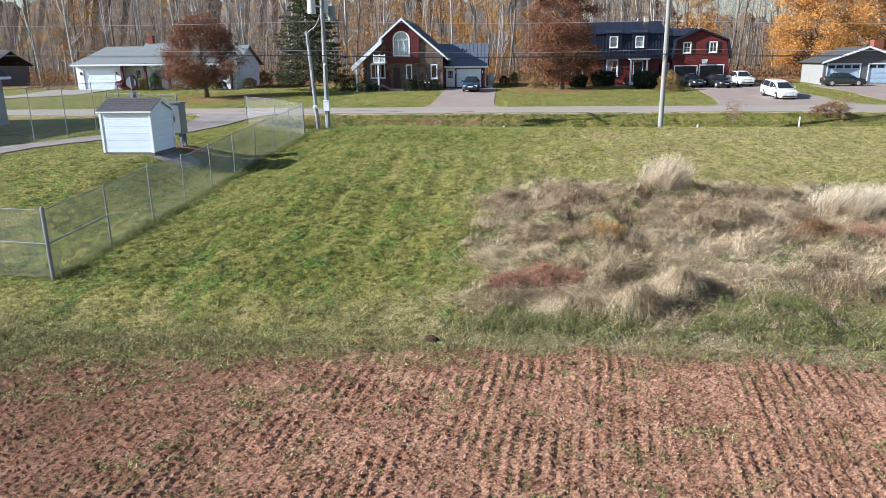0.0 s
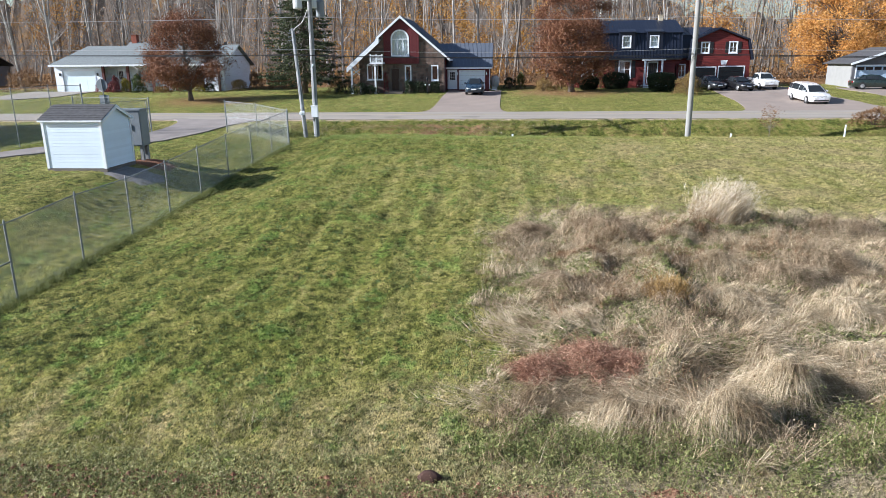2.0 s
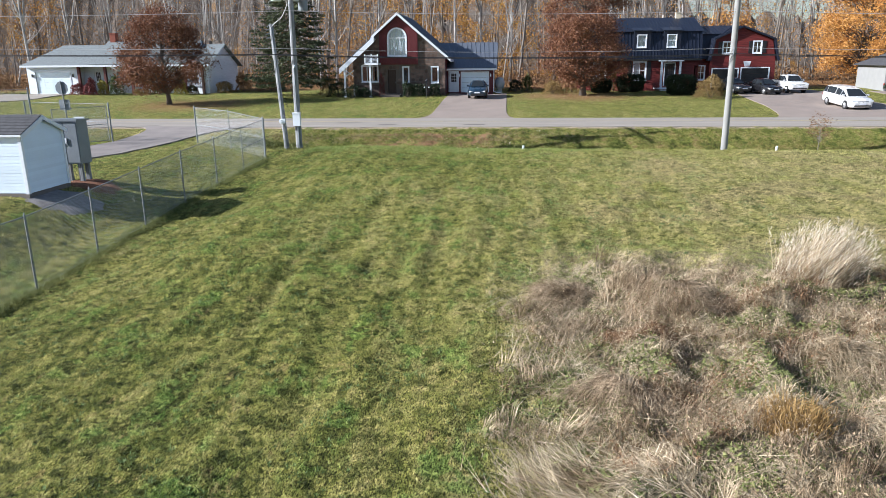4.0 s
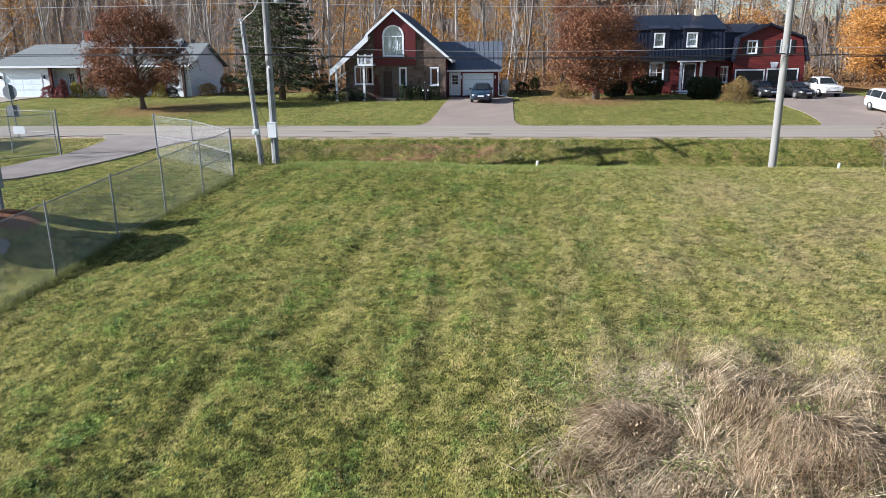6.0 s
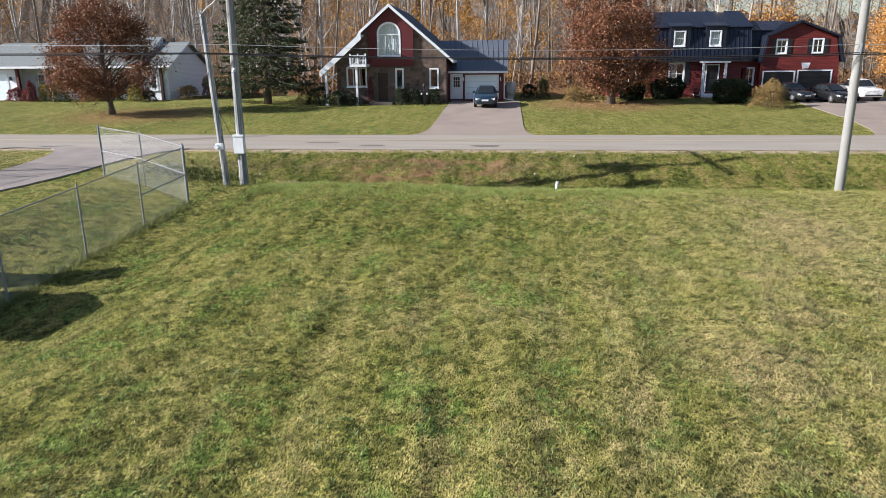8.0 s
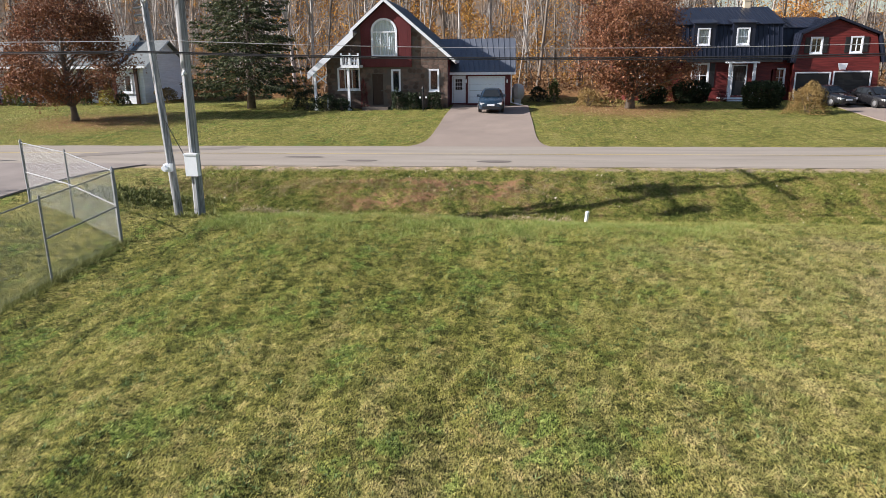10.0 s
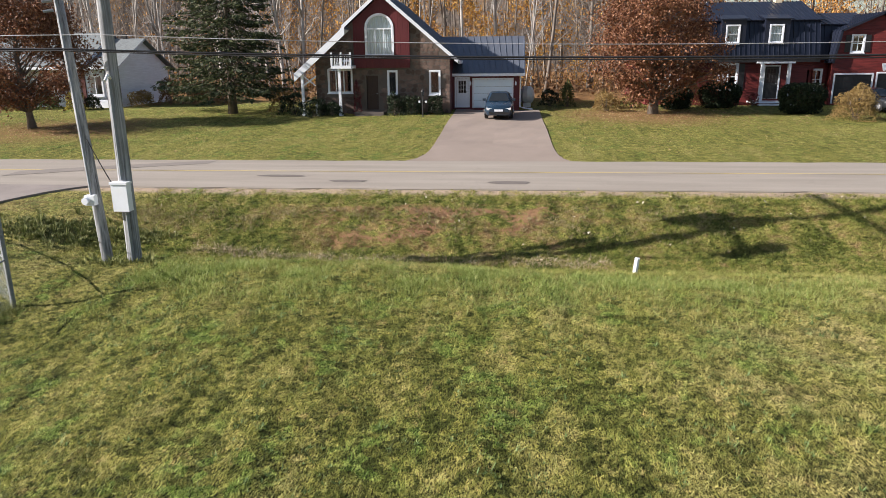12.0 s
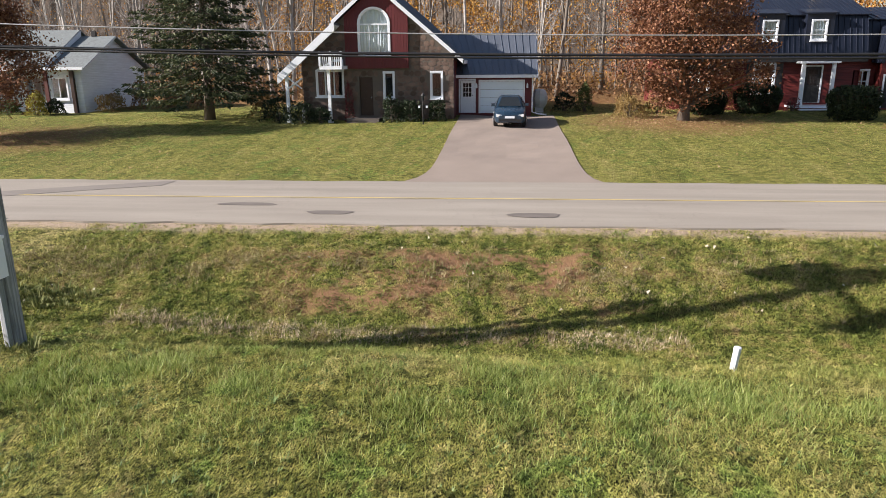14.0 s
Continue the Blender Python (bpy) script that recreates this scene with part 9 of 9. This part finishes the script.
def car(name, label, paint, kind, m):
    """A car that faces -y, at the pose m: body and greenhouse lofted from sections, glass, wheels, lamps."""
    if kind == "sedan":
        L, W, wb, wr = 4.5, 1.78, 2.65, 0.32
        low = [(-2.25, 0.60, 0.30, 0.56), (-2.17, 0.74, 0.22, 0.70), (-1.9, 0.84, 0.19, 0.78), (-1.05, 0.88, 0.18, 0.93), (0, 0.89, 0.18, 0.96), (1.3, 0.88, 0.18, 0.99), (2.0, 0.82, 0.22, 0.98), (2.2, 0.74, 0.28, 0.90), (2.25, 0.64, 0.36, 0.68)]
        roof = [(-1.10, 0.70, 0.93, 0.93), (-0.25, 0.58, 0.95, 1.40), (0.35, 0.58, 0.96, 1.45), (0.95, 0.56, 0.98, 1.40), (1.75, 0.62, 0.99, 1.0)]
    elif kind == "van":
        L, W, wb, wr = 5.1, 1.98, 3.05, 0.35
        low = [(-2.55, 0.66, 0.34, 0.66), (-2.46, 0.84, 0.25, 0.88), (-2.1, 0.95, 0.21, 0.99), (-1.35, 0.98, 0.2, 1.06), (0, 0.99, 0.2, 1.08), (1.8, 0.99, 0.2, 1.10), (2.4, 0.95, 0.24, 1.10), (2.55, 0.88, 0.36, 1.06)]
        roof = [(-1.55, 0.82, 1.05, 1.05), (-0.55, 0.72, 1.07, 1.62), (0.3, 0.74, 1.08, 1.74), (1.8, 0.74, 1.09, 1.72), (2.35, 0.70, 1.10, 1.60), (2.52, 0.78, 1.10, 1.10)]
    else:
        L, W, wb, wr = 5.4, 1.90, 3.2, 0.39
        low = [(-2.7, 0.76, 0.50, 0.88), (-2.62, 0.88, 0.40, 1.04), (-2.2, 0.94, 0.36, 1.12), (-1.2, 0.95, 0.36, 1.16), (0.9, 0.95, 0.36, 1.16), (0.95, 0.95, 0.36, 1.14), (2.55, 0.95, 0.38, 1.14), (2.68, 0.90, 0.48, 1.10)]
        roof = [(-1.3, 0.80, 1.15, 1.15), (-0.65, 0.68, 1.16, 1.72), (0.2, 0.70, 1.16, 1.78), (0.75, 0.70, 1.16, 1.74), (0.92, 0.76, 1.15, 1.15)]
    t = thing(name, (0, 0, 0), label, "car")
    g = Geo()
    rows = []
    for y, hw, z0, z1 in low:
        zm = z0 + (z1 - z0) * 0.55
        half = [(0, z0), (hw * 0.86, z0), (hw * 0.97, z0 + 0.10), (hw, zm), (hw * 0.965, z1 - 0.06), (hw * 0.86, z1), (0, z1 + 0.025)]
        rows.append([(-u, y, z) for u, z in half] + [(u, y, z) for u, z in half[-2::-1]])
    g.grid(rows)
    for r_ in (rows[0], rows[-1]):
        g.add(r_, [tuple(range(len(r_) - 1))])
    body = part("body", g, paint, t, smooth=True)
    g = Geo()
    rows = []
    for y, hw, zb_, zr in roof:
        bw = W / 2 * 0.93
        rows.append([(-bw, y, zb_ - 0.02), (-hw * 1.02, y, zr - 0.07 if zr > zb_ + 0.1 else zb_), (-hw * 0.85, y, zr), (0, y, zr + 0.02), (hw * 0.85, y, zr), (hw * 1.02, y, zr - 0.07 if zr > zb_ + 0.1 else zb_), (bw, y, zb_ - 0.02)])
    g.grid(rows)
    part("greenhouse", g, paint, t, smooth=False)
    # panes, a little proud of the greenhouse
    def pane(a, b, c, d, out):
        a, b, c, d = (Vector(p) for p in (a, b, c, d))
        mid = (a + b + c + d) / 4
        q = [mid + (p - mid) * 0.90 + Vector(out) * 0.035 for p in (a, b, c, d)]
        g = Geo()
        g.add(q, [(0, 1, 2, 3)])
        part("pane", g, M_GLASS_DARK, t)
    r0, r1 = rows[0], rows[1]
    pane(r0[1], r0[5], r1[4], r1[2], (0, -0.6, 0.8))
    r0, r1 = rows[-1], rows[-2]
    pane(r0[1], r0[5], r1[4], r1[2], (0, 0.7, 0.6))
    for k in range(len(rows) - 1):
        for i, j, sx in ((0, 1, -1), (6, 5, 1)):
            pane(rows[k][i], rows[k + 1][i], rows[k + 1][j], rows[k][j], (sx, 0, 0.25))
    for y in (-wb / 2 - 0.05, wb / 2 - 0.05):
        for sx in (-1, 1):
            g = Geo()
            x = sx * (W / 2 - 0.10)
            g.tube((x - sx * 0.11, y, wr), (x + sx * 0.085, y, wr), wr * 0.97, wr, 18)
            g.tube((x + sx * 0.085, y, wr), (x + sx * 0.105, y, wr), wr, wr * 0.88, 18)
            wheel = part("wheel", g, M_RUBBER, t, "black tyre")
            g = Geo()
            g.tube((x + sx * 0.10, y, wr), (x + sx * 0.112, y, wr), wr * 0.66, wr * 0.6, 16)
            for k in range(5):
                a = 6.283 * k / 5
                g.tube((x + sx * 0.118, y, wr), (x + sx * 0.118, y + wr * 0.58 * math.cos(a), wr + wr * 0.58 * math.sin(a)), 0.035, 0.025, 4)
            part("rim", g, M_RIM, wheel)
            g = Geo()
            g.tube((sx * (W / 2 - 0.03) - sx * 0.2, y, wr + 0.02), (sx * (W / 2 - 0.012), y, wr + 0.02), wr * 1.16, wr * 1.16, 18)
            part("wheel_arch", g, M_BLACK, t)
    f = low[1]
    zt = f[3]
    for sx in (-1, 1):
        g = Geo()
        g.prism([(sx * f[1] * 0.50, zt - 0.19), (sx * f[1] * 1.0, zt - 0.16), (sx * f[1] * 1.02, zt - 0.02), (sx * f[1] * 0.58, zt - 0.07)], "y", f[0] - 0.055, f[0] + 0.12)
        part("headlight", g, M_LAMP, t)
        g = Geo()
        e = low[-2]
        g.box(sx * e[1] * 0.6, e[0] - 0.05, e[3] - 0.28, sx * e[1] * 1.0, e[0] + 0.045, e[3] - 0.08)
        part("tail_light", g, M_TAIL, t)
        g = Geo()
        my = roof[0][0] + 0.35
        g.box(sx * (W / 2 - 0.06), my - 0.05, roof[0][2] + 0.02, sx * (W / 2 + 0.14), my + 0.04, roof[0][2] + 0.17)
        part("mirror", g, paint, t)
    g = Geo()
    gw = f[1] * 0.52
    for k in range(4):
        z = zt - 0.30 + 0.055 * k
        g.box(-gw, f[0] - 0.075, z, gw, f[0] - 0.02, z + 0.035)
    grille = part("grille", g, M_BLACK, t)
    g = Geo()
    g.tube((0, f[0] - 0.075, zt - 0.18), (0, f[0] - 0.09, zt - 0.18), 0.055, 0.05, 12)
    part("badge", g, M_RIM, grille, "plain round badge")
    g = Geo()
    g.box(-f[1] * 0.8, low[0][0] - 0.01, f[2] + 0.10, f[1] * 0.8, low[0][0] + 0.1, f[2] + 0.20)
    part("lower_intake", g, M_BLACK, t)
    g = Geo()
    g.box(-0.26, low[0][0] - 0.035, f[2] + 0.24, 0.26, low[0][0] - 0.012, f[2] + 0.36)
    part("number_plate", g, M_WHITE, t, "plain pale plate")
    if kind == "pickup":
        g = Geo()
        g.box(-0.80, 1.05, 1.145, 0.80, 2.5, 1.17)
        part("load_bed", g, M_BLACK, t)
        for z in (1.80,):
            g = Geo()
            for sx in (-0.6, 0.6):
                g.tube((sx, -0.4, z), (sx, 0.65, z + 0.02), 0.02, 0.02, 6)
            part("roof_rails", g, M_BLACK, t)
    t.matrix_basis = m
    return t


DZ = 0.06


def park(name, label, colour, kind, x, y, turn, rough=0.22):
    return car(name, label, car_paint(label.split()[0] + "_paint_" + kind, colour, rough), kind, pose(x, y, hz(x, y) + DZ, math.degrees(math.atan2(hz(x, y + 1) - hz(x, y - 1), 2)) if abs(turn) < 60 else 0, 0, turn))


park("sedan", "slate blue compact sedan parked on the drive", (0.014, 0.034, 0.060), "sedan", -1.67, 69.3, 0).scale = (0.92, 0.92, 0.97)
park("sedan", "dark grey sedan parked by the garage", (0.02, 0.022, 0.026), "sedan", 21.0, 72.2, 16).scale = (0.84, 0.84, 0.86)
park("sedan", "black sedan parked by the garage", (0.012, 0.012, 0.014), "sedan", 23.5, 71.6, 14).scale = (0.84, 0.84, 0.86)
park("pickup_truck", "white pickup truck parked beside the red house", (0.78, 0.78, 0.78), "pickup", 26.4, 73.6, 2).scale = (0.84, 0.84, 0.84)
park("minivan", "white minivan turned towards the road", (0.80, 0.80, 0.80), "van", 25.75, 60.9, 3).scale = (0.84, 0.86, 0.82)
park("sedan", "dark green sedan before the grey garage", (0.018, 0.028, 0.024), "sedan", 36.0, 71.8, 80).scale = (0.9, 0.9, 0.9)
